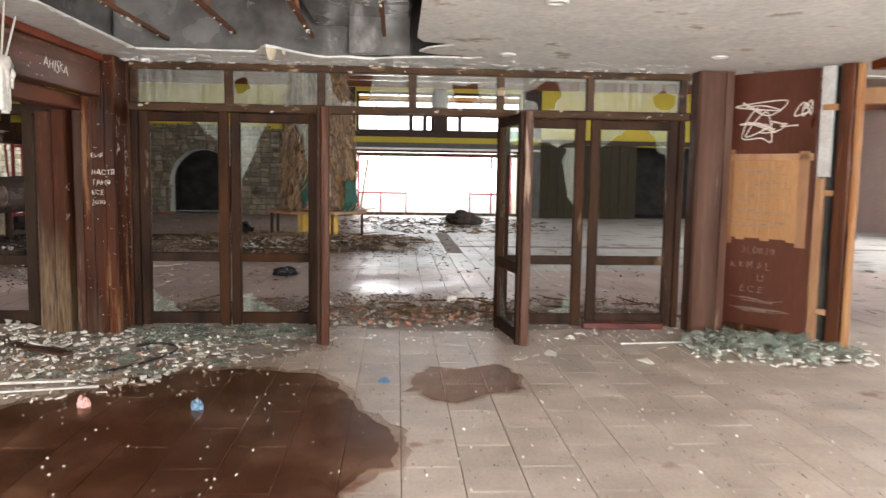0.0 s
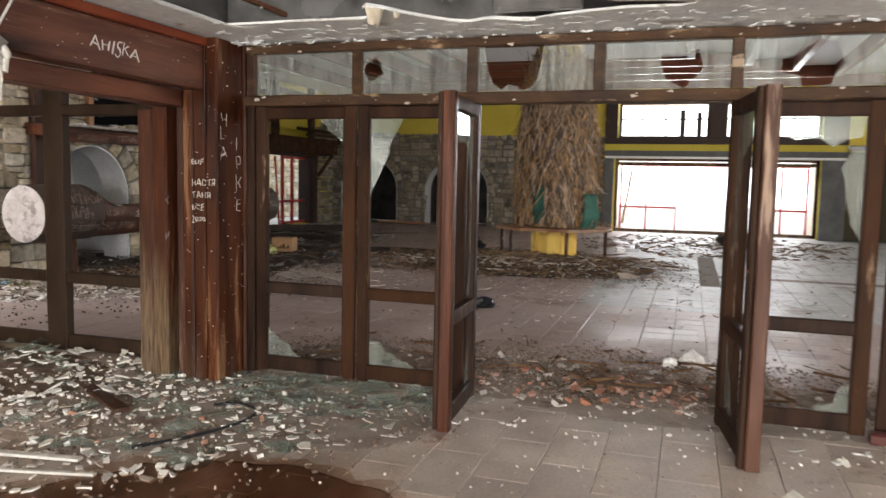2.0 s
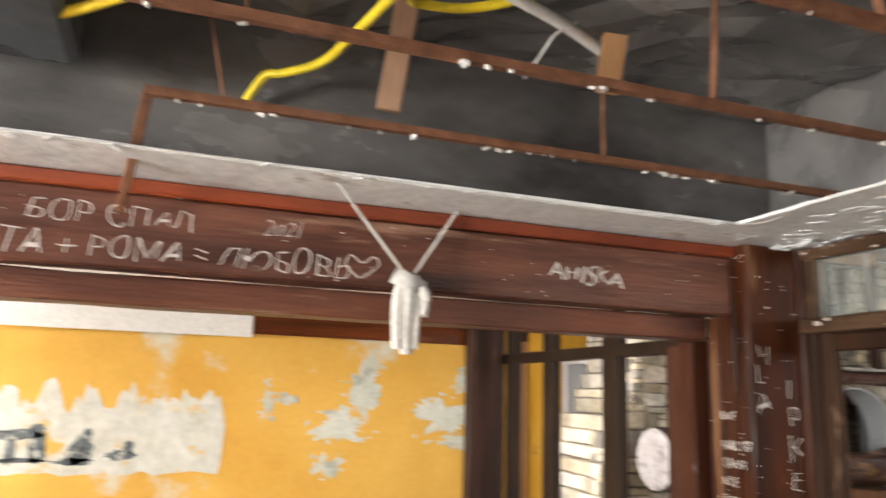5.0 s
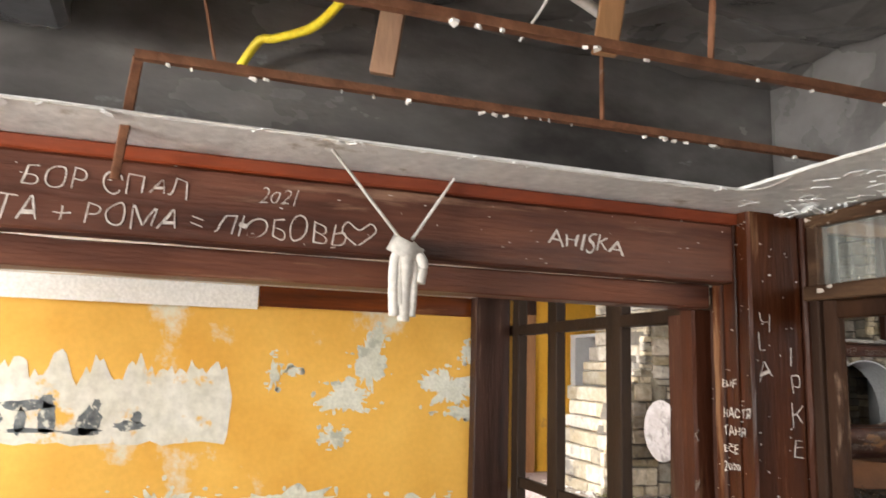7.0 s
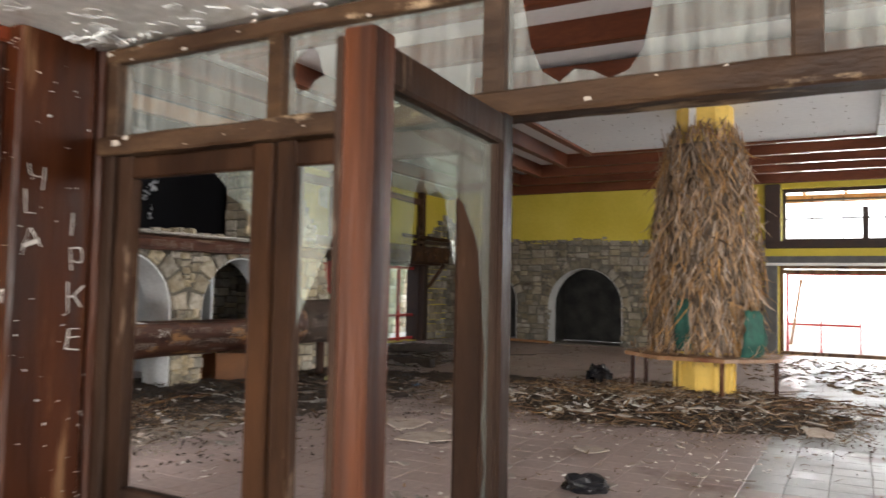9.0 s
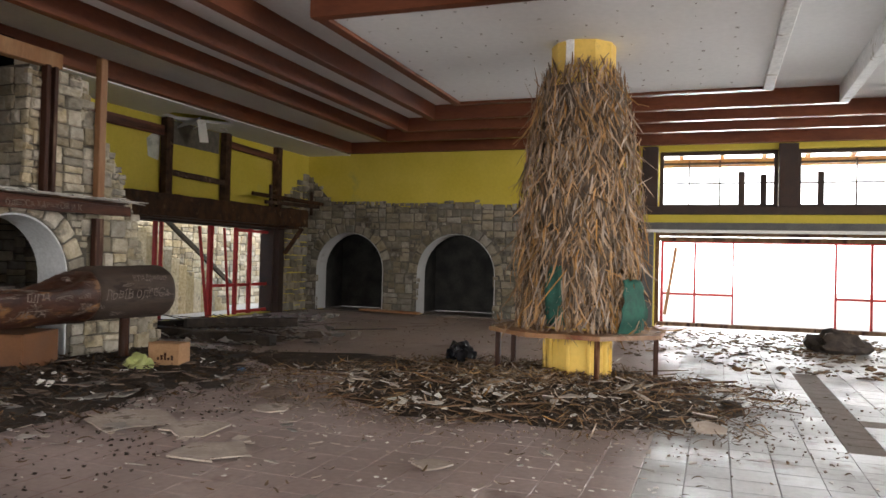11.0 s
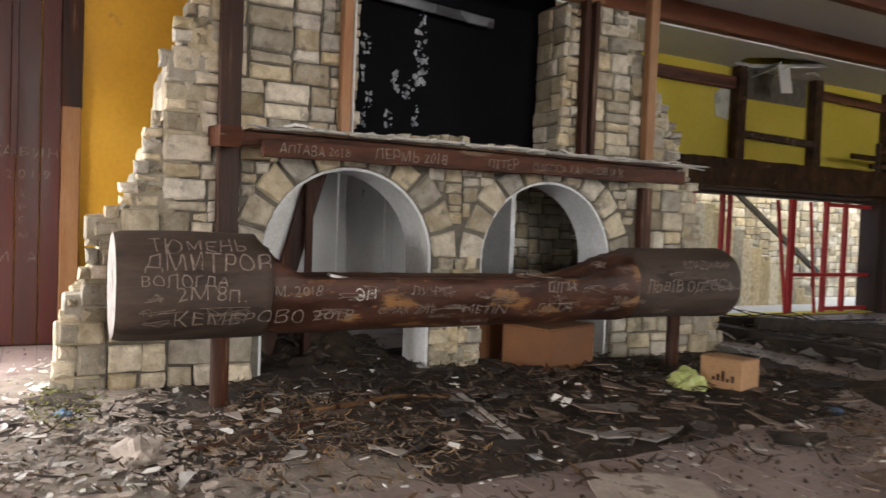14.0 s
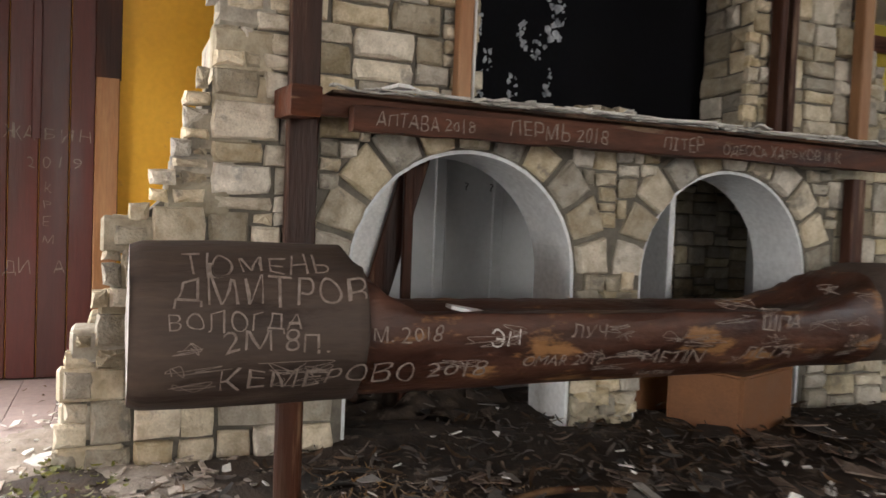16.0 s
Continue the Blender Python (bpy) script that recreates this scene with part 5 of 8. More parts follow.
solo("leaning_board", box(Geo(), -0.012, 0.012, -0.62, 0, 0, 1.86, 0.003, pose(-9.02, 10.99, 0.0, -16, 0, 0)), WHITE_P, "white laminate board leaning behind the arch", "board")
solo("leaning_plank", timber(Geo(), (-8.94, 11.06, 0.0), (-8.94, 11.60, 1.92), 0.04, 0.19, 0.003, 0.3), WOOD, "dark brown plank leaning behind the arch", "plank")
solo("leaning_plank", timber(Geo(), (-8.76, 11.47, 0.0), (-8.80, 11.47, 1.85), 0.05, 0.07, 0.003, 0.3), WOOD, "dark brown upright timber behind the arch", "plank")

# posts and shelf on the face of the stone screen
for y, z0, z1, w, m in ((10.52, 1.05, 4.2, 0.17, WOOD), (11.50, 2.16, 4.2, 0.09, WOOD_NEW), (14.08, 2.16, 3.75, 0.07, WOOD), (14.20, 2.16, 3.75, 0.06, WOOD), (14.98, 2.10, 4.05, 0.12, WOOD_NEW), (14.98, 0.62, 1.88, 0.14, WOOD)):
    solo("wall_post", timber(Geo(), (SX + 0.115, y, z0), (SX + 0.115, y, z1), 0.10, w, 0.005, 0.2, side=(1, 0, 0)), m, "worn brown timber post on the stone wall", "post", "timber posts", "structure")
solo("wall_post", timber(Geo(), (SX + 0.10, 11.58, 2.18), (SX + 0.10, 11.58, 4.1), 0.03, 0.02, 0.003, 0.2, side=(1, 0, 0)), WHITE_P, "thin pale strip beside the post", "strip", "", "structure")
mantel = thing("mantel_shelf", "long brown timber shelf with scratched writing and pale debris on top", "shelf", (-7.75, 12.8, 1.9))
front_beam = part("front_beam", timber(Geo(), (-7.64, 10.70, 1.955), (-7.64, 15.14, 1.985), 0.10, 0.135, 0.012, 0.14), MANTEL, mantel, "brown beam with scratched writing")
part("end_beam", timber(Geo(), (-8.07, 10.45, 2.05), (-7.60, 10.45, 2.02), 0.16, 0.16, 0.006, 0.15, side=(0, 1, 0)), MANTEL, mantel)
part("back_beam", timber(Geo(), (-7.80, 10.52, 2.03), (-7.80, 15.2, 2.03), 0.10, 0.11, 0.006, 0.25), MANTEL, mantel)
for y in (12.0, 13.4, 15.05):
    part("bracket", timber(Geo(), (-8.08, y, 2.0), (-7.66, y, 2.0), 0.08, 0.08, 0.004, 0.2, side=(0, 1, 0)), MANTEL, mantel)
for k in range(16):
    y = 10.6 + k * 0.285
    g = box(Geo(), -8.06, -7.66, y, y + 0.30, 2.085, 2.10 + 0.004 * (k % 3), 0.003)
    part("shelf_board", g, GALLERY, mantel)
for tx, y, sz, mt in (("АПТАВА 2018", 10.82, 0.10, CHALK_L), ("ПЕРМЬ 2018", 11.62, 0.13, CHALK_L), ("ПІТЕР", 12.72, 0.12, CHALK_L), ("ОДЕССА", 13.2, 0.10, CHALK_L), ("ХАРЬКОВ И К", 13.62, 0.11, CHALK_L)):
    writing(tx, AT((-7.585, y, 1.925 + 0.006 * (y - 10.8))) @ FACE_X, sz * 0.92, mt, front_beam, -0.014)
g = Geo()
for k in range(260):
    y = r4.uniform(10.6, 15.1)
    if r4.random() < 0.5:
        flake(g, (r4.uniform(-8.0, -7.62), y, 2.11 + r4.uniform(0, 0.03)), r4.uniform(0.04, 0.14), 0.012, r4, 5, 0.3)
    else:
        a = r4.uniform(-0.25, 0.25)
        l = r4.uniform(0.15, 0.7)
        timber(g, (r4.uniform(-7.9, -7.62), y, 2.115 + r4.uniform(0, 0.03)), (r4.uniform(-7.9, -7.60), y + l, 2.115 + r4.uniform(0, 0.03)), 0.018, 0.01, 0.004, 0.15, b=0.003)
solo("shelf_debris", g, PAPER, "pale plaster flakes and splinters lying on the shelf", "debris", kind="stuff")
solo("plate_shard", flake(Geo(), (-7.8, 10.98, 2.13), 0.42, 0.02, random.Random(3), 8, 0.1), WHITE_P, "white broken board scrap on the shelf", "board scrap")
solo("screen_top_beam", timber(Geo(), (-8.05, 10.4, 3.82), (-8.05, 14.3, 3.84), 0.14, 0.20, 0.006, 0.3), WOOD_NEW, "worn tan timber beam above the stone opening", "beam", "", "structure")

# the log trough
LOG_PTS = [(9.617, 1.5), (10.521, 1.5), (10.596, 1.236), (10.708, 1.087), (10.894, 0.989), (13.457, 0.975), (13.737, 1.05), (14.109, 1.217), (14.482, 1.5), (15.554, 1.5)]
LOG_X = -7.33
trough = thing("log_trough", "huge dark hollowed log trough covered in scratched writing", "log trough", (-7.62, 12.7, 0.5))


def log_section(y0, y1, step, r0=0.355):
    vs, fs, n = [], [], 36
    ys = list(np.arange(y0, y1, step)) + [y1]
    for i, y in enumerate(ys):
        rr = r0 * (1 + 0.02 * math.sin(y * 1.3)) - (0.015 if i in (0, len(ys) - 1) else 0)
        zc = lerp_line(LOG_PTS, y)
        for k in range(n):
            a = 2 * math.pi * k / n
            q = rr * (1 + 0.05 * noise.noise(Vector((math.cos(a) * 1.5, y * 1.6, math.sin(a) * 1.5))))
            x, z = LOG_X + q * math.cos(a), 0.915 + q * 1.02 * math.sin(a)
            if z > zc:
                z = zc - 0.07 * max(0, 1 - ((x - LOG_X) / 0.22) ** 2) * (zc < 1.13) + 0.008 * noise.noise(Vector((x * 9, y * 9, 0)))
            vs.append((x, y, z))
    for i in range(len(ys) - 1):
        for k in range(n):
            a, b = i * n + k, i * n + (k + 1) % n
            fs.append((a, b, b + n, a + n))
    return Geo().add(vs, fs)


g = log_section(9.62, 10.63, 0.05, 0.365)
part("log_end", g, LOGG, trough, "grey weathered full-round end", smooth=True)
part("log_body", log_section(10.63, 14.05, 0.05, 0.35), LOGB, trough, "dark bark with peeled tan streaks", smooth=True)
part("log_end", log_section(14.05, 15.38, 0.05, 0.335), LOGG, trough, "grey weathered full-round end", smooth=True)
for y, s in ((9.622, 0.357), (15.375, 0.325)):
    g = Geo()
    vs = [(LOG_X, y - 0.012 * (1 if y < 12 else -1), 0.915)] + [(LOG_X + s * math.cos(2 * math.pi * k / 36), y, 0.915 + s * 1.02 * math.sin(2 * math.pi * k / 36)) for k in range(36)]
    g.add(vs, [(0, 1 + k, 1 + (k + 1) % 36) for k in range(36)])
    part("sawn_end", g, SAWN, trough, "pale sawn end")
for x, y in ((-7.27, 10.34), (-7.42, 14.90)):
    g = tube(Geo(), [(x, y, 0), (x, y, 0.35), (x, y, 0.66)], 0.066, 18)
    part("leg", g, WOOD, trough, "round brown steel leg", smooth=False)


def on_log(y, dz, out=0.004):
    """A place for letters on the front of the log at height dz above its axis."""
    a = math.asin(max(-0.98, min(0.98, dz / 0.37)))
    return AT((LOG_X + 0.374 * math.cos(a) + out, y, 0.915 + dz)) @ FACE_X @ pose(0, 0, 0, -math.degrees(a) * 0.9)


for tx, y, dz, sz, mt in (("ТЮМЕНЬ", 9.813, 0.25, 0.144, CHALK_L), ("ДМИТРОВ", 9.776, 0.13, 0.163, CHALK_L), ("ВОЛОГДА", 9.757, 0.02, 0.115, CHALK_L), ("2М 8п.", 9.99, -0.08, 0.154, CHALK_L), ("КЕМЕРОВО 2018", 9.97, -0.245, 0.165, CHALK_L),
                          ("М. 2018", 10.633, -0.05, 0.106, CHALK_L), ("ЭН", 11.229, -0.085, 0.125, CHALK), ("OMAR 2018", 11.434, -0.20, 0.096, CHALK_L), ("METIN", 12.161, -0.22, 0.154, CHALK_L), ("HAKAN", 12.199, -0.30, 0.077, CHALK_L), ("ЛЕТА", 12.87, -0.22, 0.154, CHALK_L),
                          ("ШПА", 12.963, -0.04, 0.134, CHALK_L), ("ЛУЧ", 11.686, -0.06, 0.115, CHALK_L), ("2018", 13.69, -0.15, 0.096, CHALK_L), ("ВЛАДИМИР", 14.575, 0.16, 0.106, CHALK_L), ("ЛЬВІВ ОДЕССА", 14.081, -0.05, 0.144, CHALK_L)):
    writing(tx, on_log(y, dz), sz, mt, trough, -0.014)
g = Geo()
for y, dz in [(r4.uniform(9.7, 15.0), r4.uniform(-0.27, 0.22)) for _ in range(16)] + [(r4.uniform(10.7, 13.9), r4.uniform(-0.25, -0.02)) for _ in range(14)] + [(9.72, -0.08), (9.75, -0.18), (9.74, -0.25), (11.1, -0.08), (11.9, -0.05), (12.6, 0.0), (14.0, -0.18), (15.1, -0.05)]:
    scribble(g, on_log(y, dz, 0.006), r4.uniform(0.12, 0.34), 0.07, r4, 10, 0.0035)
part("scratched_writing", g, CHALK_L, trough, kind="stuff")
solo("plaster_scrap", flake(Geo(), (-7.25, 11.25, 0.965), 0.36, 0.018, random.Random(8), 6, 0.2), WHITE_P, "white plasterboard scrap lying on the log", "board scrap")

# boxes by the arches
cbx = thing("chipboard_box", "orange-brown chipboard box under the log", "box", (-7.92, 13.72, 0))
PB = pose(-7.92, 13.72, 0.0, 0, 0, 20)
for nm, q in (("side_panel", (0.262, 0.28, -0.40, 0.40, 0, 0.44)), ("side_panel", (-0.28, -0.262, -0.40, 0.40, 0, 0.44)), ("end_panel", (-0.260, 0.260, -0.40, -0.382, 0, 0.44)), ("end_panel", (-0.260, 0.260, 0.382, 0.40, 0, 0.44)), ("top_panel", (-0.28, 0.28, -0.40, 0.40, 0.442, 0.46))):
    part(nm, box(Geo(), *q, 0.003, PB), ORBOX, cbx)
solo("chipboard_offcut", box(Geo(), -0.02, 0.02, -0.35, 0.35, 0, 0.42, 0.004, pose(-8.35, 13.4, 0.0, 0, -8, 5)), ORBOX, "orange-brown chipboard panel by the arch", "board")
cb = thing("cardboard_box", "brown cardboard box standing in the litter", "box", (-6.45, 14.62, 0.02))
cbody = part("body", box(Geo(), -0.2, 0.2, -0.15, 0.15, 0, 0.30, 0.008, pose(-6.45, 14.62, 0.03, 0, 0, 12)), CARD, cb)
part("flap", box(Geo(), -0.2, 0.2, -0.145, 0.02, 0.302, 0.306, 0.001, pose(-6.45, 14.62, 0.03, 0, 0, 12)), CARD, cbody)
g = Geo()
for k in range(5):
    box(g, -0.08 + 0.045 * k, -0.05 + 0.045 * k, -0.153, -0.1505, 0.10, 0.10 + 0.03 * (1 + k % 3), 0.0008, pose(-6.45, 14.62, 0.03, 0, 0, 12))
part("print_bars", g, WOOD, cbody, "brown print on the side")

# ---- the west door and its frame ----
door_3 = thing("door_3", "dark red boarded door with scratched writing", "door", (WEST_X, 8.6, 0), kind="structure")
ys = [7.3, 7.55, 7.81, 8.06, 8.30, 8.53, 8.75, 8.97, 9.19, 9.38]
for a, b in zip(ys, ys[1:]):
    part("board", box(Geo(), WEST_X + 0.02, WEST_X + 0.055, a + 0.004, b - 0.004, 0, 4.18, 0.006), REDWOOD, door_3)
part("cover_strip", timber(Geo(), (WEST_X + 0.07, 8.95, 1.95), (WEST_X + 0.07, 8.95, 4.18), 0.03, 0.07, 0.003, 0.3, side=(1, 0, 0)), REDWOOD, door_3)
part("frame_post", timber(Geo(), (WEST_X + 0.06, 9.47, 0), (WEST_X + 0.06, 9.47, 2.48), 0.11, 0.18, 0.006, 0.25, side=(1, 0, 0)), WOOD_NEW, door_3, "raw tan frame post")
part("frame_post", timber(Geo(), (WEST_X + 0.06, 9.47, 2.48), (WEST_X + 0.06, 9.47, 4.18), 0.11, 0.20, 0.006, 0.25, side=(1, 0, 0)), WOOD, door_3)
for k, (ch, y) in enumerate(zip("ЖАБИН", (8.76, 8.90, 9.04, 9.17, 9.30))):
    writing(ch, AT((WEST_X + 0.058, y - 0.05, 1.93)) @ FACE_X, 0.155, CHALK_D, door_3, -0.02)
for k, (ch, y) in enumerate(zip("2019", (8.93, 9.03, 9.14, 9.26))):
    writing(ch, AT((WEST_X + 0.058, y - 0.05, 1.71)) @ FACE_X, 0.15, CHALK_D, door_3, -0.02)
for k, ch in enumerate("КРЕМ"):
    writing(ch, AT((WEST_X + 0.058, 9.0, 1.52 - 0.14 * k)) @ FACE_X, 0.11, CHALK_D, door_3, -0.02)
for ch, y in (("Д", 8.74), ("И", 8.86), ("А", 9.12)):
    writing(ch, AT((WEST_X + 0.058, y - 0.03, 0.86)) @ FACE_X, 0.14, CHALK_D, door_3, -0.02)

# ---- north wall: stone facing, timber, windows ----
def north_ok(x, z):
    top = 2.86 + 0.22 * noise.noise(Vector((x * 0.9, 0, 4))) + (0.9 * max(0, 1 - (x + 10.7) / 0.9) if x < -9.6 else 0)
    for a, b, t in ARCHES_FAR:
        rad, c = (b - a) / 2, (a + b) / 2
        if z <= t - rad:
            if a < x < b:
                return False
        elif math.hypot(x - c, z - t + rad) < rad + 0.24:
            return False
        top = max(top, 2.86 + 0.1 * math.cos(min(1.5, abs(x - c))))
    return z < top and (x < -1.75 or x > 4.3)


g = Geo()
r5 = random.Random(77)
for s in cut_stones(r5, WEST_X, -1.75, 0, 3.8, north_ok, (0.46, 0.27), 0.10) :
    stone_geo(g, "y", FAR_Y, -1, quad_of(s, r5), r5, 0.05, 0.013)
for a, b, t in ARCHES_FAR:
    for q in voussoirs(a, b, t, 0.24, 13, r5):
        stone_geo(g, "y", FAR_Y, -1, q, r5, 0.05)
def north_top(x):
    z = 0
    while z < 3.8 and (north_ok(x, z + 0.05) or z < 2.55):
        z += 0.05
    return z - 0.06


gm = Geo()
for x0, x1, hs in ((WEST_X, -1.76, ARCHES_FAR),):
    xs = np.arange(x0, x1, 0.15)
    slab(gm, "y", FAR_Y - 0.012, FAR_Y - 0.003, [(x0, 0), (x1, 0)] + [(float(x), north_top(float(x))) for x in xs[::-1]], [arch(a, b, 0.02, t) for a, b, t in hs])
part("mortar_bed", gm, MORTAR, wall_north, "grey mortar behind the stones")
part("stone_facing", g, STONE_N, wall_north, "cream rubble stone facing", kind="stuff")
g = Geo()
for s in cut_stones(r5, 23.85, FAR_Y, 0, 3.7, lambda u, v: v < 2.9 + 0.9 * (u - 23.9) / 1.3, (0.46, 0.27), 0.10):
    stone_geo(g, "x", WEST_X, 1, quad_of(s, r5), r5, 0.05)
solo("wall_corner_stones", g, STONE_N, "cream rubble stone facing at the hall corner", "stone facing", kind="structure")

DARKW = surf("dark_window_timber", (0.030, 0.018, 0.014), (0.055, 0.034, 0.026), 5, 0.7, 0.2)
def window_bars(name, x0, x1, z0, z1, xs, zs, mat, w, label):
    win = thing(name, label, "window", ((x0 + x1) / 2, FAR_Y + 0.2, z0), kind="structure")
    y = FAR_Y + 0.22
    for x in (x0 + w / 2, x1 - w / 2):
        part("frame", timber(Geo(), (x, y, z0), (x, y, z1), w, 0.08, 0.003, 0.4, side=(1, 0, 0)), mat, win)
    for z in (z0 + w / 2, z1 - w / 2):
        part("frame", timber(Geo(), (x0 + w, y, z), (x1 - w, y, z), 0.08, w, 0.003, 0.4, side=(0, 1, 0)), mat, win)
    for x, a, b, ww in xs:
        part("bar", timber(Geo(), (x, y + 0.005, a), (x, y + 0.005, b), ww, 0.06, 0.003, 0.4, side=(1, 0, 0)), mat, win)
    for z, a, b, ww in zs:
        part("bar", timber(Geo(), (a, y + 0.009, z), (b, y + 0.009, z), 0.05, ww, 0.003, 0.4, side=(0, 1, 0)), mat, win)
    return win


window_bars("window_1", -1.38, 1.18, 2.78, 4.1, [(-0.72, 2.85, 3.88, 0.035), (-0.05, 2.85, 3.88, 0.035), (0.42, 2.85, 3.62, 0.14), (0.88, 2.85, 3.55, 0.13)], [(3.36, -1.3, 1.1, 0.035), (3.82, -1.3, 1.1, 0.05)], DARKW, 0.09, "dark timber upper window with broken bars")
window_bars("window_2", 1.56, 4.1, 2.78, 4.1, [(2.05, 2.85, 3.6, 0.13), (2.75, 2.85, 3.88, 0.035), (3.4, 2.85, 3.88, 0.035)], [(3.36, 1.65, 4.0, 0.035), (3.82, 1.65, 4.0, 0.05)], DARKW, 0.09, "dark timber upper window with broken bars")
window_bars("window_3", -1.45, 4.1, 0.03, 2.22, [], [(2.06, -1.36, 4.0, 0.10)], WOOD_PALE, 0.09, "wide pale-framed glass front open to daylight")
eave = thing("eave", "tan timber eave and rafters outside the upper windows", "eave", (1.3, 26.6, 3.9), kind="structure")
part("eave_beam", timber(Geo(), (-2.2, 26.7, 3.99), (5.0, 26.7, 3.99), 0.12, 0.2, 0.004, 0.6), WOOD_NEW, eave)
part("soffit", box(Geo(), -2.2, 5.0, 25.62, 27.3, 4.36, 4.40, 0.005), WOOD_NEW, eave)
for k in range(8):
    part("rafter", timber(Geo(), (-1.9 + 0.95 * k, 25.62, 4.30), (-1.9 + 0.95 * k, 27.2, 4.02), 0.09, 0.12, 0.004, 0.6, side=(1, 0, 0)), WOOD_NEW, eave)
CREAMW = surf("cream_porch_paint", (0.55, 0.48, 0.36), (0.66, 0.60, 0.48), 2, 0.85, 0.1, c3=(0.36, 0.28, 0.2), stain=0.6)
win4 = thing("window_4", "thin red steel glazing bars, the glass gone", "window", (1.3, FAR_Y + 0.5, 0), kind="structure")
for x, w in ((-1.42, 0.07), (-0.62, 0.05), (0.28, 0.04), (2.55, 0.05), (3.30, 0.06), (4.0, 0.07)):
    part("bar", box(Geo(), x, x + w, 26.90, 26.96, 0.0, 2.02, 0.003), REDM, win4)
for a, b in ((-1.35, 0.28), (2.60, 4.0)):
    part("bar", box(Geo(), a, b, 26.91, 26.95, 0.70, 0.76, 0.003), REDM, win4)
part("bar", box(Geo(), -1.42, 4.07, 26.905, 26.955, 2.02, 2.09, 0.003), REDM, win4)
part("brace", timber(Geo(), (-1.30, 26.8, 0.2), (-1.05, 26.8, 1.9), 0.08, 0.04, 0.003, 0.3), WOOD_NEW, win4, "leaning yellow board")
for nm, geo, m, lab in (("wall_porch_west", box(Geo(), -1.62, -1.46, FAR_Y + 0.4, 27.0, 0, 2.3), CREAMW, "cream wall of the glazed porch"),
                        ("wall_porch_east", box(Geo(), 4.11, 4.27, FAR_Y + 0.4, 27.0, 0, 2.3), CREAMW, "cream wall of the glazed porch"),
                        ("ceiling_porch", box(Geo(), -1.62, 4.27, FAR_Y + 0.41, 27.0, 2.305, 2.40), CREAMW, "pale ceiling of the glazed porch")):
    structure(nm, geo, m, lab, "porch")
GREYB = surf("grey_concrete_band", (0.085, 0.085, 0.085), (0.14, 0.14, 0.135), 3, 0.85, 0.2)
for nm, geo, m, lab in (("trim_sill_band", box(Geo(), -1.75, 4.74, FAR_Y - 0.16, FAR_Y - 0.01, 2.27, 2.43, 0.01), GREYB, "grey concrete band above the glass front"),
                        ("trim_white_lip", box(Geo(), -1.72, 4.70, FAR_Y - 0.20, FAR_Y - 0.01, 2.20, 2.265, 0.008), WHITE_P, "white lip above the glass front"),
                        ("trim_dark_rail", box(Geo(), -1.75, 4.74, FAR_Y - 0.14, FAR_Y - 0.01, 2.62, 2.80, 0.01), DARKW, "dark timber rail under the upper windows"),
                        ("trim_post_west", box(Geo(), -1.76, -1.40, FAR_Y - 0.12, FAR_Y - 0.01, 2.80, 4.2, 0.01), DARKW, "dark timber post beside the upper window"),
                        ("trim_post_middle", box(Geo(), 1.17, 1.57, FAR_Y - 0.12, FAR_Y - 0.01, 2.80, 4.2, 0.01), DARKW, "dark timber post between the upper windows"),
                        ("trim_post_east", box(Geo(), 4.1, 4.74, FAR_Y - 0.12, FAR_Y - 0.01, 2.80, 4.2, 0.01), DARKW, "dark timber post beside the upper window"),
                        ("trim_pillar_west", box(Geo(), -1.76, -1.47, FAR_Y - 0.14, FAR_Y - 0.01, 0, 2.2, 0.01), GREYB, "dark grey pillar beside the glass front"),
                        ("trim_pillar_east", box(Geo(), 4.12, 4.74, FAR_Y - 0.14, FAR_Y - 0.01, 0, 2.2, 0.01), GREYB, "dark grey pillar beside the glass front")):
    structure(nm, geo, m, lab, "trim")

# Boards stand in for the dim wall: its shade is put into their colour.
OLIVE = surf("olive_shaded_boards", (0.028, 0.024, 0.012), (0.05, 0.042, 0.022), 3, 0.8, 0.2, stretch=(1, 1, 0.2), fine=20)
boards = thing("shade_boarding", "olive-brown boarding on the far wall, shade put into its dark colour", "wall boarding", (6, FAR_Y, 0), kind="structure")
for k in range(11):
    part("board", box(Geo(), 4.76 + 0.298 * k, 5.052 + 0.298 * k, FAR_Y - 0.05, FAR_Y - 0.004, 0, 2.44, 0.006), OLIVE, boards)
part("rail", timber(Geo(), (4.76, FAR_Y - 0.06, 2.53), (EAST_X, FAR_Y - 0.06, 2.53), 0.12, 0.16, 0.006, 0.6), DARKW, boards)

# ---- the west opening: gallery beam, posts, red steel glazing, stone court outside ----
gallery = thing("gallery_beam", "charred heavy timber beam with a broken rail above the opening", "beam", (-10.2, 20.5, 2.1), kind="structure")
part("beam", timber(Geo(), (-10.0, 16.3, 2.33), (-10.0, 23.6, 2.38), 0.5, 0.42, 0.03, 0.2), GALLERY, gallery, "charred black beam")
part("ledge", timber(Geo(), (-10.36, 16.0, 2.16), (-10.36, 23.7, 2.16), 0.62, 0.08, 0.01, 0.4), GALLERY, gallery)
for y in (19.35, 21.3, 23.45):
    part("post", timber(Geo(), (-10.58, y, 2.55), (-10.58, y, 4.18), 0.16, 0.2, 0.012, 0.25, side=(1, 0, 0)), GALLERY, gallery)
part("rail", timber(Geo(), (-10.55, 19.4, 3.08), (-10.55, 21.3, 3.05), 0.06, 0.12, 0.012, 0.25), GALLERY, gallery)
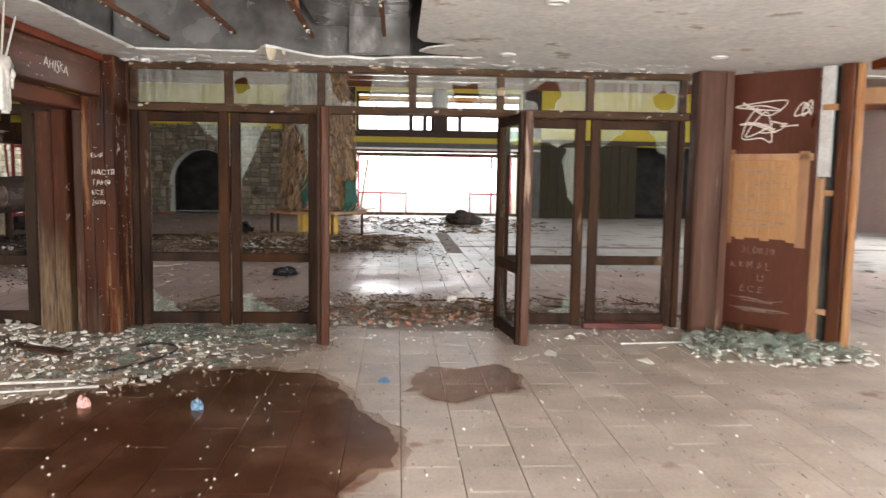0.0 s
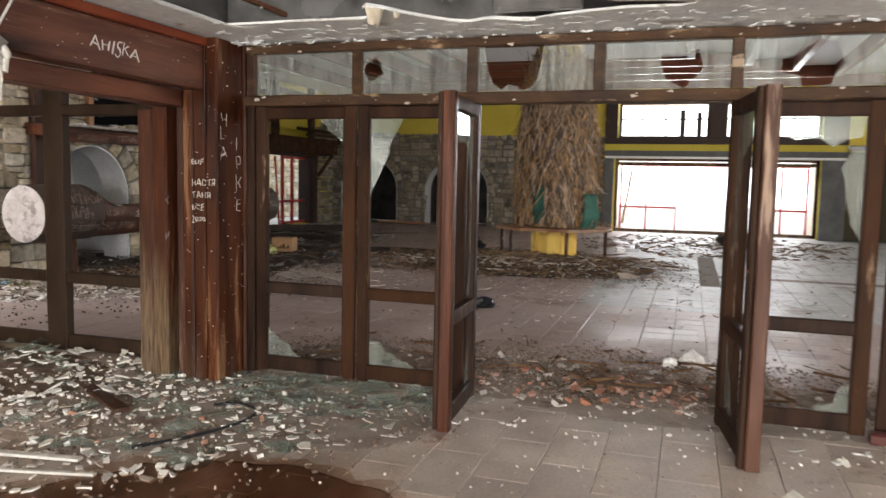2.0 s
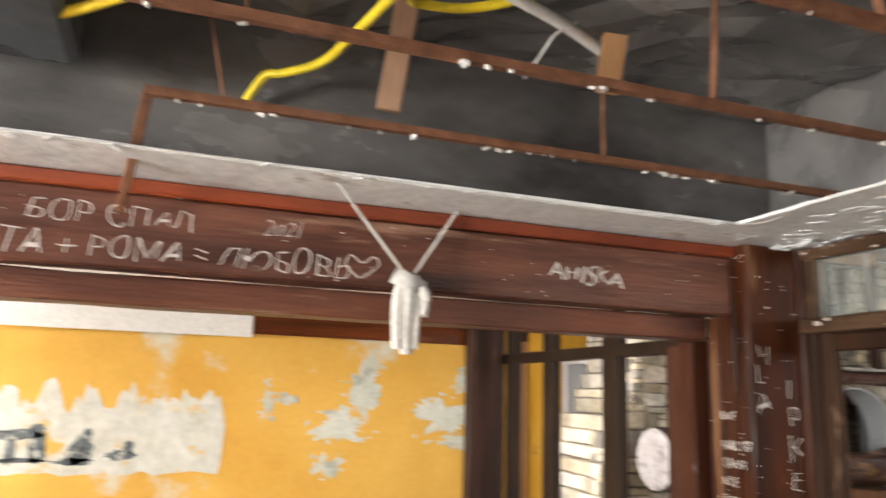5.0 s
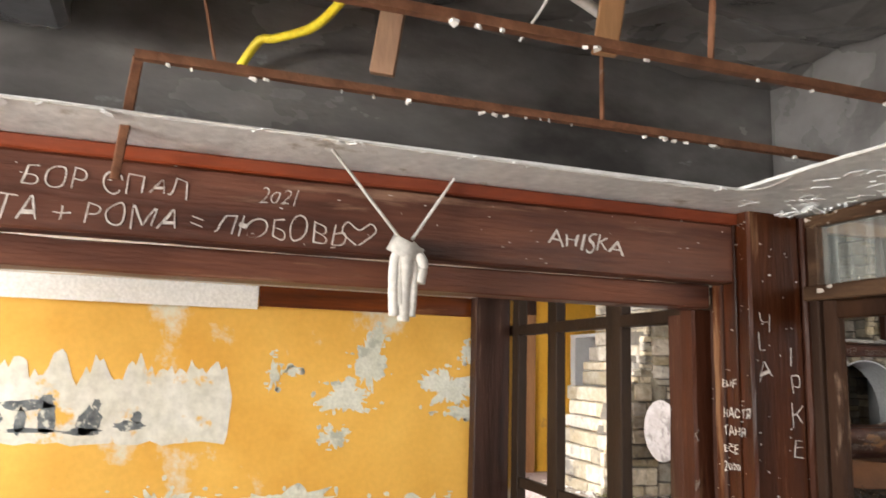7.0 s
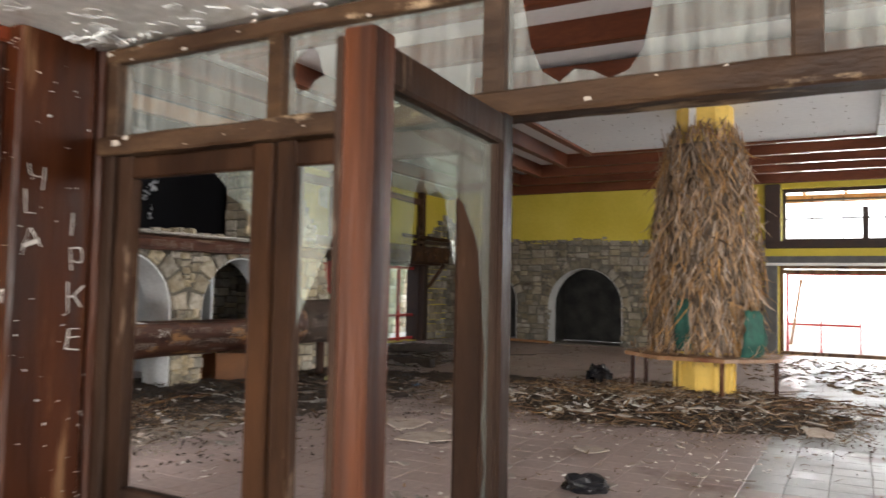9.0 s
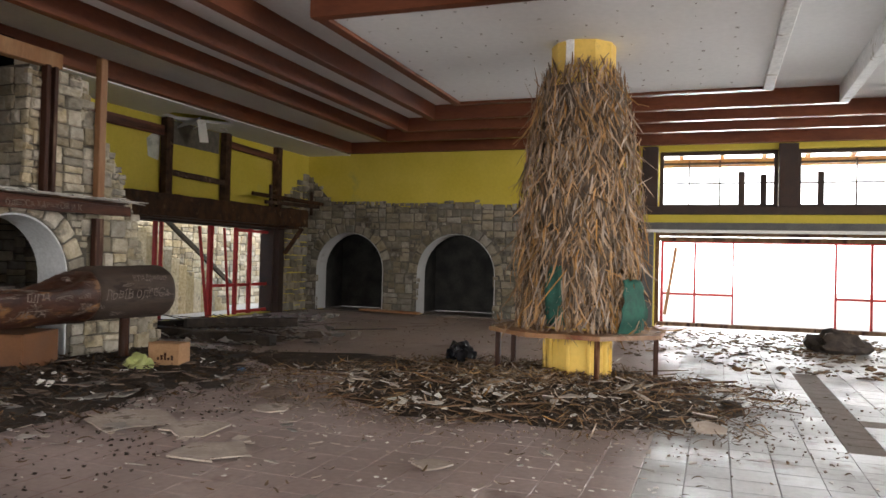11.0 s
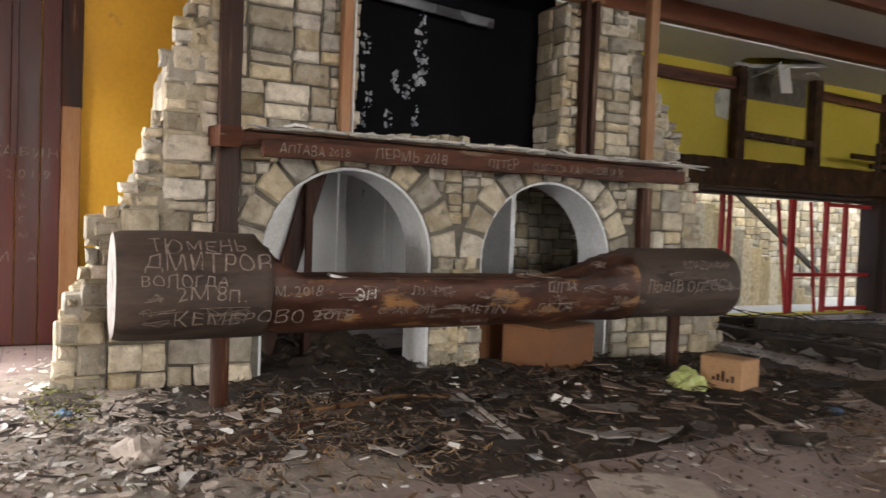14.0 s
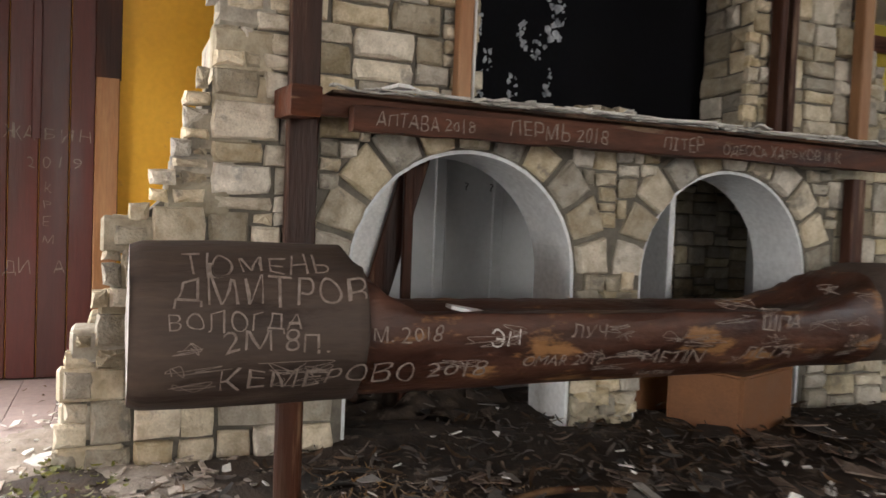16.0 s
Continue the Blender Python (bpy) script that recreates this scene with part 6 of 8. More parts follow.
part("rail", timber(Geo(), (-10.05, 21.6, 2.85), (-9.9, 24.6, 2.82), 0.06, 0.09, 0.015, 0.25), GALLERY, gallery)
part("rail", timber(Geo(), (-9.9, 21.9, 2.68), (-9.8, 24.2, 2.72), 0.06, 0.09, 0.015, 0.25), GALLERY, gallery)
for y in (22.2, 24.1):
    part("stub", timber(Geo(), (-9.95, y, 2.5), (-9.95, y, 3.1), 0.07, 0.07, 0.01, 0.2, side=(1, 0, 0)), GALLERY, gallery)
part("head_board", timber(Geo(), (-10.60, 17.2, 3.90), (-10.60, 19.3, 3.90), 0.08, 0.20, 0.006, 0.4), WOOD_H, gallery)
part("head_board", timber(Geo(), (-10.60, 21.4, 3.95), (-10.60, 23.4, 3.90), 0.08, 0.16, 0.006, 0.4), WOOD_H, gallery)
part("brace", timber(Geo(), (-10.5, 23.75, 1.5), (-10.0, 23.75, 2.15), 0.09, 0.09, 0.006, 0.2, side=(0, 1, 0)), GALLERY, gallery)
part("opening_lining", box(Geo(), WEST_X - 0.36, WEST_X + 0.02, 23.49, 23.57, 0, 2.13, 0.006), DARKW, gallery)
part("opening_lining", box(Geo(), WEST_X - 0.36, WEST_X + 0.02, 16.6, 23.48, 2.085, 2.13, 0.006), DARKW, gallery)
part("end_post", timber(Geo(), (-10.62, 23.68, 0), (-10.62, 23.68, 2.14), 0.16, 0.24, 0.008, 0.25, side=(1, 0, 0)), DARKW, gallery)
g = Geo()
for y, z, s in ((19.55, 4.10, 0.5), (19.9, 4.12, 0.35), (20.6, 4.12, 0.25)):
    flake(g, (-10.2, y, z), s, 0.015, r5, 7, 0.7)
solo("hanging_board_scraps", g, CHIP, "torn white ceiling scraps hanging over the gallery", "ceiling scraps", kind="stuff")
g = slab(Geo(), "x", WEST_X + 0.002, WEST_X + 0.006, [(18.95, 3.35), (19.25, 3.3), (19.28, 3.8), (19.1, 3.85), (18.9, 3.7)])
structure("bare_plaster_band", box(Geo(), WEST_X + 0.004, WEST_X + 0.02, 19.48, 21.18, 3.70, 4.18, 0.004), MORTAR, "bare grey render above the yellow paint", "wall patch")
solo("hanging_sheet", box(Geo(), -0.006, 0.006, -0.20, 0.20, -0.46, 0.0, 0.003, pose(-10.15, 19.85, 4.2, 8, -6, 12)), WHITE_P, "torn white board hanging through the ceiling hole", "board scrap")
structure("bare_plaster_patch", g, PEEL, "bared pale plaster patch on the yellow wall", "wall patch")
red = thing("red_glazing", "bright red steel glazing bars in the open side wall", "window frame", (WEST_X, 22.0, 0), kind="structure")
for y, w in ((18.72, 0.05), (19.41, 0.07), (19.59, 0.05), (21.21, 0.13), (22.17, 0.09), (22.74, 0.09), (23.7, 0.16)):
    part("bar", box(Geo(), WEST_X - 0.2, WEST_X - 0.12, y - w / 2, y + w / 2, 0.0, 2.1, 0.006), REDM, red)
for z, a, b in ((0.72, 21.28, 23.62), (2.03, 22.220000000000002, 23.62), (0.08, 22.220000000000002, 23.62)):
    part("bar", box(Geo(), WEST_X - 0.19, WEST_X - 0.13, a, b, z - 0.035, z + 0.035, 0.006), REDM, red)
for y0, y1, w in ((21.01, 20.68, 0.06), (21.82, 21.57, 0.05)):
    part("leaning_bar", timber(Geo(), (WEST_X - 0.06, y0, 0.0), (WEST_X - 0.06, y1, 2.05), 0.05, w, 0.003, 0.5, side=(1, 0, 0)), REDM, red)

court = thing("court_wall", "sunlit cream stone wall of the court outside", "stone wall", (-14.2, 21, -0.12), kind="structure")
part("core", box(Geo(), -14.5, -14.2, 14.0, 30, -0.12, 3.2), MORTAR, court)
g = Geo()
for s in cut_stones(r5, 14.0, 30.0, -0.12, 3.2, lambda u, v: True, (0.5, 0.28), 0.12):
    stone_geo(g, "x", -14.2, 1, quad_of(s, r5), r5, 0.04)
part("stone_facing", g, STONE_I, court, kind="stuff")
stairs = thing("court_stairs", "stone stair with a dark sloping handrail in the court", "stairs", (-13.4, 22.5, -0.12), kind="structure")
for k in range(12):
    part("step", box(Geo(), -14.1, -13.0, 24.6 - 0.30 * k, 24.9 - 0.30 * k + 0.02, -0.12, -0.12 + 0.18 * (k + 1), 0.012), STONE, stairs)
part("handrail", timber(Geo(), (-12.98, 25.0, 0.6), (-12.98, 21.2, 2.9), 0.08, 0.12, 0.01, 0.4), CHAR, stairs, "dark sloping handrail")


# ---- the leaf-clad column ----
CX, CY = -1.71, 16.45
column = thing("leaf_clad_column", "yellow column clad in hanging dry palm leaves", "column", (CX, CY, 0))


def octagon(g, r, z0, z1, n=10):
    vs = [(CX + r * math.cos(2 * math.pi * k / n + 0.2), CY + r * math.sin(2 * math.pi * k / n + 0.2), z) for z in (z0, z1) for k in range(n)]
    return g.add(vs, [(k, (k + 1) % n, (k + 1) % n + n, k + n) for k in range(n)] + [tuple(range(n)), tuple(range(n, 2 * n))])


part("shaft", octagon(Geo(), 0.40, 0, 4.159), BLEACH, column, "faceted yellow painted shaft")
g = Geo()
for k in range(10):
    a = 2 * math.pi * k / 10 + 0.2
    timber(g, (CX + 0.405 * math.cos(a), CY + 0.405 * math.sin(a), 0), (CX + 0.405 * math.cos(a), CY + 0.405 * math.sin(a), 0.62), 0.045, 0.045, 0.003, 0.2)
part("base_strips", g, BLEACH, column, "yellow corner strips", kind="stuff")
LEAF_R = [(0.55, 0.74), (1.0, 0.78), (1.6, 0.76), (2.4, 0.72), (3.2, 0.65), (3.6, 0.56), (3.95, 0.44)]
r6 = random.Random(9)
g, gd = Geo(), Geo()
for k in range(5600):
    z = r6.uniform(0.66, 3.93) if k > 500 else r6.uniform(0.6, 1.3)
    a = r6.uniform(0, 2 * math.pi)
    if abs(((a - 4.45 + math.pi) % (2 * math.pi)) - math.pi) < 0.16 and 0.75 < z < 1.5:
        continue
    lump = 1 + 0.10 * noise.noise(Vector((math.cos(a) * 2, math.sin(a) * 2, z * 1.1)))
    rr = lerp_line(LEAF_R, z) * lump * r6.uniform(0.80, 1.04)
    l = r6.uniform(0.14, 0.42)
    # leaves hang: their length runs down, flared out a little at the tip
    m3 = (Matrix.Rotation(a, 4, "Z") @ Matrix.Rotation(math.pi / 2 + r6.uniform(-0.42, 0.10), 4, "Y") @ Matrix.Rotation(r6.gauss(0, 0.36), 4, "Z") @ Matrix.Rotation(r6.uniform(-0.9, 0.9), 4, "X"))
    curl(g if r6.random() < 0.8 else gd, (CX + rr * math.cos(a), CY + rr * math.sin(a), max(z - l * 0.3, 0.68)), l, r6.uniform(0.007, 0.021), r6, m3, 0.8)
for k in range(420):
    z, a = r6.uniform(0.8, 3.9), r6.uniform(0, 2 * math.pi)
    rr = lerp_line(LEAF_R, z) * r6.uniform(0.95, 1.12)
    l = r6.uniform(0.3, 0.75)
    m3 = Matrix.Rotation(a, 4, "Z") @ Matrix.Rotation(math.pi / 2 + r6.uniform(-0.75, 0.0), 4, "Y") @ Matrix.Rotation(r6.gauss(0, 0.5), 4, "Z") @ Matrix.Rotation(r6.uniform(-1.2, 1.2), 4, "X")
    curl(g, (CX + rr * math.cos(a), CY + rr * math.sin(a), max(z - l * 0.3, 0.7)), l, r6.uniform(0.008, 0.02), r6, m3, 1.1)
part("leaf_cladding", g, DRYLEAF, column, "shaggy tan dry leaves", kind="stuff")
# Shade inside the cladding is put into these dark leaves and the core.
part("leaf_shadow_layer", gd, DRYLEAF_D, column, "dark leaves, shade inside the cladding put in as colour", kind="stuff")
part("mat_core", octagon(Geo(), 0.50, 0.66, 3.6, 14), DRYLEAF_D, column, "leaf mat core, dark for the shade behind the leaves")
part("bare_strip", timber(Geo(), (CX - 0.10, CY - 0.398, 3.85), (CX - 0.10, CY - 0.398, 4.155), 0.10, 0.02, 0.004, 0.2, side=(1, 0, 0)), WHITE_P, column, "bare white strip")
bench = thing("ring_bench", "low worn timber ring bench round the column", "bench", (CX, CY, 0))
n = 8
for k in range(n):
    a0, a1 = 2 * math.pi * k / n + 0.39, 2 * math.pi * (k + 1) / n + 0.39
    q = [(CX + rr * math.cos(a), CY + rr * math.sin(a)) for rr, a in ((0.46, a0), (1.12, a0), (1.12, a1), (0.46, a1))]
    part("seat_board", slab(Geo(), "z", 0.575, 0.625 + 0.002 * (k % 2), q), WOOD_NEW, bench)
    if k in (0, 2, 3, 4, 6):
        part("leg", timber(Geo(), (CX + 1.0 * math.cos(a0), CY + 1.0 * math.sin(a0), 0), (CX + 1.0 * math.cos(a0), CY + 1.0 * math.sin(a0), 0.575), 0.06, 0.06, 0.004, 0.2), WOOD, bench)
g = Geo()
for k in range(60):
    a = r6.uniform(0, 6.28)
    rr = r6.uniform(0.6, 1.15)
    curl(g, (CX + rr * math.cos(a), CY + rr * math.sin(a), 0.65), r6.uniform(0.15, 0.45), r6.uniform(0.012, 0.03), r6, None, 1.2)
solo("bench_leaves", g, DRYLEAF, "curled dry leaves fallen on the ring bench", "leaves", kind="stuff")
for a, z0, z1, w, nm in ((5.75, 0.56, 1.25, 0.24, "east"), (4.45, 0.70, 1.40, 0.14, "south")):
    g = Geo()
    vs, fs = [], []
    for i in range(9):
        for j in range(7):
            t, s = i / 8, (j / 6 - 0.5)
            rr = (0.80 if a > 5 else 0.62) + 0.08 * math.sin(t * 3) + 0.04 * noise.noise(Vector((i * 0.9, j * 0.8, a)))
            aa = a + s * w * 2.6 * (1 - 0.35 * t)
            vs.append((CX + rr * math.cos(aa), CY + rr * math.sin(aa), z0 + (z1 - z0) * t + 0.04 * noise.noise(Vector((j, i * 0.3, 2)))))
    for i in range(8):
        for j in range(6):
            q = i * 7 + j
            fs.append((q, q + 1, q + 8, q + 7))
    o = solo("garden_net", g.add(vs, fs), GREEN, "dark green plastic net draped on the leaf column", "net", smooth=True)
    so = o.modifiers.new("thick", "SOLIDIFY")
    so.thickness = 0.012

# ---- lobby ceiling void: rusty channels, cables, ducts, lamps ----
r7 = random.Random(21)
for i, (x, y0, y1, z) in enumerate(((-2.02, 3.84, 6.9, 2.56), (-1.36, -1.0, 6.5, 2.56), (-0.72, -1.0, 6.45, 2.54), (-0.12, -1.0, 6.42, 2.56))):
    ch = thing("ceiling_channel", "rusty steel ceiling channel with plaster dabs and hangers", "ceiling rail", (x, 4, z), "ceiling channels")
    g = Geo()
    slab(g, "y", y0, y1, [(x - 0.016, z), (x + 0.016, z), (x + 0.016, z + 0.03), (x + 0.013, z + 0.03), (x + 0.013, z + 0.003), (x - 0.013, z + 0.003), (x - 0.013, z + 0.03), (x - 0.016, z + 0.03)])
    part("rail", g, RUST, ch)
    g = Geo()
    for k in range(26):
        flake(g, (x + r7.uniform(-0.012, 0.012), r7.uniform(y0, y1), z - 0.012), r7.uniform(0.01, 0.035), 0.010, r7, 5, 0.4)
    part("plaster_residue", g, CHIP, ch, kind="stuff")
    for y in (4.1, 5.6, 2.0, 0.2):
        if y > y0:
            lean = r7.uniform(-0.15, 0.15)
            part("hanger", timber(Geo(), (x, y, z), (x + lean * 0.5, y + lean, 3.22), 0.025, 0.008, 0.004, 0.15, b=0.001), RUST, ch)
solo("bent_hanger", timber(Geo(), (-2.05, 3.85, 2.58), (-2.44, 3.78, 2.25), 0.035, 0.02, 0.004, 0.1, b=0.004), RUST, "bent rusty hanger strip touching the lintel", "hanger")
for x, y, z, h in ((-1.95, 4.70, 2.92, 0.30), (-1.70, 5.44, 2.86, 0.14)):
    solo("wood_block", box(Geo(), -0.045, 0.045, -0.02, 0.02, -h, h * 0.6, 0.004, pose(x, y, z, 4, 8, 70)), WOOD_NEW, "raw wood block hung in the ceiling void", "wood block", "wood blocks")
solo("yellow_cable", tube(Geo(), curve_pts([(-2.2, 2.6, 2.80), (-2.02, 3.4, 2.75), (-1.77, 3.75, 2.76), (-1.5, 4.1, 2.84), (-1.60, 4.58, 2.88), (-1.77, 4.70, 2.95), (-1.70, 4.92, 2.95), (-1.5, 5.3, 3.05)], 10), 0.018, 8), CABLE, "bright yellow cable looped in the ceiling void", "cable", smooth=True)
solo("yellow_cable", tube(Geo(), curve_pts([(-1.60, 4.56, 2.86), (-1.82, 4.51, 2.84), (-2.12, 4.44, 2.83), (-2.31, 4.32, 2.84), (-2.36, 4.26, 2.84), (-2.45, 4.2, 2.76)], 8), 0.018, 8), CABLE, "bright yellow cable end hanging from the void", "cable", smooth=True)
solo("yellow_cable", tube(Geo(), curve_pts([(-0.35, 3.6, 2.62), (-0.30, 3.75, 2.56), (-0.15, 3.8, 2.54), (0.02, 3.72, 2.58)], 8), 0.018, 8), CABLE, "bright yellow cable loop at the ceiling edge", "cable", smooth=True)
solo("white_pipe", tube(Geo(), curve_pts([(-1.55, 4.7, 3.0), (-1.62, 5.0, 2.96), (-1.70, 5.22, 2.95), (-1.80, 5.48, 2.92)], 8), 0.022, 10), WHITE_P, "white plastic pipe bent down from the slab", "pipe", smooth=True)
solo("wire", tube(Geo(), curve_pts([(-1.72, 5.3, 2.98), (-1.70, 5.2, 2.90), (-1.78, 5.2, 2.88), (-1.85, 5.15, 2.78)], 8), 0.005, 6), WHITE_P, "thin white wire curled in the void", "wire")


def crumpled(name, x0, x1, y0, y1, z, amp, mat, label, cat, tilt=0.0, sc=1.6):
    vs, fs, n, m = [], [], 22, 22
    for i in range(n + 1):
        for j in range(m + 1):
            x, y = x0 + (x1 - x0) * i / n, y0 + (y1 - y0) * j / m
            vs.append((x, y, z + tilt * (i / n) + amp * noise.noise(Vector((x * sc, y * sc, z))) + amp * 0.9 * abs(noise.noise(Vector((x * 2.6 + y, y * 1.7, z)))) + amp * 0.4 * abs(noise.noise(Vector((x * 6.5, y * 4.5 + x, z))))))
    for i in range(n):
        for j in range(m):
            q = i * (m + 1) + j
            fs.append((q, q + 1, q + m + 2, q + m + 1))
    o = solo(name, Geo().add(vs, fs), mat, label, cat)
    o.modifiers.new("thick", "SOLIDIFY").thickness = 0.01
    return o


crumpled("roof_membrane", -2.48, 0.9, 3.2, 6.9, 3.08, 0.12, FOIL, "sagging black membrane under the slab", "membrane")
crumpled("roof_membrane", -2.48, 0.9, -1.2, 3.2, 3.05, 0.10, FOIL, "sagging black membrane under the slab", "membrane")
g = Geo()
box(g, -2.3, -1.5, 2.2, 3.6, 2.72, 3.05, 0.03)
solo("air_duct", g, DUCT, "shiny foil-wrapped air duct in the void", "duct")
solo("air_duct", box(Geo(), -0.75, 0.10, 5.5, 6.9, 2.72, 3.04, 0.03), FOIL, "foil-wrapped air duct above the torn ceiling", "duct")
solo("void_baffle", box(Geo(), -0.42, 0.10, 6.42, 6.46, 2.415, 2.74, 0.01), FOIL, "dark panel edge in the ceiling void", "panel")
for x, y in ((0.87, 6.13), (2.55, 6.0), (0.87, 4.25)):
    lamp = thing("ceiling_lamp", "small round recessed downlight, unlit, in the ceiling", "lamp", (x, y, LOBBY_Z), "recessed lamps")
    pts = [(x + 0.055 * math.cos(a), y + 0.055 * math.sin(a), LOBBY_Z - 0.004) for a in np.linspace(0, 2 * math.pi, 25)]
    part("rim", tube(Geo(), pts, 0.014, 6), RED_LACQUER, lamp, "pale metal rim", smooth=True)
    vs = [(x, y, LOBBY_Z - 0.004)] + [(x + 0.048 * math.cos(2 * math.pi * k / 20), y + 0.048 * math.sin(2 * math.pi * k / 20), LOBBY_Z - 0.003) for k in range(20)]
    part("glass", Geo().add(vs, [(0, 1 + k, 1 + (k + 1) % 20) for k in range(20)]), GREYPAINT, lamp, "dull lamp glass")
# peeling scraps along the torn edge and joints
g = Geo()
for k in range(70):
    x = r7.uniform(-2.3, 2.6)
    flake(g, (x, 6.98 - r7.uniform(0.0, 0.05), LOBBY_Z - 0.012), r7.uniform(0.015, 0.05), 0.008, r7, 6, 0.2)
for k in range(150):
    flake(g, (r7.uniform(-2.35, 2.6), r7.uniform(6.48, 6.95), LOBBY_Z - 0.005), r7.uniform(0.02, 0.12), 0.003, r7, 8, 0.05)
for k in range(16):
    flake(g, (-2.33 + r7.uniform(-0.08, 0.16), 6.90 + r7.uniform(-0.08, 0.03), LOBBY_Z - 0.016), r7.uniform(0.03, 0.09), 0.006, r7, 6, 0.5)
for k in range(30):
    y = r7.uniform(3.0, 6.3)
    flake(g, (-2.13 + r7.uniform(-0.02, 0.02), y, LOBBY_Z - 0.004), r7.uniform(0.02, 0.07), 0.004, r7, 6, 0.3)
solo("peeling_scraps", g, PLASTER_B, "peeling plaster scraps along the ceiling edge", "plaster scraps", kind="stuff")

lip = [(x, y, LOBBY_Z + 0.004 * math.sin(7 * x)) for x, y in HOLE_LIP]
solo("torn_ceiling_lip", tube(Geo(), curve_pts(lip[1:12], 4), 0.008, 6), WHITE_P, "curled white paper lip along the torn ceiling edge", "ceiling scraps", kind="structure", smooth=True)
solo("torn_ceiling_lip", tube(Geo(), curve_pts([(-2.115, 3.0, LOBBY_Z), (-2.11, 4.0, LOBBY_Z + 0.004), (-2.118, 5.2, LOBBY_Z - 0.002), (-2.105, 6.33, LOBBY_Z), (-1.7, 6.345, LOBBY_Z + 0.003), (-1.18, 6.35, LOBBY_Z)], 6), 0.005, 6), PAPER, "curled white paper lip along the torn ceiling edge", "ceiling scraps", kind="structure", smooth=True)
for ax, ay, bx, by, dz in ((-1.035, 6.02, -0.955, 6.115, 0.115), (-0.93, 6.18, -0.90, 6.24, 0.05)):
    vs, fs = [], []
    for i in range(5):
        for j in range(5):
            s, t = i / 4, j / 4
            k = 1 - 0.35 * t * (1 if i in (0, 4) else 0.9)
            u = 0.5 + (s - 0.5) * k + 0.10 * t
            vs.append((ax + (bx - ax) * u + 0.015 * t * math.sin(5 * s), ay + (by - ay) * u - 0.02 * t * t, LOBBY_Z + 0.004 - dz * t * (0.9 + 0.1 * math.sin(9 * s))))
    fs = [(i * 5 + j, i * 5 + j + 1, i * 5 + j + 6, i * 5 + j + 5) for i in range(4) for j in range(4)]
    o = solo("hanging_scrap", Geo().add(vs, fs), CREAM_SCRAP, "cream board scrap hanging from the torn ceiling", "ceiling scrap", "hanging scraps", smooth=True)
    o.modifiers.new("thick", "SOLIDIFY").thickness = 0.003

# the rag tied up under the ceiling strip
rag = thing("hanging_rag", "white knotted rag hung on two strings from the ceiling", "rag", (-2.44, 4.92, 1.78))
for a, b in (((-2.24, 4.55, 2.40), (-2.44, 4.89, 2.11)), ((-2.46, 5.13, 2.40), (-2.44, 4.94, 2.11))):
    part("string", tube(Geo(), [a, b], 0.007, 6), PAPER, rag, "frayed string")
g = Geo()
for k, (dy, l, w) in enumerate(((-0.045, 0.30, 0.022), (0.0, 0.32, 0.026), (0.035, 0.30, 0.020), (0.07, 0.16, 0.024), (-0.02, 0.26, 0.022))):
    pts = curve_pts([(-2.44 + 0.01 * (k % 3 - 1), 4.915 + dy * 0.3, 2.09), (-2.44 + 0.012 * (k % 2), 4.915 + dy, 2.02), (-2.44, 4.915 + dy * 1.05, 2.09 - l * 0.6), (-2.44, 4.915 + dy * 0.9, 2.09 - l)], 5)
    tube(g, pts, w, 7)
chunk(g, (-2.44, 4.915, 2.07), 0.10, 0.13, 0.09, r7)
part("cloth", g, PAPER, rag, "limp white cloth", smooth=True)

# ---- side room ----
g = slab(Geo(), "x", -6.06, -6.035, [(-1, 0.0), (6.64, 0.0), (6.64, 2.06), (4.5, 2.04), (4.45, 2.02), (2.0, 2.0), (-1, 2.0)])
structure("ochre_wallboard", g, OCHRE, "ochre painted board lining with peeled patches", "wall lining")
structure("trim_white_board", box(Geo(), -6.06, -6.03, 0.6, 4.68, 2.035, 2.235, 0.004), WHITE_P, "white board strip above the ochre lining", "trim")
structure("trim_brown_board", box(Geo(), -6.06, -6.04, 4.69, 6.75, 2.065, 2.236, 0.004), WOOD_H, "brown board above the ochre lining", "trim")


def ragged(g, x0, x1, u, v, su, sv, seed):
    """A peeled patch with a torn edge, and the small chips round it."""
    r = random.Random(seed)
    s = r.uniform(0, 50)
    out = []
    for a in np.linspace(0, 2 * math.pi, 96, endpoint=False):
        c, d = math.cos(a), math.sin(a)
        k = 1 + 0.75 * noise.noise(Vector((c * 1.6 + s, d * 1.6, 0))) + 0.50 * noise.noise(Vector((c * 4.5 + s, d * 4.5, 3))) + 0.30 * noise.noise(Vector((c * 13 + s, d * 13, 6)))
        out.append((u + su * c * max(k, 0.2), v + sv * d * max(k, 0.2)))
    slab(g, "x", x0, x1, out)
    for _ in range(16):
        a, q = r.uniform(0, 6.283), r.uniform(0.9, 1.7)
        w, h = r.uniform(0.005, 0.03), r.uniform(0.004, 0.025)
        slab(g, "x", x0, x1 - 0.001, blot(u + su * q * math.cos(a), max(v + sv * q * math.sin(a), 0.03), w, h, r.randint(0, 9999), 12))


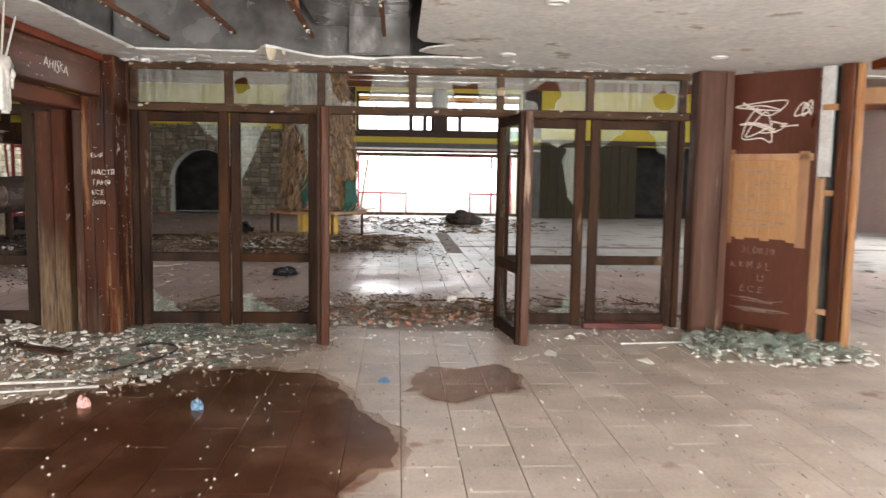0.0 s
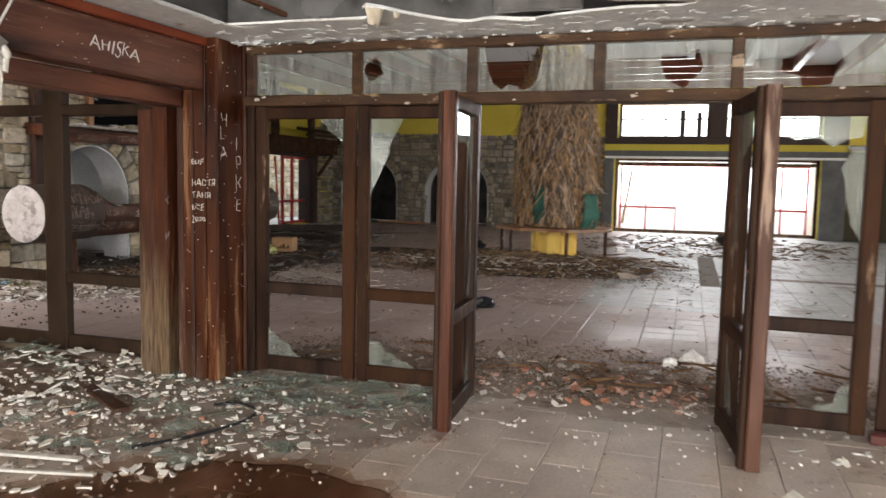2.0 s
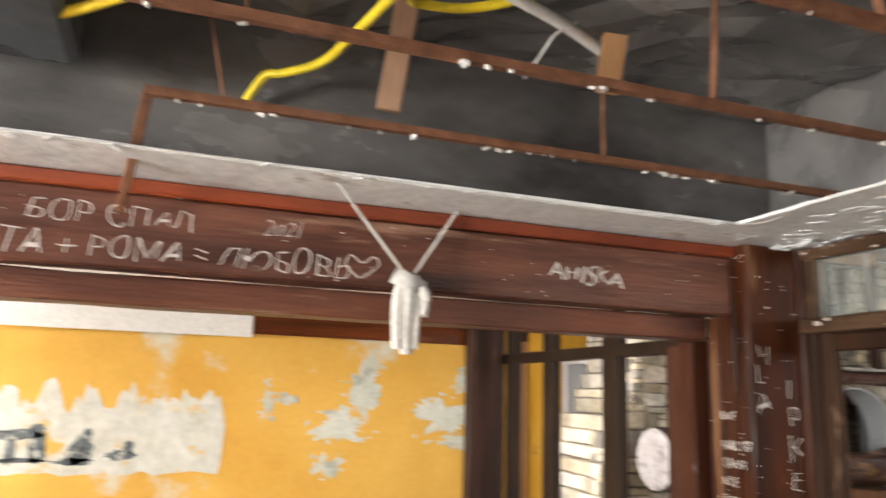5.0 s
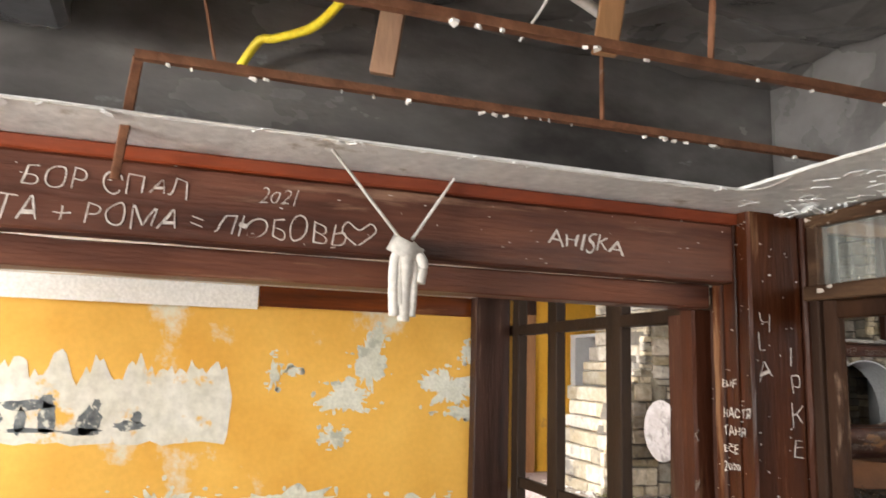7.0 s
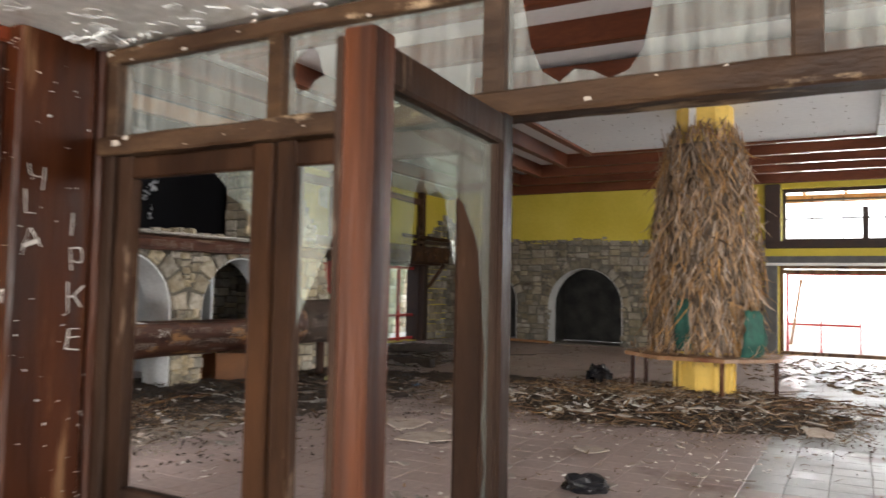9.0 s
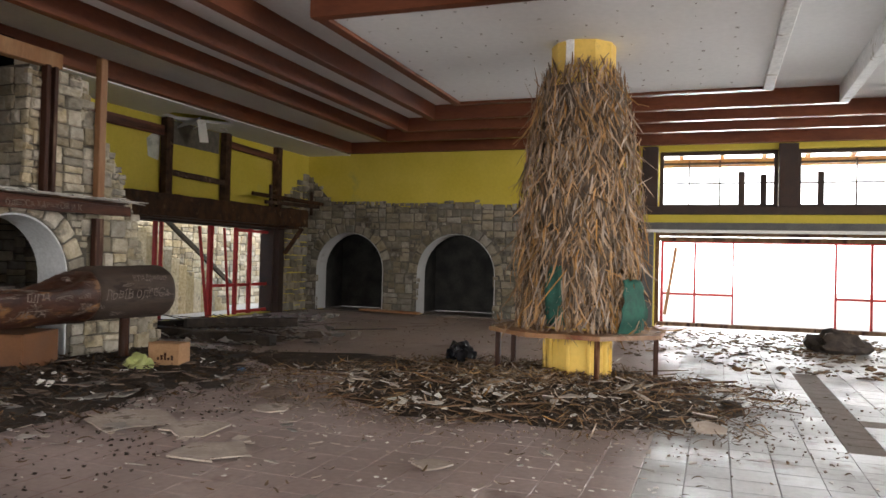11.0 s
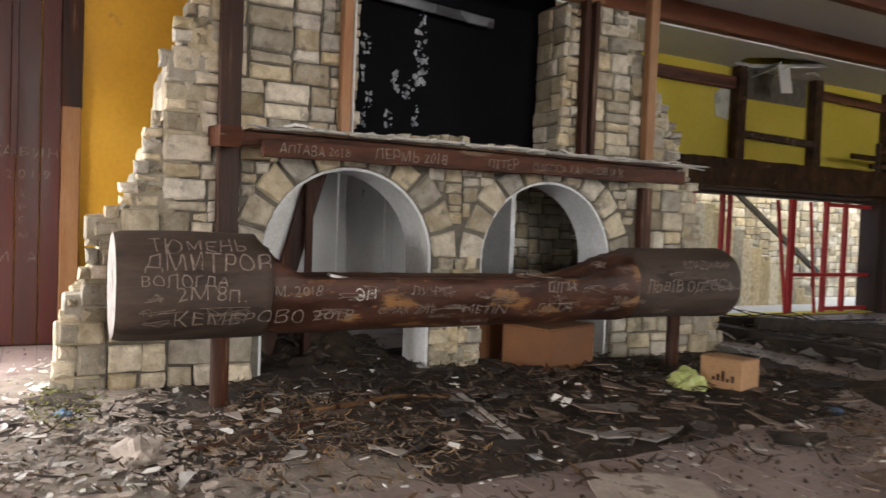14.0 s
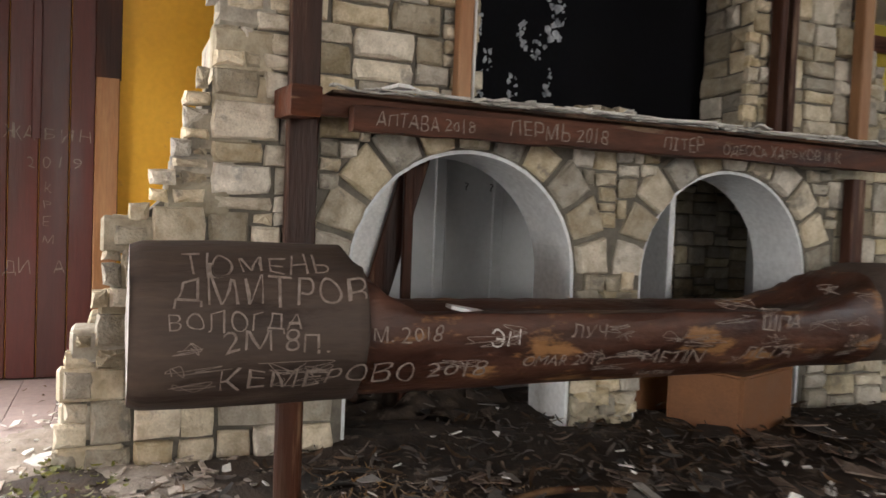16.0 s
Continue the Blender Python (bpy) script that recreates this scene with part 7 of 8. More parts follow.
def blot(u, v, su, sv, seed, n=26):
    r = random.Random(seed)
    s = r.uniform(0, 50)
    return [(u + su * math.cos(a) * (1 + 0.55 * noise.noise(Vector((math.cos(a) * 1.7 + s, math.sin(a) * 1.7, 0))) + 0.22 * noise.noise(Vector((math.cos(a) * 6 + s, math.sin(a) * 6, 3)))),
             v + sv * math.sin(a) * (1 + 0.55 * noise.noise(Vector((math.cos(a) * 1.7, math.sin(a) * 1.7 + s, 5))) + 0.22 * noise.noise(Vector((math.cos(a) * 6, math.sin(a) * 6 + s, 9))))) for a in np.linspace(0, 2 * math.pi, n, endpoint=False)]


g = slab(Geo(), "x", -6.035, -6.030, [(2.2, 0.98)] + [(2.2 + 0.095 * k, 0.93 + 0.05 * noise.noise(Vector((k * 0.7, 2, 0))) + 0.05 * noise.noise(Vector((k * 2.7, 2, 4)))) for k in range(1, 25)] + [(4.50, 1.0), (4.52, 1.3), (4.46, 1.55)] + [(4.42 - 0.03 * k, 1.52 + 0.22 * noise.noise(Vector((k * 0.21, 7, 0))) + 0.14 * noise.noise(Vector((k * 0.8, 7, 3))) + 0.05 * noise.noise(Vector((k * 2.3, 7, 9)))) for k in range(73)])
structure("mural_ground", g, MURAL, "faded pale mural patch on the ochre lining", "mural")
g = Geo()
for u, v, su, sv, sd in ((3.02, 1.22, 0.17, 0.04, 1), (3.16, 1.13, 0.07, 0.12, 2), (2.98, 1.10, 0.04, 0.10, 3), (3.46, 1.10, 0.09, 0.10, 4), (3.50, 1.22, 0.03, 0.05, 5), (3.75, 1.07, 0.11, 0.04, 6), (2.75, 1.14, 0.10, 0.08, 7), (3.42, 1.02, 0.12, 0.03, 8), (3.15, 1.27, 0.05, 0.03, 9), (3.80, 1.13, 0.04, 0.05, 10), (3.05, 1.03, 0.20, 0.02, 21)):
    slab(g, "x", -6.030, -6.0285, blot(u, v, su, sv, sd, 18))
structure("mural_figures", g, MURALD, "blue-grey blurred painted shapes on the mural", "mural")
g = Geo()
for u, v, su, sv, sd in ((5.68, 1.62, 0.13, 0.24, 11), (5.47, 1.31, 0.20, 0.12, 12), (6.42, 1.42, 0.20, 0.17, 13), (5.39, 0.98, 0.10, 0.08, 14), (4.85, 1.50, 0.04, 0.12, 15), (5.75, 1.85, 0.06, 0.07, 16), (5.02, 1.53, 0.06, 0.03, 22), (6.55, 1.20, 0.10, 0.05, 23), (5.0, 0.35, 0.5, 0.16, 17), (6.2, 0.30, 0.5, 0.15, 18), (4.0, 0.4, 0.3, 0.2, 19), (6.6, 1.75, 0.05, 0.08, 20)):
    ragged(g, -6.0352, -6.032 + 0.0004 * (sd - 11), u, v, su, sv, sd)
structure("peeled_patches", g, PEEL, "bared white plaster patches on the ochre lining", "wall patch")
g = Geo()
for y, z, s in ((4.4, 2.20, 0.20), (4.75, 2.17, 0.16), (5.0, 2.19, 0.22), (5.35, 2.18, 0.14), (4.2, 2.21, 0.1)):
    flake(g, (-4.2, y, z), s, 0.012, r7, 7, 0.9)
solo("ceiling_shreds", g, CHIP, "torn shreds hanging from the side room ceiling", "ceiling scraps", kind="stuff")

# ---- puddles ----
PUD = [(-2.55, 4.2), (-2.0, 4.95), (-1.83, 5.21), (-1.45, 5.38), (-1.03, 5.44), (-0.62, 5.32), (-0.39, 5.07), (-0.30, 4.75), (-0.20, 4.45), (-0.06, 4.15), (0.03, 3.88), (-0.02, 3.62), (-0.16, 3.5), (-0.25, 3.25), (-0.42, 2.9), (-1.0, 2.5), (-1.8, 2.2), (-2.6, 2.4)]
PUD2 = [(0.05, 4.85), (0.16, 5.3), (0.25, 5.50), (0.5, 5.42), (0.77, 5.58), (0.86, 5.3), (0.84, 4.95), (0.62, 4.85), (0.42, 4.62), (0.25, 4.68), (0.14, 4.88)]
for i, pl in enumerate((PUD, PUD2)):
    pts = []
    for a, b in zip(pl, pl[1:] + pl[:1]):
        for k in range(6):
            t = k / 6
            x, y = a[0] + (b[0] - a[0]) * t, a[1] + (b[1] - a[1]) * t
            pts.append((x + 0.06 * noise.noise(Vector((x * 6, y * 6, i))) + 0.03 * noise.noise(Vector((x * 19, y * 19, i))), y + 0.06 * noise.noise(Vector((x * 6, y * 6, i + 4)))))
    mx, my = sum(p[0] for p in pts) / len(pts), sum(p[1] for p in pts) / len(pts)
    for q in (1,):
        damp = []
        for x, y in pts:
            k = 1.03 + 0.04 * q + 0.07 * noise.noise(Vector((x * 5, y * 5, 8 + q))) + 0.05 * noise.noise(Vector((x * 14, y * 14, 3 + q)))
            damp.append((mx + (x - mx) * k, my + (y - my) * k))
        solo("damp_margin", slab(Geo(), "z", -0.004, 0.0048, damp), WET2, "drying damp margin round the puddle", "damp stain", "puddles", "stuff")
    solo("puddle", slab(Geo(), "z", -0.003, 0.0078, pts), (WET, WET3)[i], "thin red-brown muddy puddle on the tiles", "puddle", "puddles", "stuff")

# ---- litter ----
def ground_patch(name, cx, cy, rx, ry, h, mat, label, seed, n=46, sc=2.0):
    """A low uneven heap that thins out to nothing at its edge."""
    vs, fs = [], []
    for i in range(n + 1):
        for j in range(n + 1):
            u, v = 2 * i / n - 1, 2 * j / n - 1
            d = math.hypot(u, v)
            x, y = cx + rx * u, cy + ry * v
            k = max(0, 1 - d ** 2 + 0.45 * noise.noise(Vector((x * 0.9, y * 0.9, seed))))
            z = h * min(1, k * 1.2) * (0.55 + 0.6 * noise.noise(Vector((x * sc, y * sc, seed + 5)))) + 0.25 * h * noise.noise(Vector((x * 7, y * 7, seed))) * (k > 0.1)
            vs.append((x, y, z if k > 0.02 else -0.02))
    for i in range(n):
        for j in range(n):
            q = i * (n + 1) + j
            fs.append((q, q + 1, q + n + 2, q + n + 1))
    return solo(name, Geo().add(vs, fs), mat, label, "litter", kind="stuff", smooth=True)


DIRT_M = surf("mixed_brown_grey_rubble_dirt", (0.11, 0.076, 0.055), (0.25, 0.185, 0.145), 10, 0.95, 0.9, c3=(0.24, 0.19, 0.155), stain=0.56, fine=60, stain_scale=7)
ground_patch("litter_heap", -2.1, 15.3, 2.3, 2.0, 0.13, DIRT, "brown heap of leaves and rubbish round the column", 1)
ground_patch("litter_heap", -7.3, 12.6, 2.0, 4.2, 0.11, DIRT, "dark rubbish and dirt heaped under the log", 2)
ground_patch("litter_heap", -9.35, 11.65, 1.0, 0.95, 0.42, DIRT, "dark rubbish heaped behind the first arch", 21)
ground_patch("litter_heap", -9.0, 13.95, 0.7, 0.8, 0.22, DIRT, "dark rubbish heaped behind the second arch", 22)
ground_patch("litter_heap", -7.6, 9.5, 1.7, 1.0, 0.07, DIRT_L, "dry grey rubble at the foot of the stone wall", 3)
for i, (x, y, rx, ry) in enumerate(((0.55, 7.75, 0.95, 0.42), (-1.75, 7.75, 0.75, 0.35), (2.1, 7.7, 0.7, 0.35))):
    ground_patch("litter_heap", x, y, rx, ry, 0.030, DIRT_M, "dirt and brick rubble behind the screen", 4 + 0.7 * i, 34)
DUST = surf("grey_plaster_dust", (0.26, 0.215, 0.185), (0.38, 0.33, 0.29), 5, 0.95, 0.5, c3=(0.17, 0.115, 0.09), stain=0.57, fine=60, stain_scale=3)
ground_patch("plaster_dust", -2.0, 6.1, 1.3, 0.75, 0.010, DUST, "grey plaster dust trodden over the tiles", 14, 60)
ground_patch("plaster_dust", 0.2, 7.5, 2.4, 0.7, 0.008, DUST, "grey dust over the threshold tiles", 15, 60)
ground_patch("litter_heap", -8.4, 18.6, 1.8, 1.5, 0.07, DIRT_M, "rubbish by the red glazing", 5)
ground_patch("litter_heap", -5.0, 16.3, 1.4, 0.9, 0.05, DIRT, "scattered dirt on the hall floor", 6)
ground_patch("litter_heap", -6.6, 10.6, 1.4, 1.2, 0.035, DIRT_L, "dry grey litter on the hall floor", 7)
ground_patch("litter_heap", -4.5, 6.1, 1.5, 0.9, 0.06, DIRT_M, "rubble and dirt on the side room floor", 9)
ground_patch("litter_heap", 3.2, 6.1, 0.8, 0.6, 0.07, DIRT_L, "broken glass heap at the portal foot", 8)


def scatter(name, n, where, make, mat, label, cat, seed):
    r = random.Random(seed)
    g = Geo()
    for _ in range(n):
        x, y, z = where(r)
        make(g, x, y, z, r)
    return solo(name, g, mat, label, cat, kind="stuff")


def in_box(x0, x1, y0, y1, z=0.004):
    return lambda r: (r.uniform(x0, x1), r.uniform(y0, y1), z)


def in_disc(cx, cy, rx, ry, z=0.01, p=0.5, top=0.0):
    def f(r):
        a, d = r.uniform(0, 6.283), r.random() ** p
        k = d * (1 + 0.32 * noise.noise(Vector((cx + 1.4 * math.cos(a), cy + 1.4 * math.sin(a), 0))) + 0.22 * noise.noise(Vector((cx + 4 * math.cos(a), cy + 4 * math.sin(a), 7))))
        return cx + rx * k * math.cos(a), cy + ry * k * math.sin(a), z + top * (1 - d)
    return f


def m_chip(a, b):
    return lambda g, x, y, z, r: chunk(g, (x, y, z + 0.006), r.uniform(a, b), r.uniform(a, b), r.uniform(a, b) * 0.5, r)


def m_flake(a, b, t=0.008, tilt=0.12):
    return lambda g, x, y, z, r: flake(g, (x, y, z), a + (b - a) * r.random() ** 2.2, t, r, r.randint(4, 7), tilt)


def m_leaf(a, b, w=0.018):
    return lambda g, x, y, z, r: curl(g, (x, y, z + 0.02), r.uniform(a, b), r.uniform(w * 0.5, w * 1.2), r, None, 1.0)


def m_stick(a, b):
    def f(g, x, y, z, r):
        an, l = r.uniform(0, 6.28), r.uniform(a, b)
        w = r.uniform(0.006, 0.02)
        timber(g, (x, y, z + w), (x + l * math.cos(an), y + l * math.sin(an), z + w + r.uniform(0, 0.04)), w, w, 0.004, 0.12, b=0.003)
    return f


# lobby floor
scatter("plaster_crumbs", 380, in_box(-2.5, 2.4, 2.4, 7.0), m_chip(0.005, 0.017), CHIP, "small white plaster crumbs strewn on the lobby tiles", "crumbs", 101)
scatter("dirt_grit", 900, in_disc(-2.3, 5.9, 1.6, 1.2, 0.004), m_chip(0.005, 0.03), DIRT_M, "brown dirt and plaster crumbs by the portal", "grit", 163)
scatter("rubbish_scraps", 160, in_disc(-2.3, 5.9, 1.4, 1.0, 0.006), m_flake(0.02, 0.12, 0.006, 0.3), PALE_SHEET, "dirty board scraps by the portal", "rubbish", 164)
scatter("plaster_lumps", 170, in_disc(-2.7, 5.9, 1.3, 0.95, 0.006), m_chip(0.012, 0.055), CHIP, "white broken plaster lumps by the portal", "plaster lumps", 169)
scatter("plaster_crumbs", 430, in_disc(-2.6, 5.75, 1.2, 1.0, 0.006), m_flake(0.012, 0.09, 0.008, 0.25), CHIP, "white plaster flakes heaped by the portal", "plaster flakes", 102)
scatter("glass_shards", 150, in_disc(-2.5, 6.1, 1.3, 0.9, 0.008), m_flake(0.05, 0.30, 0.004, 0.16), SHARD, "greenish broken window glass by the portal", "broken glass", 103)
scatter("glass_shards", 150, in_box(-2.4, -0.6, 6.3, 7.0, 0.008), m_flake(0.05, 0.32, 0.004, 0.16), SHARD, "greenish broken window glass under the screen", "broken glass", 104)
scatter("plaster_crumbs", 300, in_box(-2.4, 2.8, 6.3, 7.8, 0.006), m_flake(0.01, 0.055, 0.01, 0.3), CHIP, "white plaster flakes along the screen", "plaster flakes", 105)
scatter("glass_shards", 420, in_disc(3.15, 6.1, 0.75, 0.62, 0.02, 0.6, 0.09), m_flake(0.04, 0.20, 0.004, 0.6), SHARD, "heap of greenish broken glass at the portal foot", "broken glass", 106)
scatter("plaster_crumbs", 220, in_disc(3.25, 6.0, 0.9, 0.75, 0.02, 0.5, 0.04), m_flake(0.02, 0.09, 0.01, 0.4), CHIP, "white flakes among the broken glass", "plaster flakes", 107)
scatter("plaster_crumbs", 600, in_disc(-4.4, 5.9, 1.5, 1.1, 0.03), m_flake(0.02, 0.14, 0.012, 0.4), CHIP, "white plaster flakes on the side room floor", "plaster flakes", 108)
scatter("board_pieces", 26, in_disc(-5.0, 6.2, 0.5, 0.35, 0.05, 0.6, 0.1), m_flake(0.12, 0.34, 0.014, 0.9), CHIP, "broken white plasterboard pieces heaped in the side room", "board pieces", 140)
scatter("glass_shards", 60, in_disc(-4.6, 6.6, 0.9, 0.4, 0.04), m_flake(0.1, 0.36, 0.004, 0.4), SHARD, "greenish broken glass in the side room", "broken glass", 141)
scatter("dust_grit", 420, in_box(0.2, 3.6, 1.2, 6.6, 0.002), m_chip(0.004, 0.014), DUST, "pale grit strewn on the lobby tiles", "grit", 172)
scatter("dust_grit", 900, in_box(-2.5, 3.1, 1.6, 7.0, 0.002), m_chip(0.004, 0.012), DIRT, "dark grit on the lobby tiles", "grit", 109)
scatter("brick_bits", 70, in_disc(0.35, 7.45, 1.2, 0.5, 0.02, 0.6), m_chip(0.015, 0.075), BRICKBIT, "broken red brick bits behind the doors", "brick bits", 110)
scatter("brick_bits", 10, in_disc(-2.1, 5.9, 0.9, 0.6, 0.012), m_chip(0.015, 0.05), BRICKBIT, "broken brick bits on the lobby floor", "brick bits", 111)
scatter("dirt_grit", 3200, in_disc(0.3, 7.85, 3.0, 0.95, 0.006, 0.62), m_chip(0.006, 0.032), DIRT_M, "brown dirt crumbs behind the screen", "grit", 166)
scatter("rubbish_scraps", 150, in_disc(0.2, 7.8, 2.9, 0.7, 0.012, 0.6), m_flake(0.02, 0.12, 0.008, 0.3), PALE_SHEET, "pale board scraps behind the screen", "rubbish", 167)
scatter("splinters", 70, in_disc(0.2, 7.9, 2.7, 0.8, 0.012, 0.6), m_stick(0.1, 0.4), WOOD_PALE, "wood splinters behind the screen", "splinters", 168)
scatter("dry_litter", 700, in_disc(0.4, 8.0, 3.2, 1.0, 0.012), m_leaf(0.02, 0.09, 0.012), DRYLEAF_D, "leaf and bark litter behind the screen", "leaf litter", 112)
scatter("rubble_lumps", 160, in_disc(0.4, 7.6, 2.8, 0.8, 0.015), m_chip(0.012, 0.07), SHEET, "pale rubble lumps behind the screen", "rubble", 113)
scatter("paper_scraps", 16, in_box(0.9, 2.6, 5.6, 6.7, 0.008), m_flake(0.06, 0.16, 0.004, 0.35), PAPER, "crumpled white paper scraps near the door", "paper", 114)
scatter("paper_scraps", 18, in_disc(-1.3, 5.95, 0.8, 0.3, 0.006), m_flake(0.05, 0.16, 0.004, 0.1), PAPER, "dirty paper scraps on the lobby floor", "paper", 115)
# hall floor
scatter("dirt_grit", 1800, in_disc(-2.2, 15.0, 3.7, 3.0, 0.002, 0.6), m_chip(0.006, 0.03), DIRT_M, "brown dirt crumbs round the leaf heap", "grit", 160)
scatter("dirt_grit", 2200, in_disc(-6.6, 12.2, 2.9, 4.6, 0.002, 0.55), m_chip(0.006, 0.035), DIRT, "dark dirt crumbs before the log", "grit", 161)
scatter("rubbish_scraps", 220, in_disc(-3.0, 13.4, 3.2, 2.2, 0.006, 0.6), m_flake(0.03, 0.14, 0.006, 0.3), PALE_SHEET, "pale board scraps on the hall floor", "rubbish", 162)
scatter("leaf_litter", 4600, in_disc(-2.1, 15.25, 3.0, 2.4, 0.01, 0.75, 0.13), m_leaf(0.04, 0.17, 0.011), DRYLEAF_D, "dark dead leaves heaped round the column", "leaf litter", 121)
scatter("leaf_litter", 1500, in_disc(-2.1, 15.1, 3.0, 2.3, 0.02, 0.8, 0.16), m_leaf(0.07, 0.32, 0.012), DRYLEAF_F, "tan dead leaves heaped round the column", "leaf litter", 122)
scatter("board_scraps", 60, in_disc(-1.8, 14.9, 2.6, 1.9, 0.07, 0.7, 0.10), m_flake(0.10, 0.34, 0.010, 0.4), PALE_SHEET, "broken board scraps in the leaf heap", "board scraps", 173)
scatter("twigs", 160, in_disc(-1.9, 15.2, 2.7, 2.1, 0.04, 0.6, 0.12), m_stick(0.2, 0.8), WOOD_PALE, "dry twigs in the leaf heap", "twigs", 123)
scatter("rubbish_scraps", 300, in_disc(-2.2, 14.7, 2.8, 1.8, 0.05, 0.7, 0.10), m_flake(0.03, 0.15, 0.006, 0.5), PAPER, "pale rubbish scraps in the leaf heap", "rubbish", 124)
scatter("rubbish_scraps", 110, in_disc(-7.1, 12.8, 1.8, 3.6, 0.04, 0.6, 0.06), m_flake(0.06, 0.45, 0.006, 0.14), DARKSHEET, "dark scraps under the log", "rubbish", 125)
scatter("rubbish_scraps", 90, in_disc(-6.9, 12.4, 1.9, 3.4, 0.05, 0.6, 0.08), m_flake(0.03, 0.13, 0.006, 0.5), CHIP, "white scraps under the log", "rubbish", 126)
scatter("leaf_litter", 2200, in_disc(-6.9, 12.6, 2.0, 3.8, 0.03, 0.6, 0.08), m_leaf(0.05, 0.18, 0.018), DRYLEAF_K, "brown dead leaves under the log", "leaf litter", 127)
scatter("fibre_sheets", 70, in_disc(-6.6, 11.2, 2.0, 2.4, 0.04, 0.7, 0.05), m_flake(0.05, 0.32, 0.006, 0.16), SHEET, "torn grey fibre sheets strewn before the log", "rubbish", 150)
scatter("brown_board_scraps", 60, in_disc(-6.3, 13.6, 1.8, 2.6, 0.05, 0.7, 0.05), m_flake(0.12, 0.5, 0.01, 0.2), DIRT_M, "flat brown board scraps before the log", "board scraps", 151)
scatter("dirt_grit", 1500, in_disc(-7.0, 9.7, 1.7, 1.1, 0.01, 0.6, 0.03), m_chip(0.006, 0.035), DIRT_L, "pale rubble crumbs at the stone wall foot", "grit", 170)
scatter("rubbish_scraps", 120, in_disc(-9.3, 11.65, 0.9, 0.8, 0.10, 0.6, 0.2), m_flake(0.05, 0.26, 0.008, 0.5), DARKSHEET, "dark scraps heaped behind the arch", "rubbish", 171)
scatter("straw", 1300, in_disc(-6.5, 10.9, 1.1, 0.9, 0.03, 0.6, 0.03), m_leaf(0.04, 0.14, 0.008), DRYLEAF_F, "tan straw on the floor before the log", "straw", 128)
scatter("rubbish_scraps", 480, in_disc(-7.1, 9.7, 1.5, 0.9, 0.03, 0.6, 0.04), m_flake(0.02, 0.14, 0.008, 0.22), PALE_SHEET, "grey rubble flakes at the stone wall foot", "rubble", 129)
scatter("rubbish_scraps", 420, in_disc(-7.5, 9.2, 2.0, 1.1, 0.02, 0.6, 0.03), m_flake(0.03, 0.12, 0.008, 0.4), CHIP, "white rubble flakes at the stone wall foot", "rubble", 130)
scatter("plaster_crumbs", 500, in_box(-9.5, 2.5, 8.3, 13.5, 0.003), m_flake(0.012, 0.06, 0.006, 0.2), CHIP, "small white crumbs over the hall floor", "crumbs", 131)
scatter("leaf_litter", 1500, in_box(-10.3, 4.0, 8.2, 24.8, 0.003), m_leaf(0.03, 0.12, 0.014), DRYLEAF_D, "scattered brown leaves on the hall floor", "leaf litter", 132)
scatter("leaf_litter", 900, in_disc(1.4, 21.6, 3.4, 3.4, 0.006, 0.75), m_flake(0.04, 0.22, 0.012, 0.25), DRYLEAF_D, "dark leaf mats before the far window", "leaf litter", 133)
scatter("rubbish_scraps", 60, in_box(-6.0, 0.0, 9.5, 14.5, 0.006), m_flake(0.06, 0.22, 0.008, 0.25), SHEET, "flat grey scraps on the hall floor", "rubbish", 134)
scatter("rubbish_scraps", 260, in_disc(-8.2, 18.4, 2.3, 1.9, 0.03, 0.6, 0.1), m_flake(0.06, 0.35, 0.01, 0.5), SHEET, "broken board scraps by the red glazing", "rubbish", 165)
scatter("charred_planks", 60, in_disc(-8.4, 18.5, 2.2, 1.8, 0.05, 0.7, 0.2), m_stick(0.6, 1.6), CHAR, "charred boards heaped by the red glazing", "charred boards", 135)
scatter("rubble_lumps", 120, in_disc(-9.4, 20.5, 1.2, 3.6, 0.02), m_chip(0.05, 0.18), SHEET, "broken lumps near the side opening", "rubble", 136)
scatter("glass_shards", 80, in_box(4.5, 8.5, 7.5, 13.0, 0.006), m_flake(0.08, 0.3, 0.006, 0.2), SHEET, "broken scraps on the east hall floor", "rubbish", 137)
scatter("leaf_litter", 260, in_disc(-7.6, 9.35, 0.7, 0.25, 0.05), m_leaf(0.02, 0.06, 0.016), MOSS, "yellow-green moss and weeds at the wall foot", "moss", 138)

# ---- single things lying about ----
r8 = random.Random(55)


def bag(name, x, y, s, mat, label, cat, seed, flat=0.6):
    """A crumpled bag: a lump folded by noise."""
    bm = bmesh.new()
    bmesh.ops.create_icosphere(bm, subdivisions=3, radius=1)
    for v in bm.verts:
        k = 1 + 0.45 * noise.noise(v.co * 1.7 + Vector((seed, 0, 0))) + 0.22 * abs(noise.noise(v.co * 4.3 + Vector((0, seed, 0))))
        v.co = Vector((v.co.x * s * k, v.co.y * s * k * 0.8, max(0, (v.co.z + 0.55) * s * flat * k)))
    me = bpy.data.meshes.new(name)
    bm.to_mesh(me)
    bm.free()
    me.materials.append(mat)
    o = tagged(new(name, me), label, cat)
    o.location = (x, y, 0.002)
    return o


bag("bin_bag", -1.56, 10.55, 0.18, BIN_BAG, "crumpled black plastic bag on the hall floor", "plastic bag", 3, 0.36)
bag("bin_bag", -3.4, 16.9, 0.2, BIN_BAG, "crumpled black plastic bag in the leaf heap", "plastic bag", 8, 0.9)
bag("plastic_wrap", -6.62, 14.28, 0.16, LIMEP, "crumpled lime-green plastic wrap by the box", "plastic wrap", 5, 0.8)
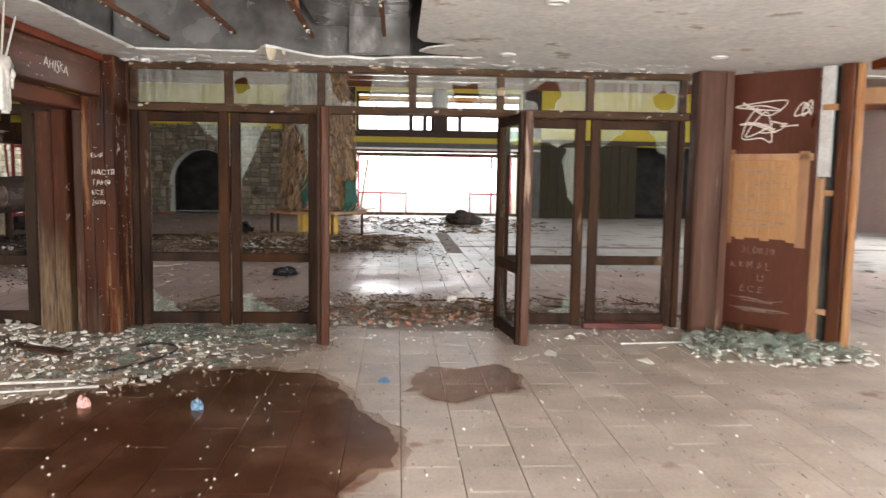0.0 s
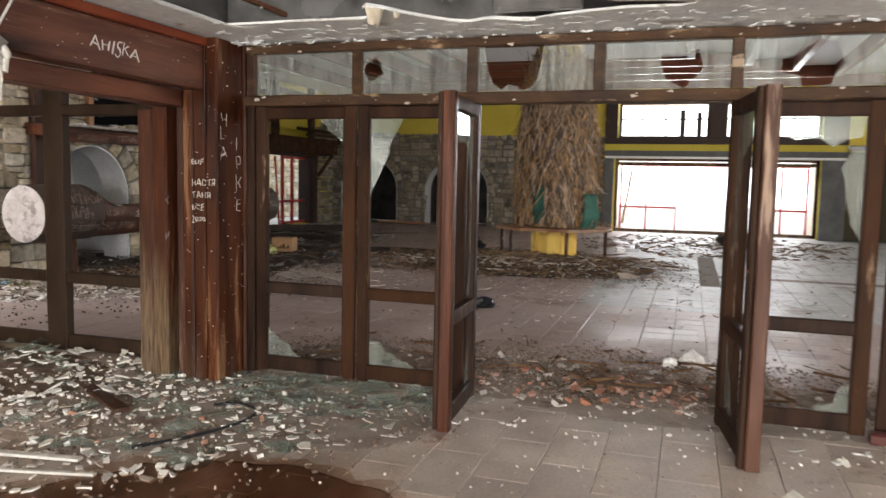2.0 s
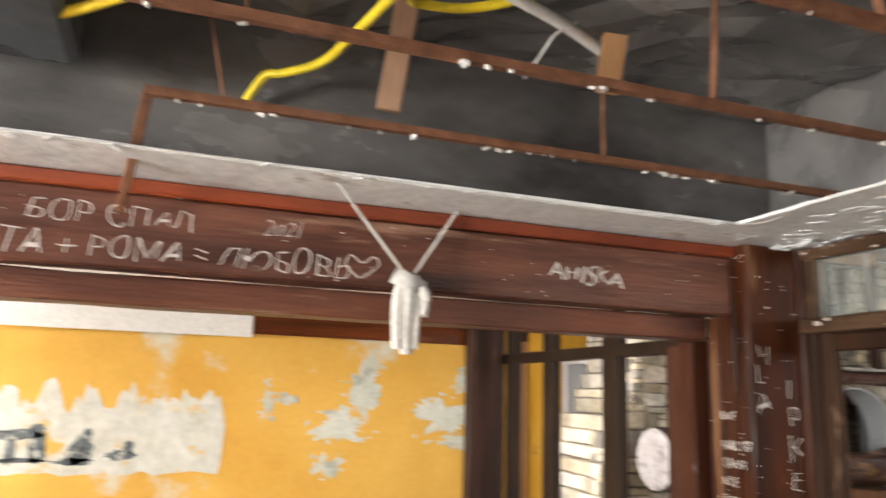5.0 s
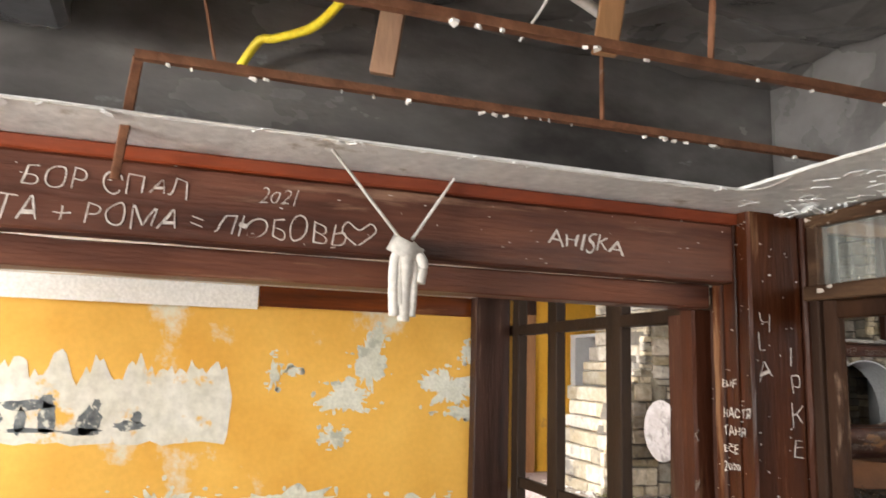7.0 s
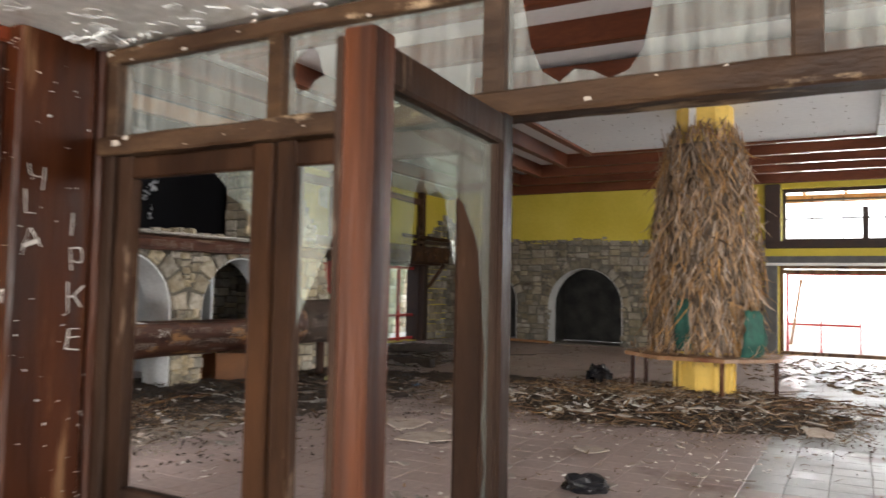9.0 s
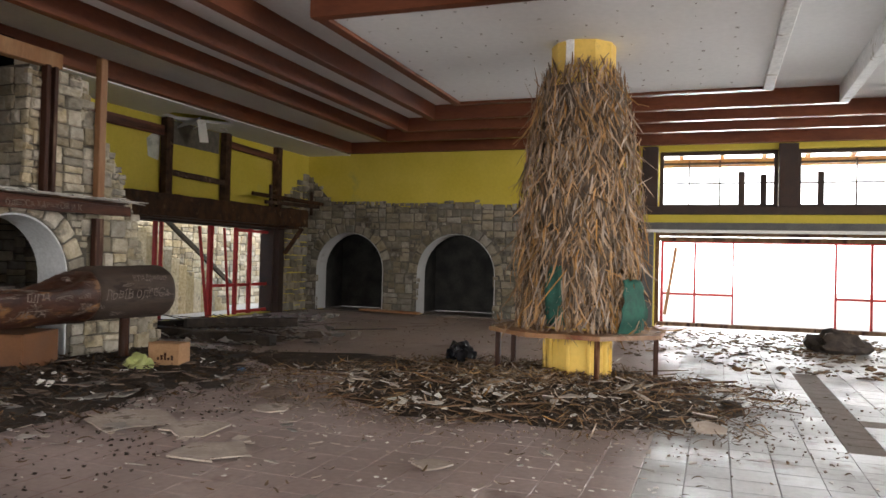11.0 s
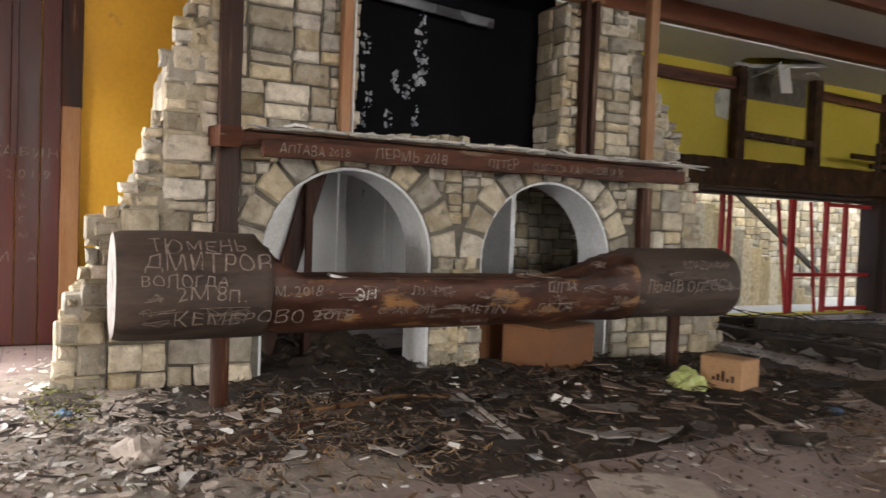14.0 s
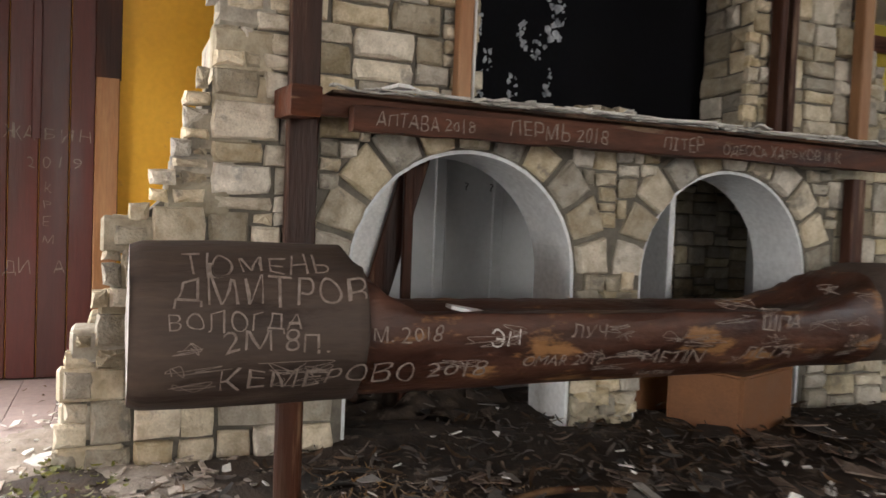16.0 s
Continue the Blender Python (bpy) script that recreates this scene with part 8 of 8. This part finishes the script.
bag("blue_wrap", -0.08, 5.11, 0.036, BLUEP, "small crushed blue plastic bottle on the tiles", "bottle", 6, 0.5)
bag("blue_wrap", -1.19, 4.50, 0.032, BLUEP, "small blue plastic cup in the puddle", "cup", 7, 1.2)
bag("pink_sponge", -1.88, 4.56, 0.036, PINKP, "small pink sponge in the puddle", "sponge", 9, 1.2)
bag("rag", -6.33, 9.70, 0.15, PALE_SHEET, "crumpled grey-green rag in the rubble", "rag", 11, 0.6)
bag("plastic_wrap", -7.35, 9.35, 0.08, BLUEP, "pale blue plastic scrap at the wall foot", "plastic scrap", 12, 0.6)
bag("rag", 1.9, 21.5, 0.45, CHAR, "dark bundle before the far window", "bundle", 13, 0.5)
bag("plaster_lump", 0.62, 8.35, 0.055, CHIP, "white plaster lump behind the doors", "plaster lump", 14, 0.9)
bag("plaster_lump", 0.78, 8.45, 0.085, CHIP, "white plaster lump behind the doors", "plaster lump", 15, 0.9)
bag("paper_cup", -6.55, 13.1, 0.05, CHIP, "white paper cup lying in the litter", "cup", 16, 1.2)
bag("plastic_wrap", -5.6, 14.9, 0.06, BLUEP, "small blue plastic scrap in the litter", "plastic scrap", 17, 0.5)
solo("metal_strip", timber(Geo(), (-6.86, 12.02, 0.065), (-5.46, 11.86, 0.03), 0.055, 0.02, 0.002, 0.4, side=(0, 1, 0), b=0.003), METALW, "long pale metal strip lying across the litter", "metal strip")
solo("white_lath", timber(Geo(), (1.92, 6.26, 0.012), (2.54, 6.33, 0.012), 0.012, 0.012, 0.001, 0.3, b=0.003), WHITE_P, "thin white lath on the lobby tiles", "lath")
solo("white_lath", timber(Geo(), (-2.9, 4.75, 0.014), (-1.95, 4.98, 0.014), 0.03, 0.014, 0.002, 0.3, b=0.003), PAPER, "dirty white lath on the lobby tiles", "lath")
solo("white_lath", timber(Geo(), (-2.95, 4.95, 0.03), (-2.15, 5.1, 0.02), 0.05, 0.014, 0.002, 0.3, b=0.003), PAPER, "dirty white lath on the lobby tiles", "lath")
solo("rubber_hose", tube(Geo(), curve_pts([(-2.05, 5.35, 0.012), (-1.85, 5.62, 0.012), (-1.74, 5.95, 0.012), (-1.80, 6.15, 0.012), (-1.97, 6.22, 0.012), (-2.1, 6.15, 0.012)], 8), 0.011, 8), BIN_BAG, "thin black rubber strip curved on the floor", "rubber strip", smooth=True)
solo("broken_board", timber(Geo(), (-3.05, 6.12, 0.03), (-2.50, 5.80, 0.03), 0.10, 0.025, 0.006, 0.12, side=(0, 1, 0)), WOOD, "short dark broken board on the floor", "board")
solo("broken_board", timber(Geo(), (-8.9, 25.0, 0.08), (-7.2, 24.85, 0.06), 0.22, 0.06, 0.004, 0.3, side=(0, 1, 0)), WOOD_NEW, "pale board lying before the far arches", "board")
solo("broken_board", timber(Geo(), (1.75, 6.92, 0.04), (2.5, 6.9, 0.04), 0.10, 0.06, 0.006, 0.2, side=(0, 1, 0)), REDWOOD, "dark red broken board under the screen", "board")
for a, b in (((-9.4, 17.7, 0.16), (-8.7, 18.2, 0.20)), ((-9.2, 17.5, 0.10), (-6.7, 17.35, 0.08)), ((-8.6, 17.6, 0.25), (-7.4, 19.2, 0.22))):
    solo("charred_beam", timber(Geo(), a, b, 0.18, 0.16, 0.02, 0.2), CHAR, "charred fallen beam near the red glazing", "beam", "fallen beams")
for x, y, s, sd in ((-4.72, 12.1, 0.75, 1), (-4.05, 12.05, 0.5, 2), (-3.45, 11.5, 0.6, 3), (-3.9, 13.0, 0.35, 4), (-1.9, 11.85, 0.26, 5), (-5.9, 12.9, 0.9, 6), (-6.3, 13.4, 0.8, 7), (-6.9, 11.6, 0.7, 8)):
    solo("fibre_sheet", flake(Geo(), (x, y, 0.02), s, 0.012, random.Random(sd), 12, 0.05), PALE_SHEET if sd < 6 else SHEET, "broken pale fibre sheet lying on the hall floor", "board scrap", "fibre sheets")
solo("white_lath", timber(Geo(), (-6.94, 12.14, 0.075), (-5.55, 11.92, 0.03), 0.05, 0.018, 0.003, 0.3, b=0.003), PAPER, "long dirty white lath lying before the log", "lath")
solo("pale_branch", tube(Geo(), curve_pts([(-6.95, 10.55, 0.05), (-6.8, 10.8, 0.08), (-6.82, 11.2, 0.10), (-6.9, 11.6, 0.11), (-6.85, 12.0, 0.08)], 8), 0.02, 7), WOOD_PALE, "pale bent cable duct lying in the litter", "cable duct", smooth=True)
solo("dark_branch", tube(Geo(), curve_pts([(-6.3, 9.95, 0.04), (-6.35, 10.4, 0.07), (-6.5, 10.8, 0.08), (-6.55, 11.2, 0.06)], 8), 0.018, 7), WOOD, "dark bent branch lying in the litter", "branch", smooth=True)

# ---- floor tiles ----
T = 0.295


def tile_geo(g, x, y, w, h, z, r):
    e = 0.0018
    j = [r.uniform(-0.0012, 0.0012) for _ in range(4)]
    p = [(x + e, y + e), (x + w - e, y + e), (x + w - e, y + h - e), (x + e, y + h - e)]
    b = 0.004
    q = [(x + e + b, y + e + b), (x + w - e - b, y + e + b), (x + w - e - b, y + h - e - b), (x + e + b, y + h - e - b)]
    vs = [(*c, z - 0.012) for c in p] + [(*c, z - 0.003 + k) for c, k in zip(p, j)] + [(*c, z + k) for c, k in zip(q, j)]
    fs = [(8, 9, 10, 11)]
    for i in range(4):
        k = (i + 1) % 4
        fs += [(i, k, k + 4, i + 4), (i + 4, k + 4, k + 8, i + 8)]
    return g.add(vs, fs)


floor_lobby = thing("floor_lobby", "dusty terracotta-grey tiled lobby floor", "floor", (0.3, 3, 0), kind="structure")
floor_hall = thing("floor_hall", "dirty mauve tiled hall floor", "floor", (0, 15, 0), kind="structure")
r9 = random.Random(4)
gl, gh, gg, gb = Geo(), Geo(), Geo(), Geo()
ix0, iy0 = int(-10.7 / T), int(-4 / T)
for i in range(ix0, int(13.2 / T) + 1):
    x = 0.03 + i * T
    for j in range(iy0, int(25.4 / T) + 1):
        y = 0.05 + j * T
        if y < 7.0:
            if not (-6.0 < x < 9.0):
                if y > 6.8:
                    tile_geo(gh, x, y, T, T, 0, r9)
                continue
            if (j + i) % 2:
                continue
            near = -2.6 < x < 3.2 and 1.4 < y < 7.1
            if near and len(floor_lobby.children) < 300:
                part("tile", tile_geo(Geo(), x, y, T, 2 * T, 0, r9), TILE, floor_lobby)
            else:
                tile_geo(gl, x, y, T, 2 * T, 0, r9)
        elif x > -0.6 and 11.0 < y:
            if 0.62 < x < 0.92 and 13.4 < y < 18.3 or abs(y - 14.9) < T / 2 and x > 0.9:
                tile_geo(gb, x, y, T, T, 0, r9)
            else:
                tile_geo(gg, x, y, T, T, 0, r9)
        else:
            tile_geo(gh, x, y, T, T, 0, r9)
part("tiles", gl, TILE, floor_lobby, kind="stuff")
part("tiles", gh, TILE_H, floor_hall, kind="stuff")
part("tiles", gg, TILE_G, floor_hall, "paler shiny tiles", kind="stuff")
part("border_tiles", gb, GROUT, floor_hall, "dark border tiles", kind="stuff")
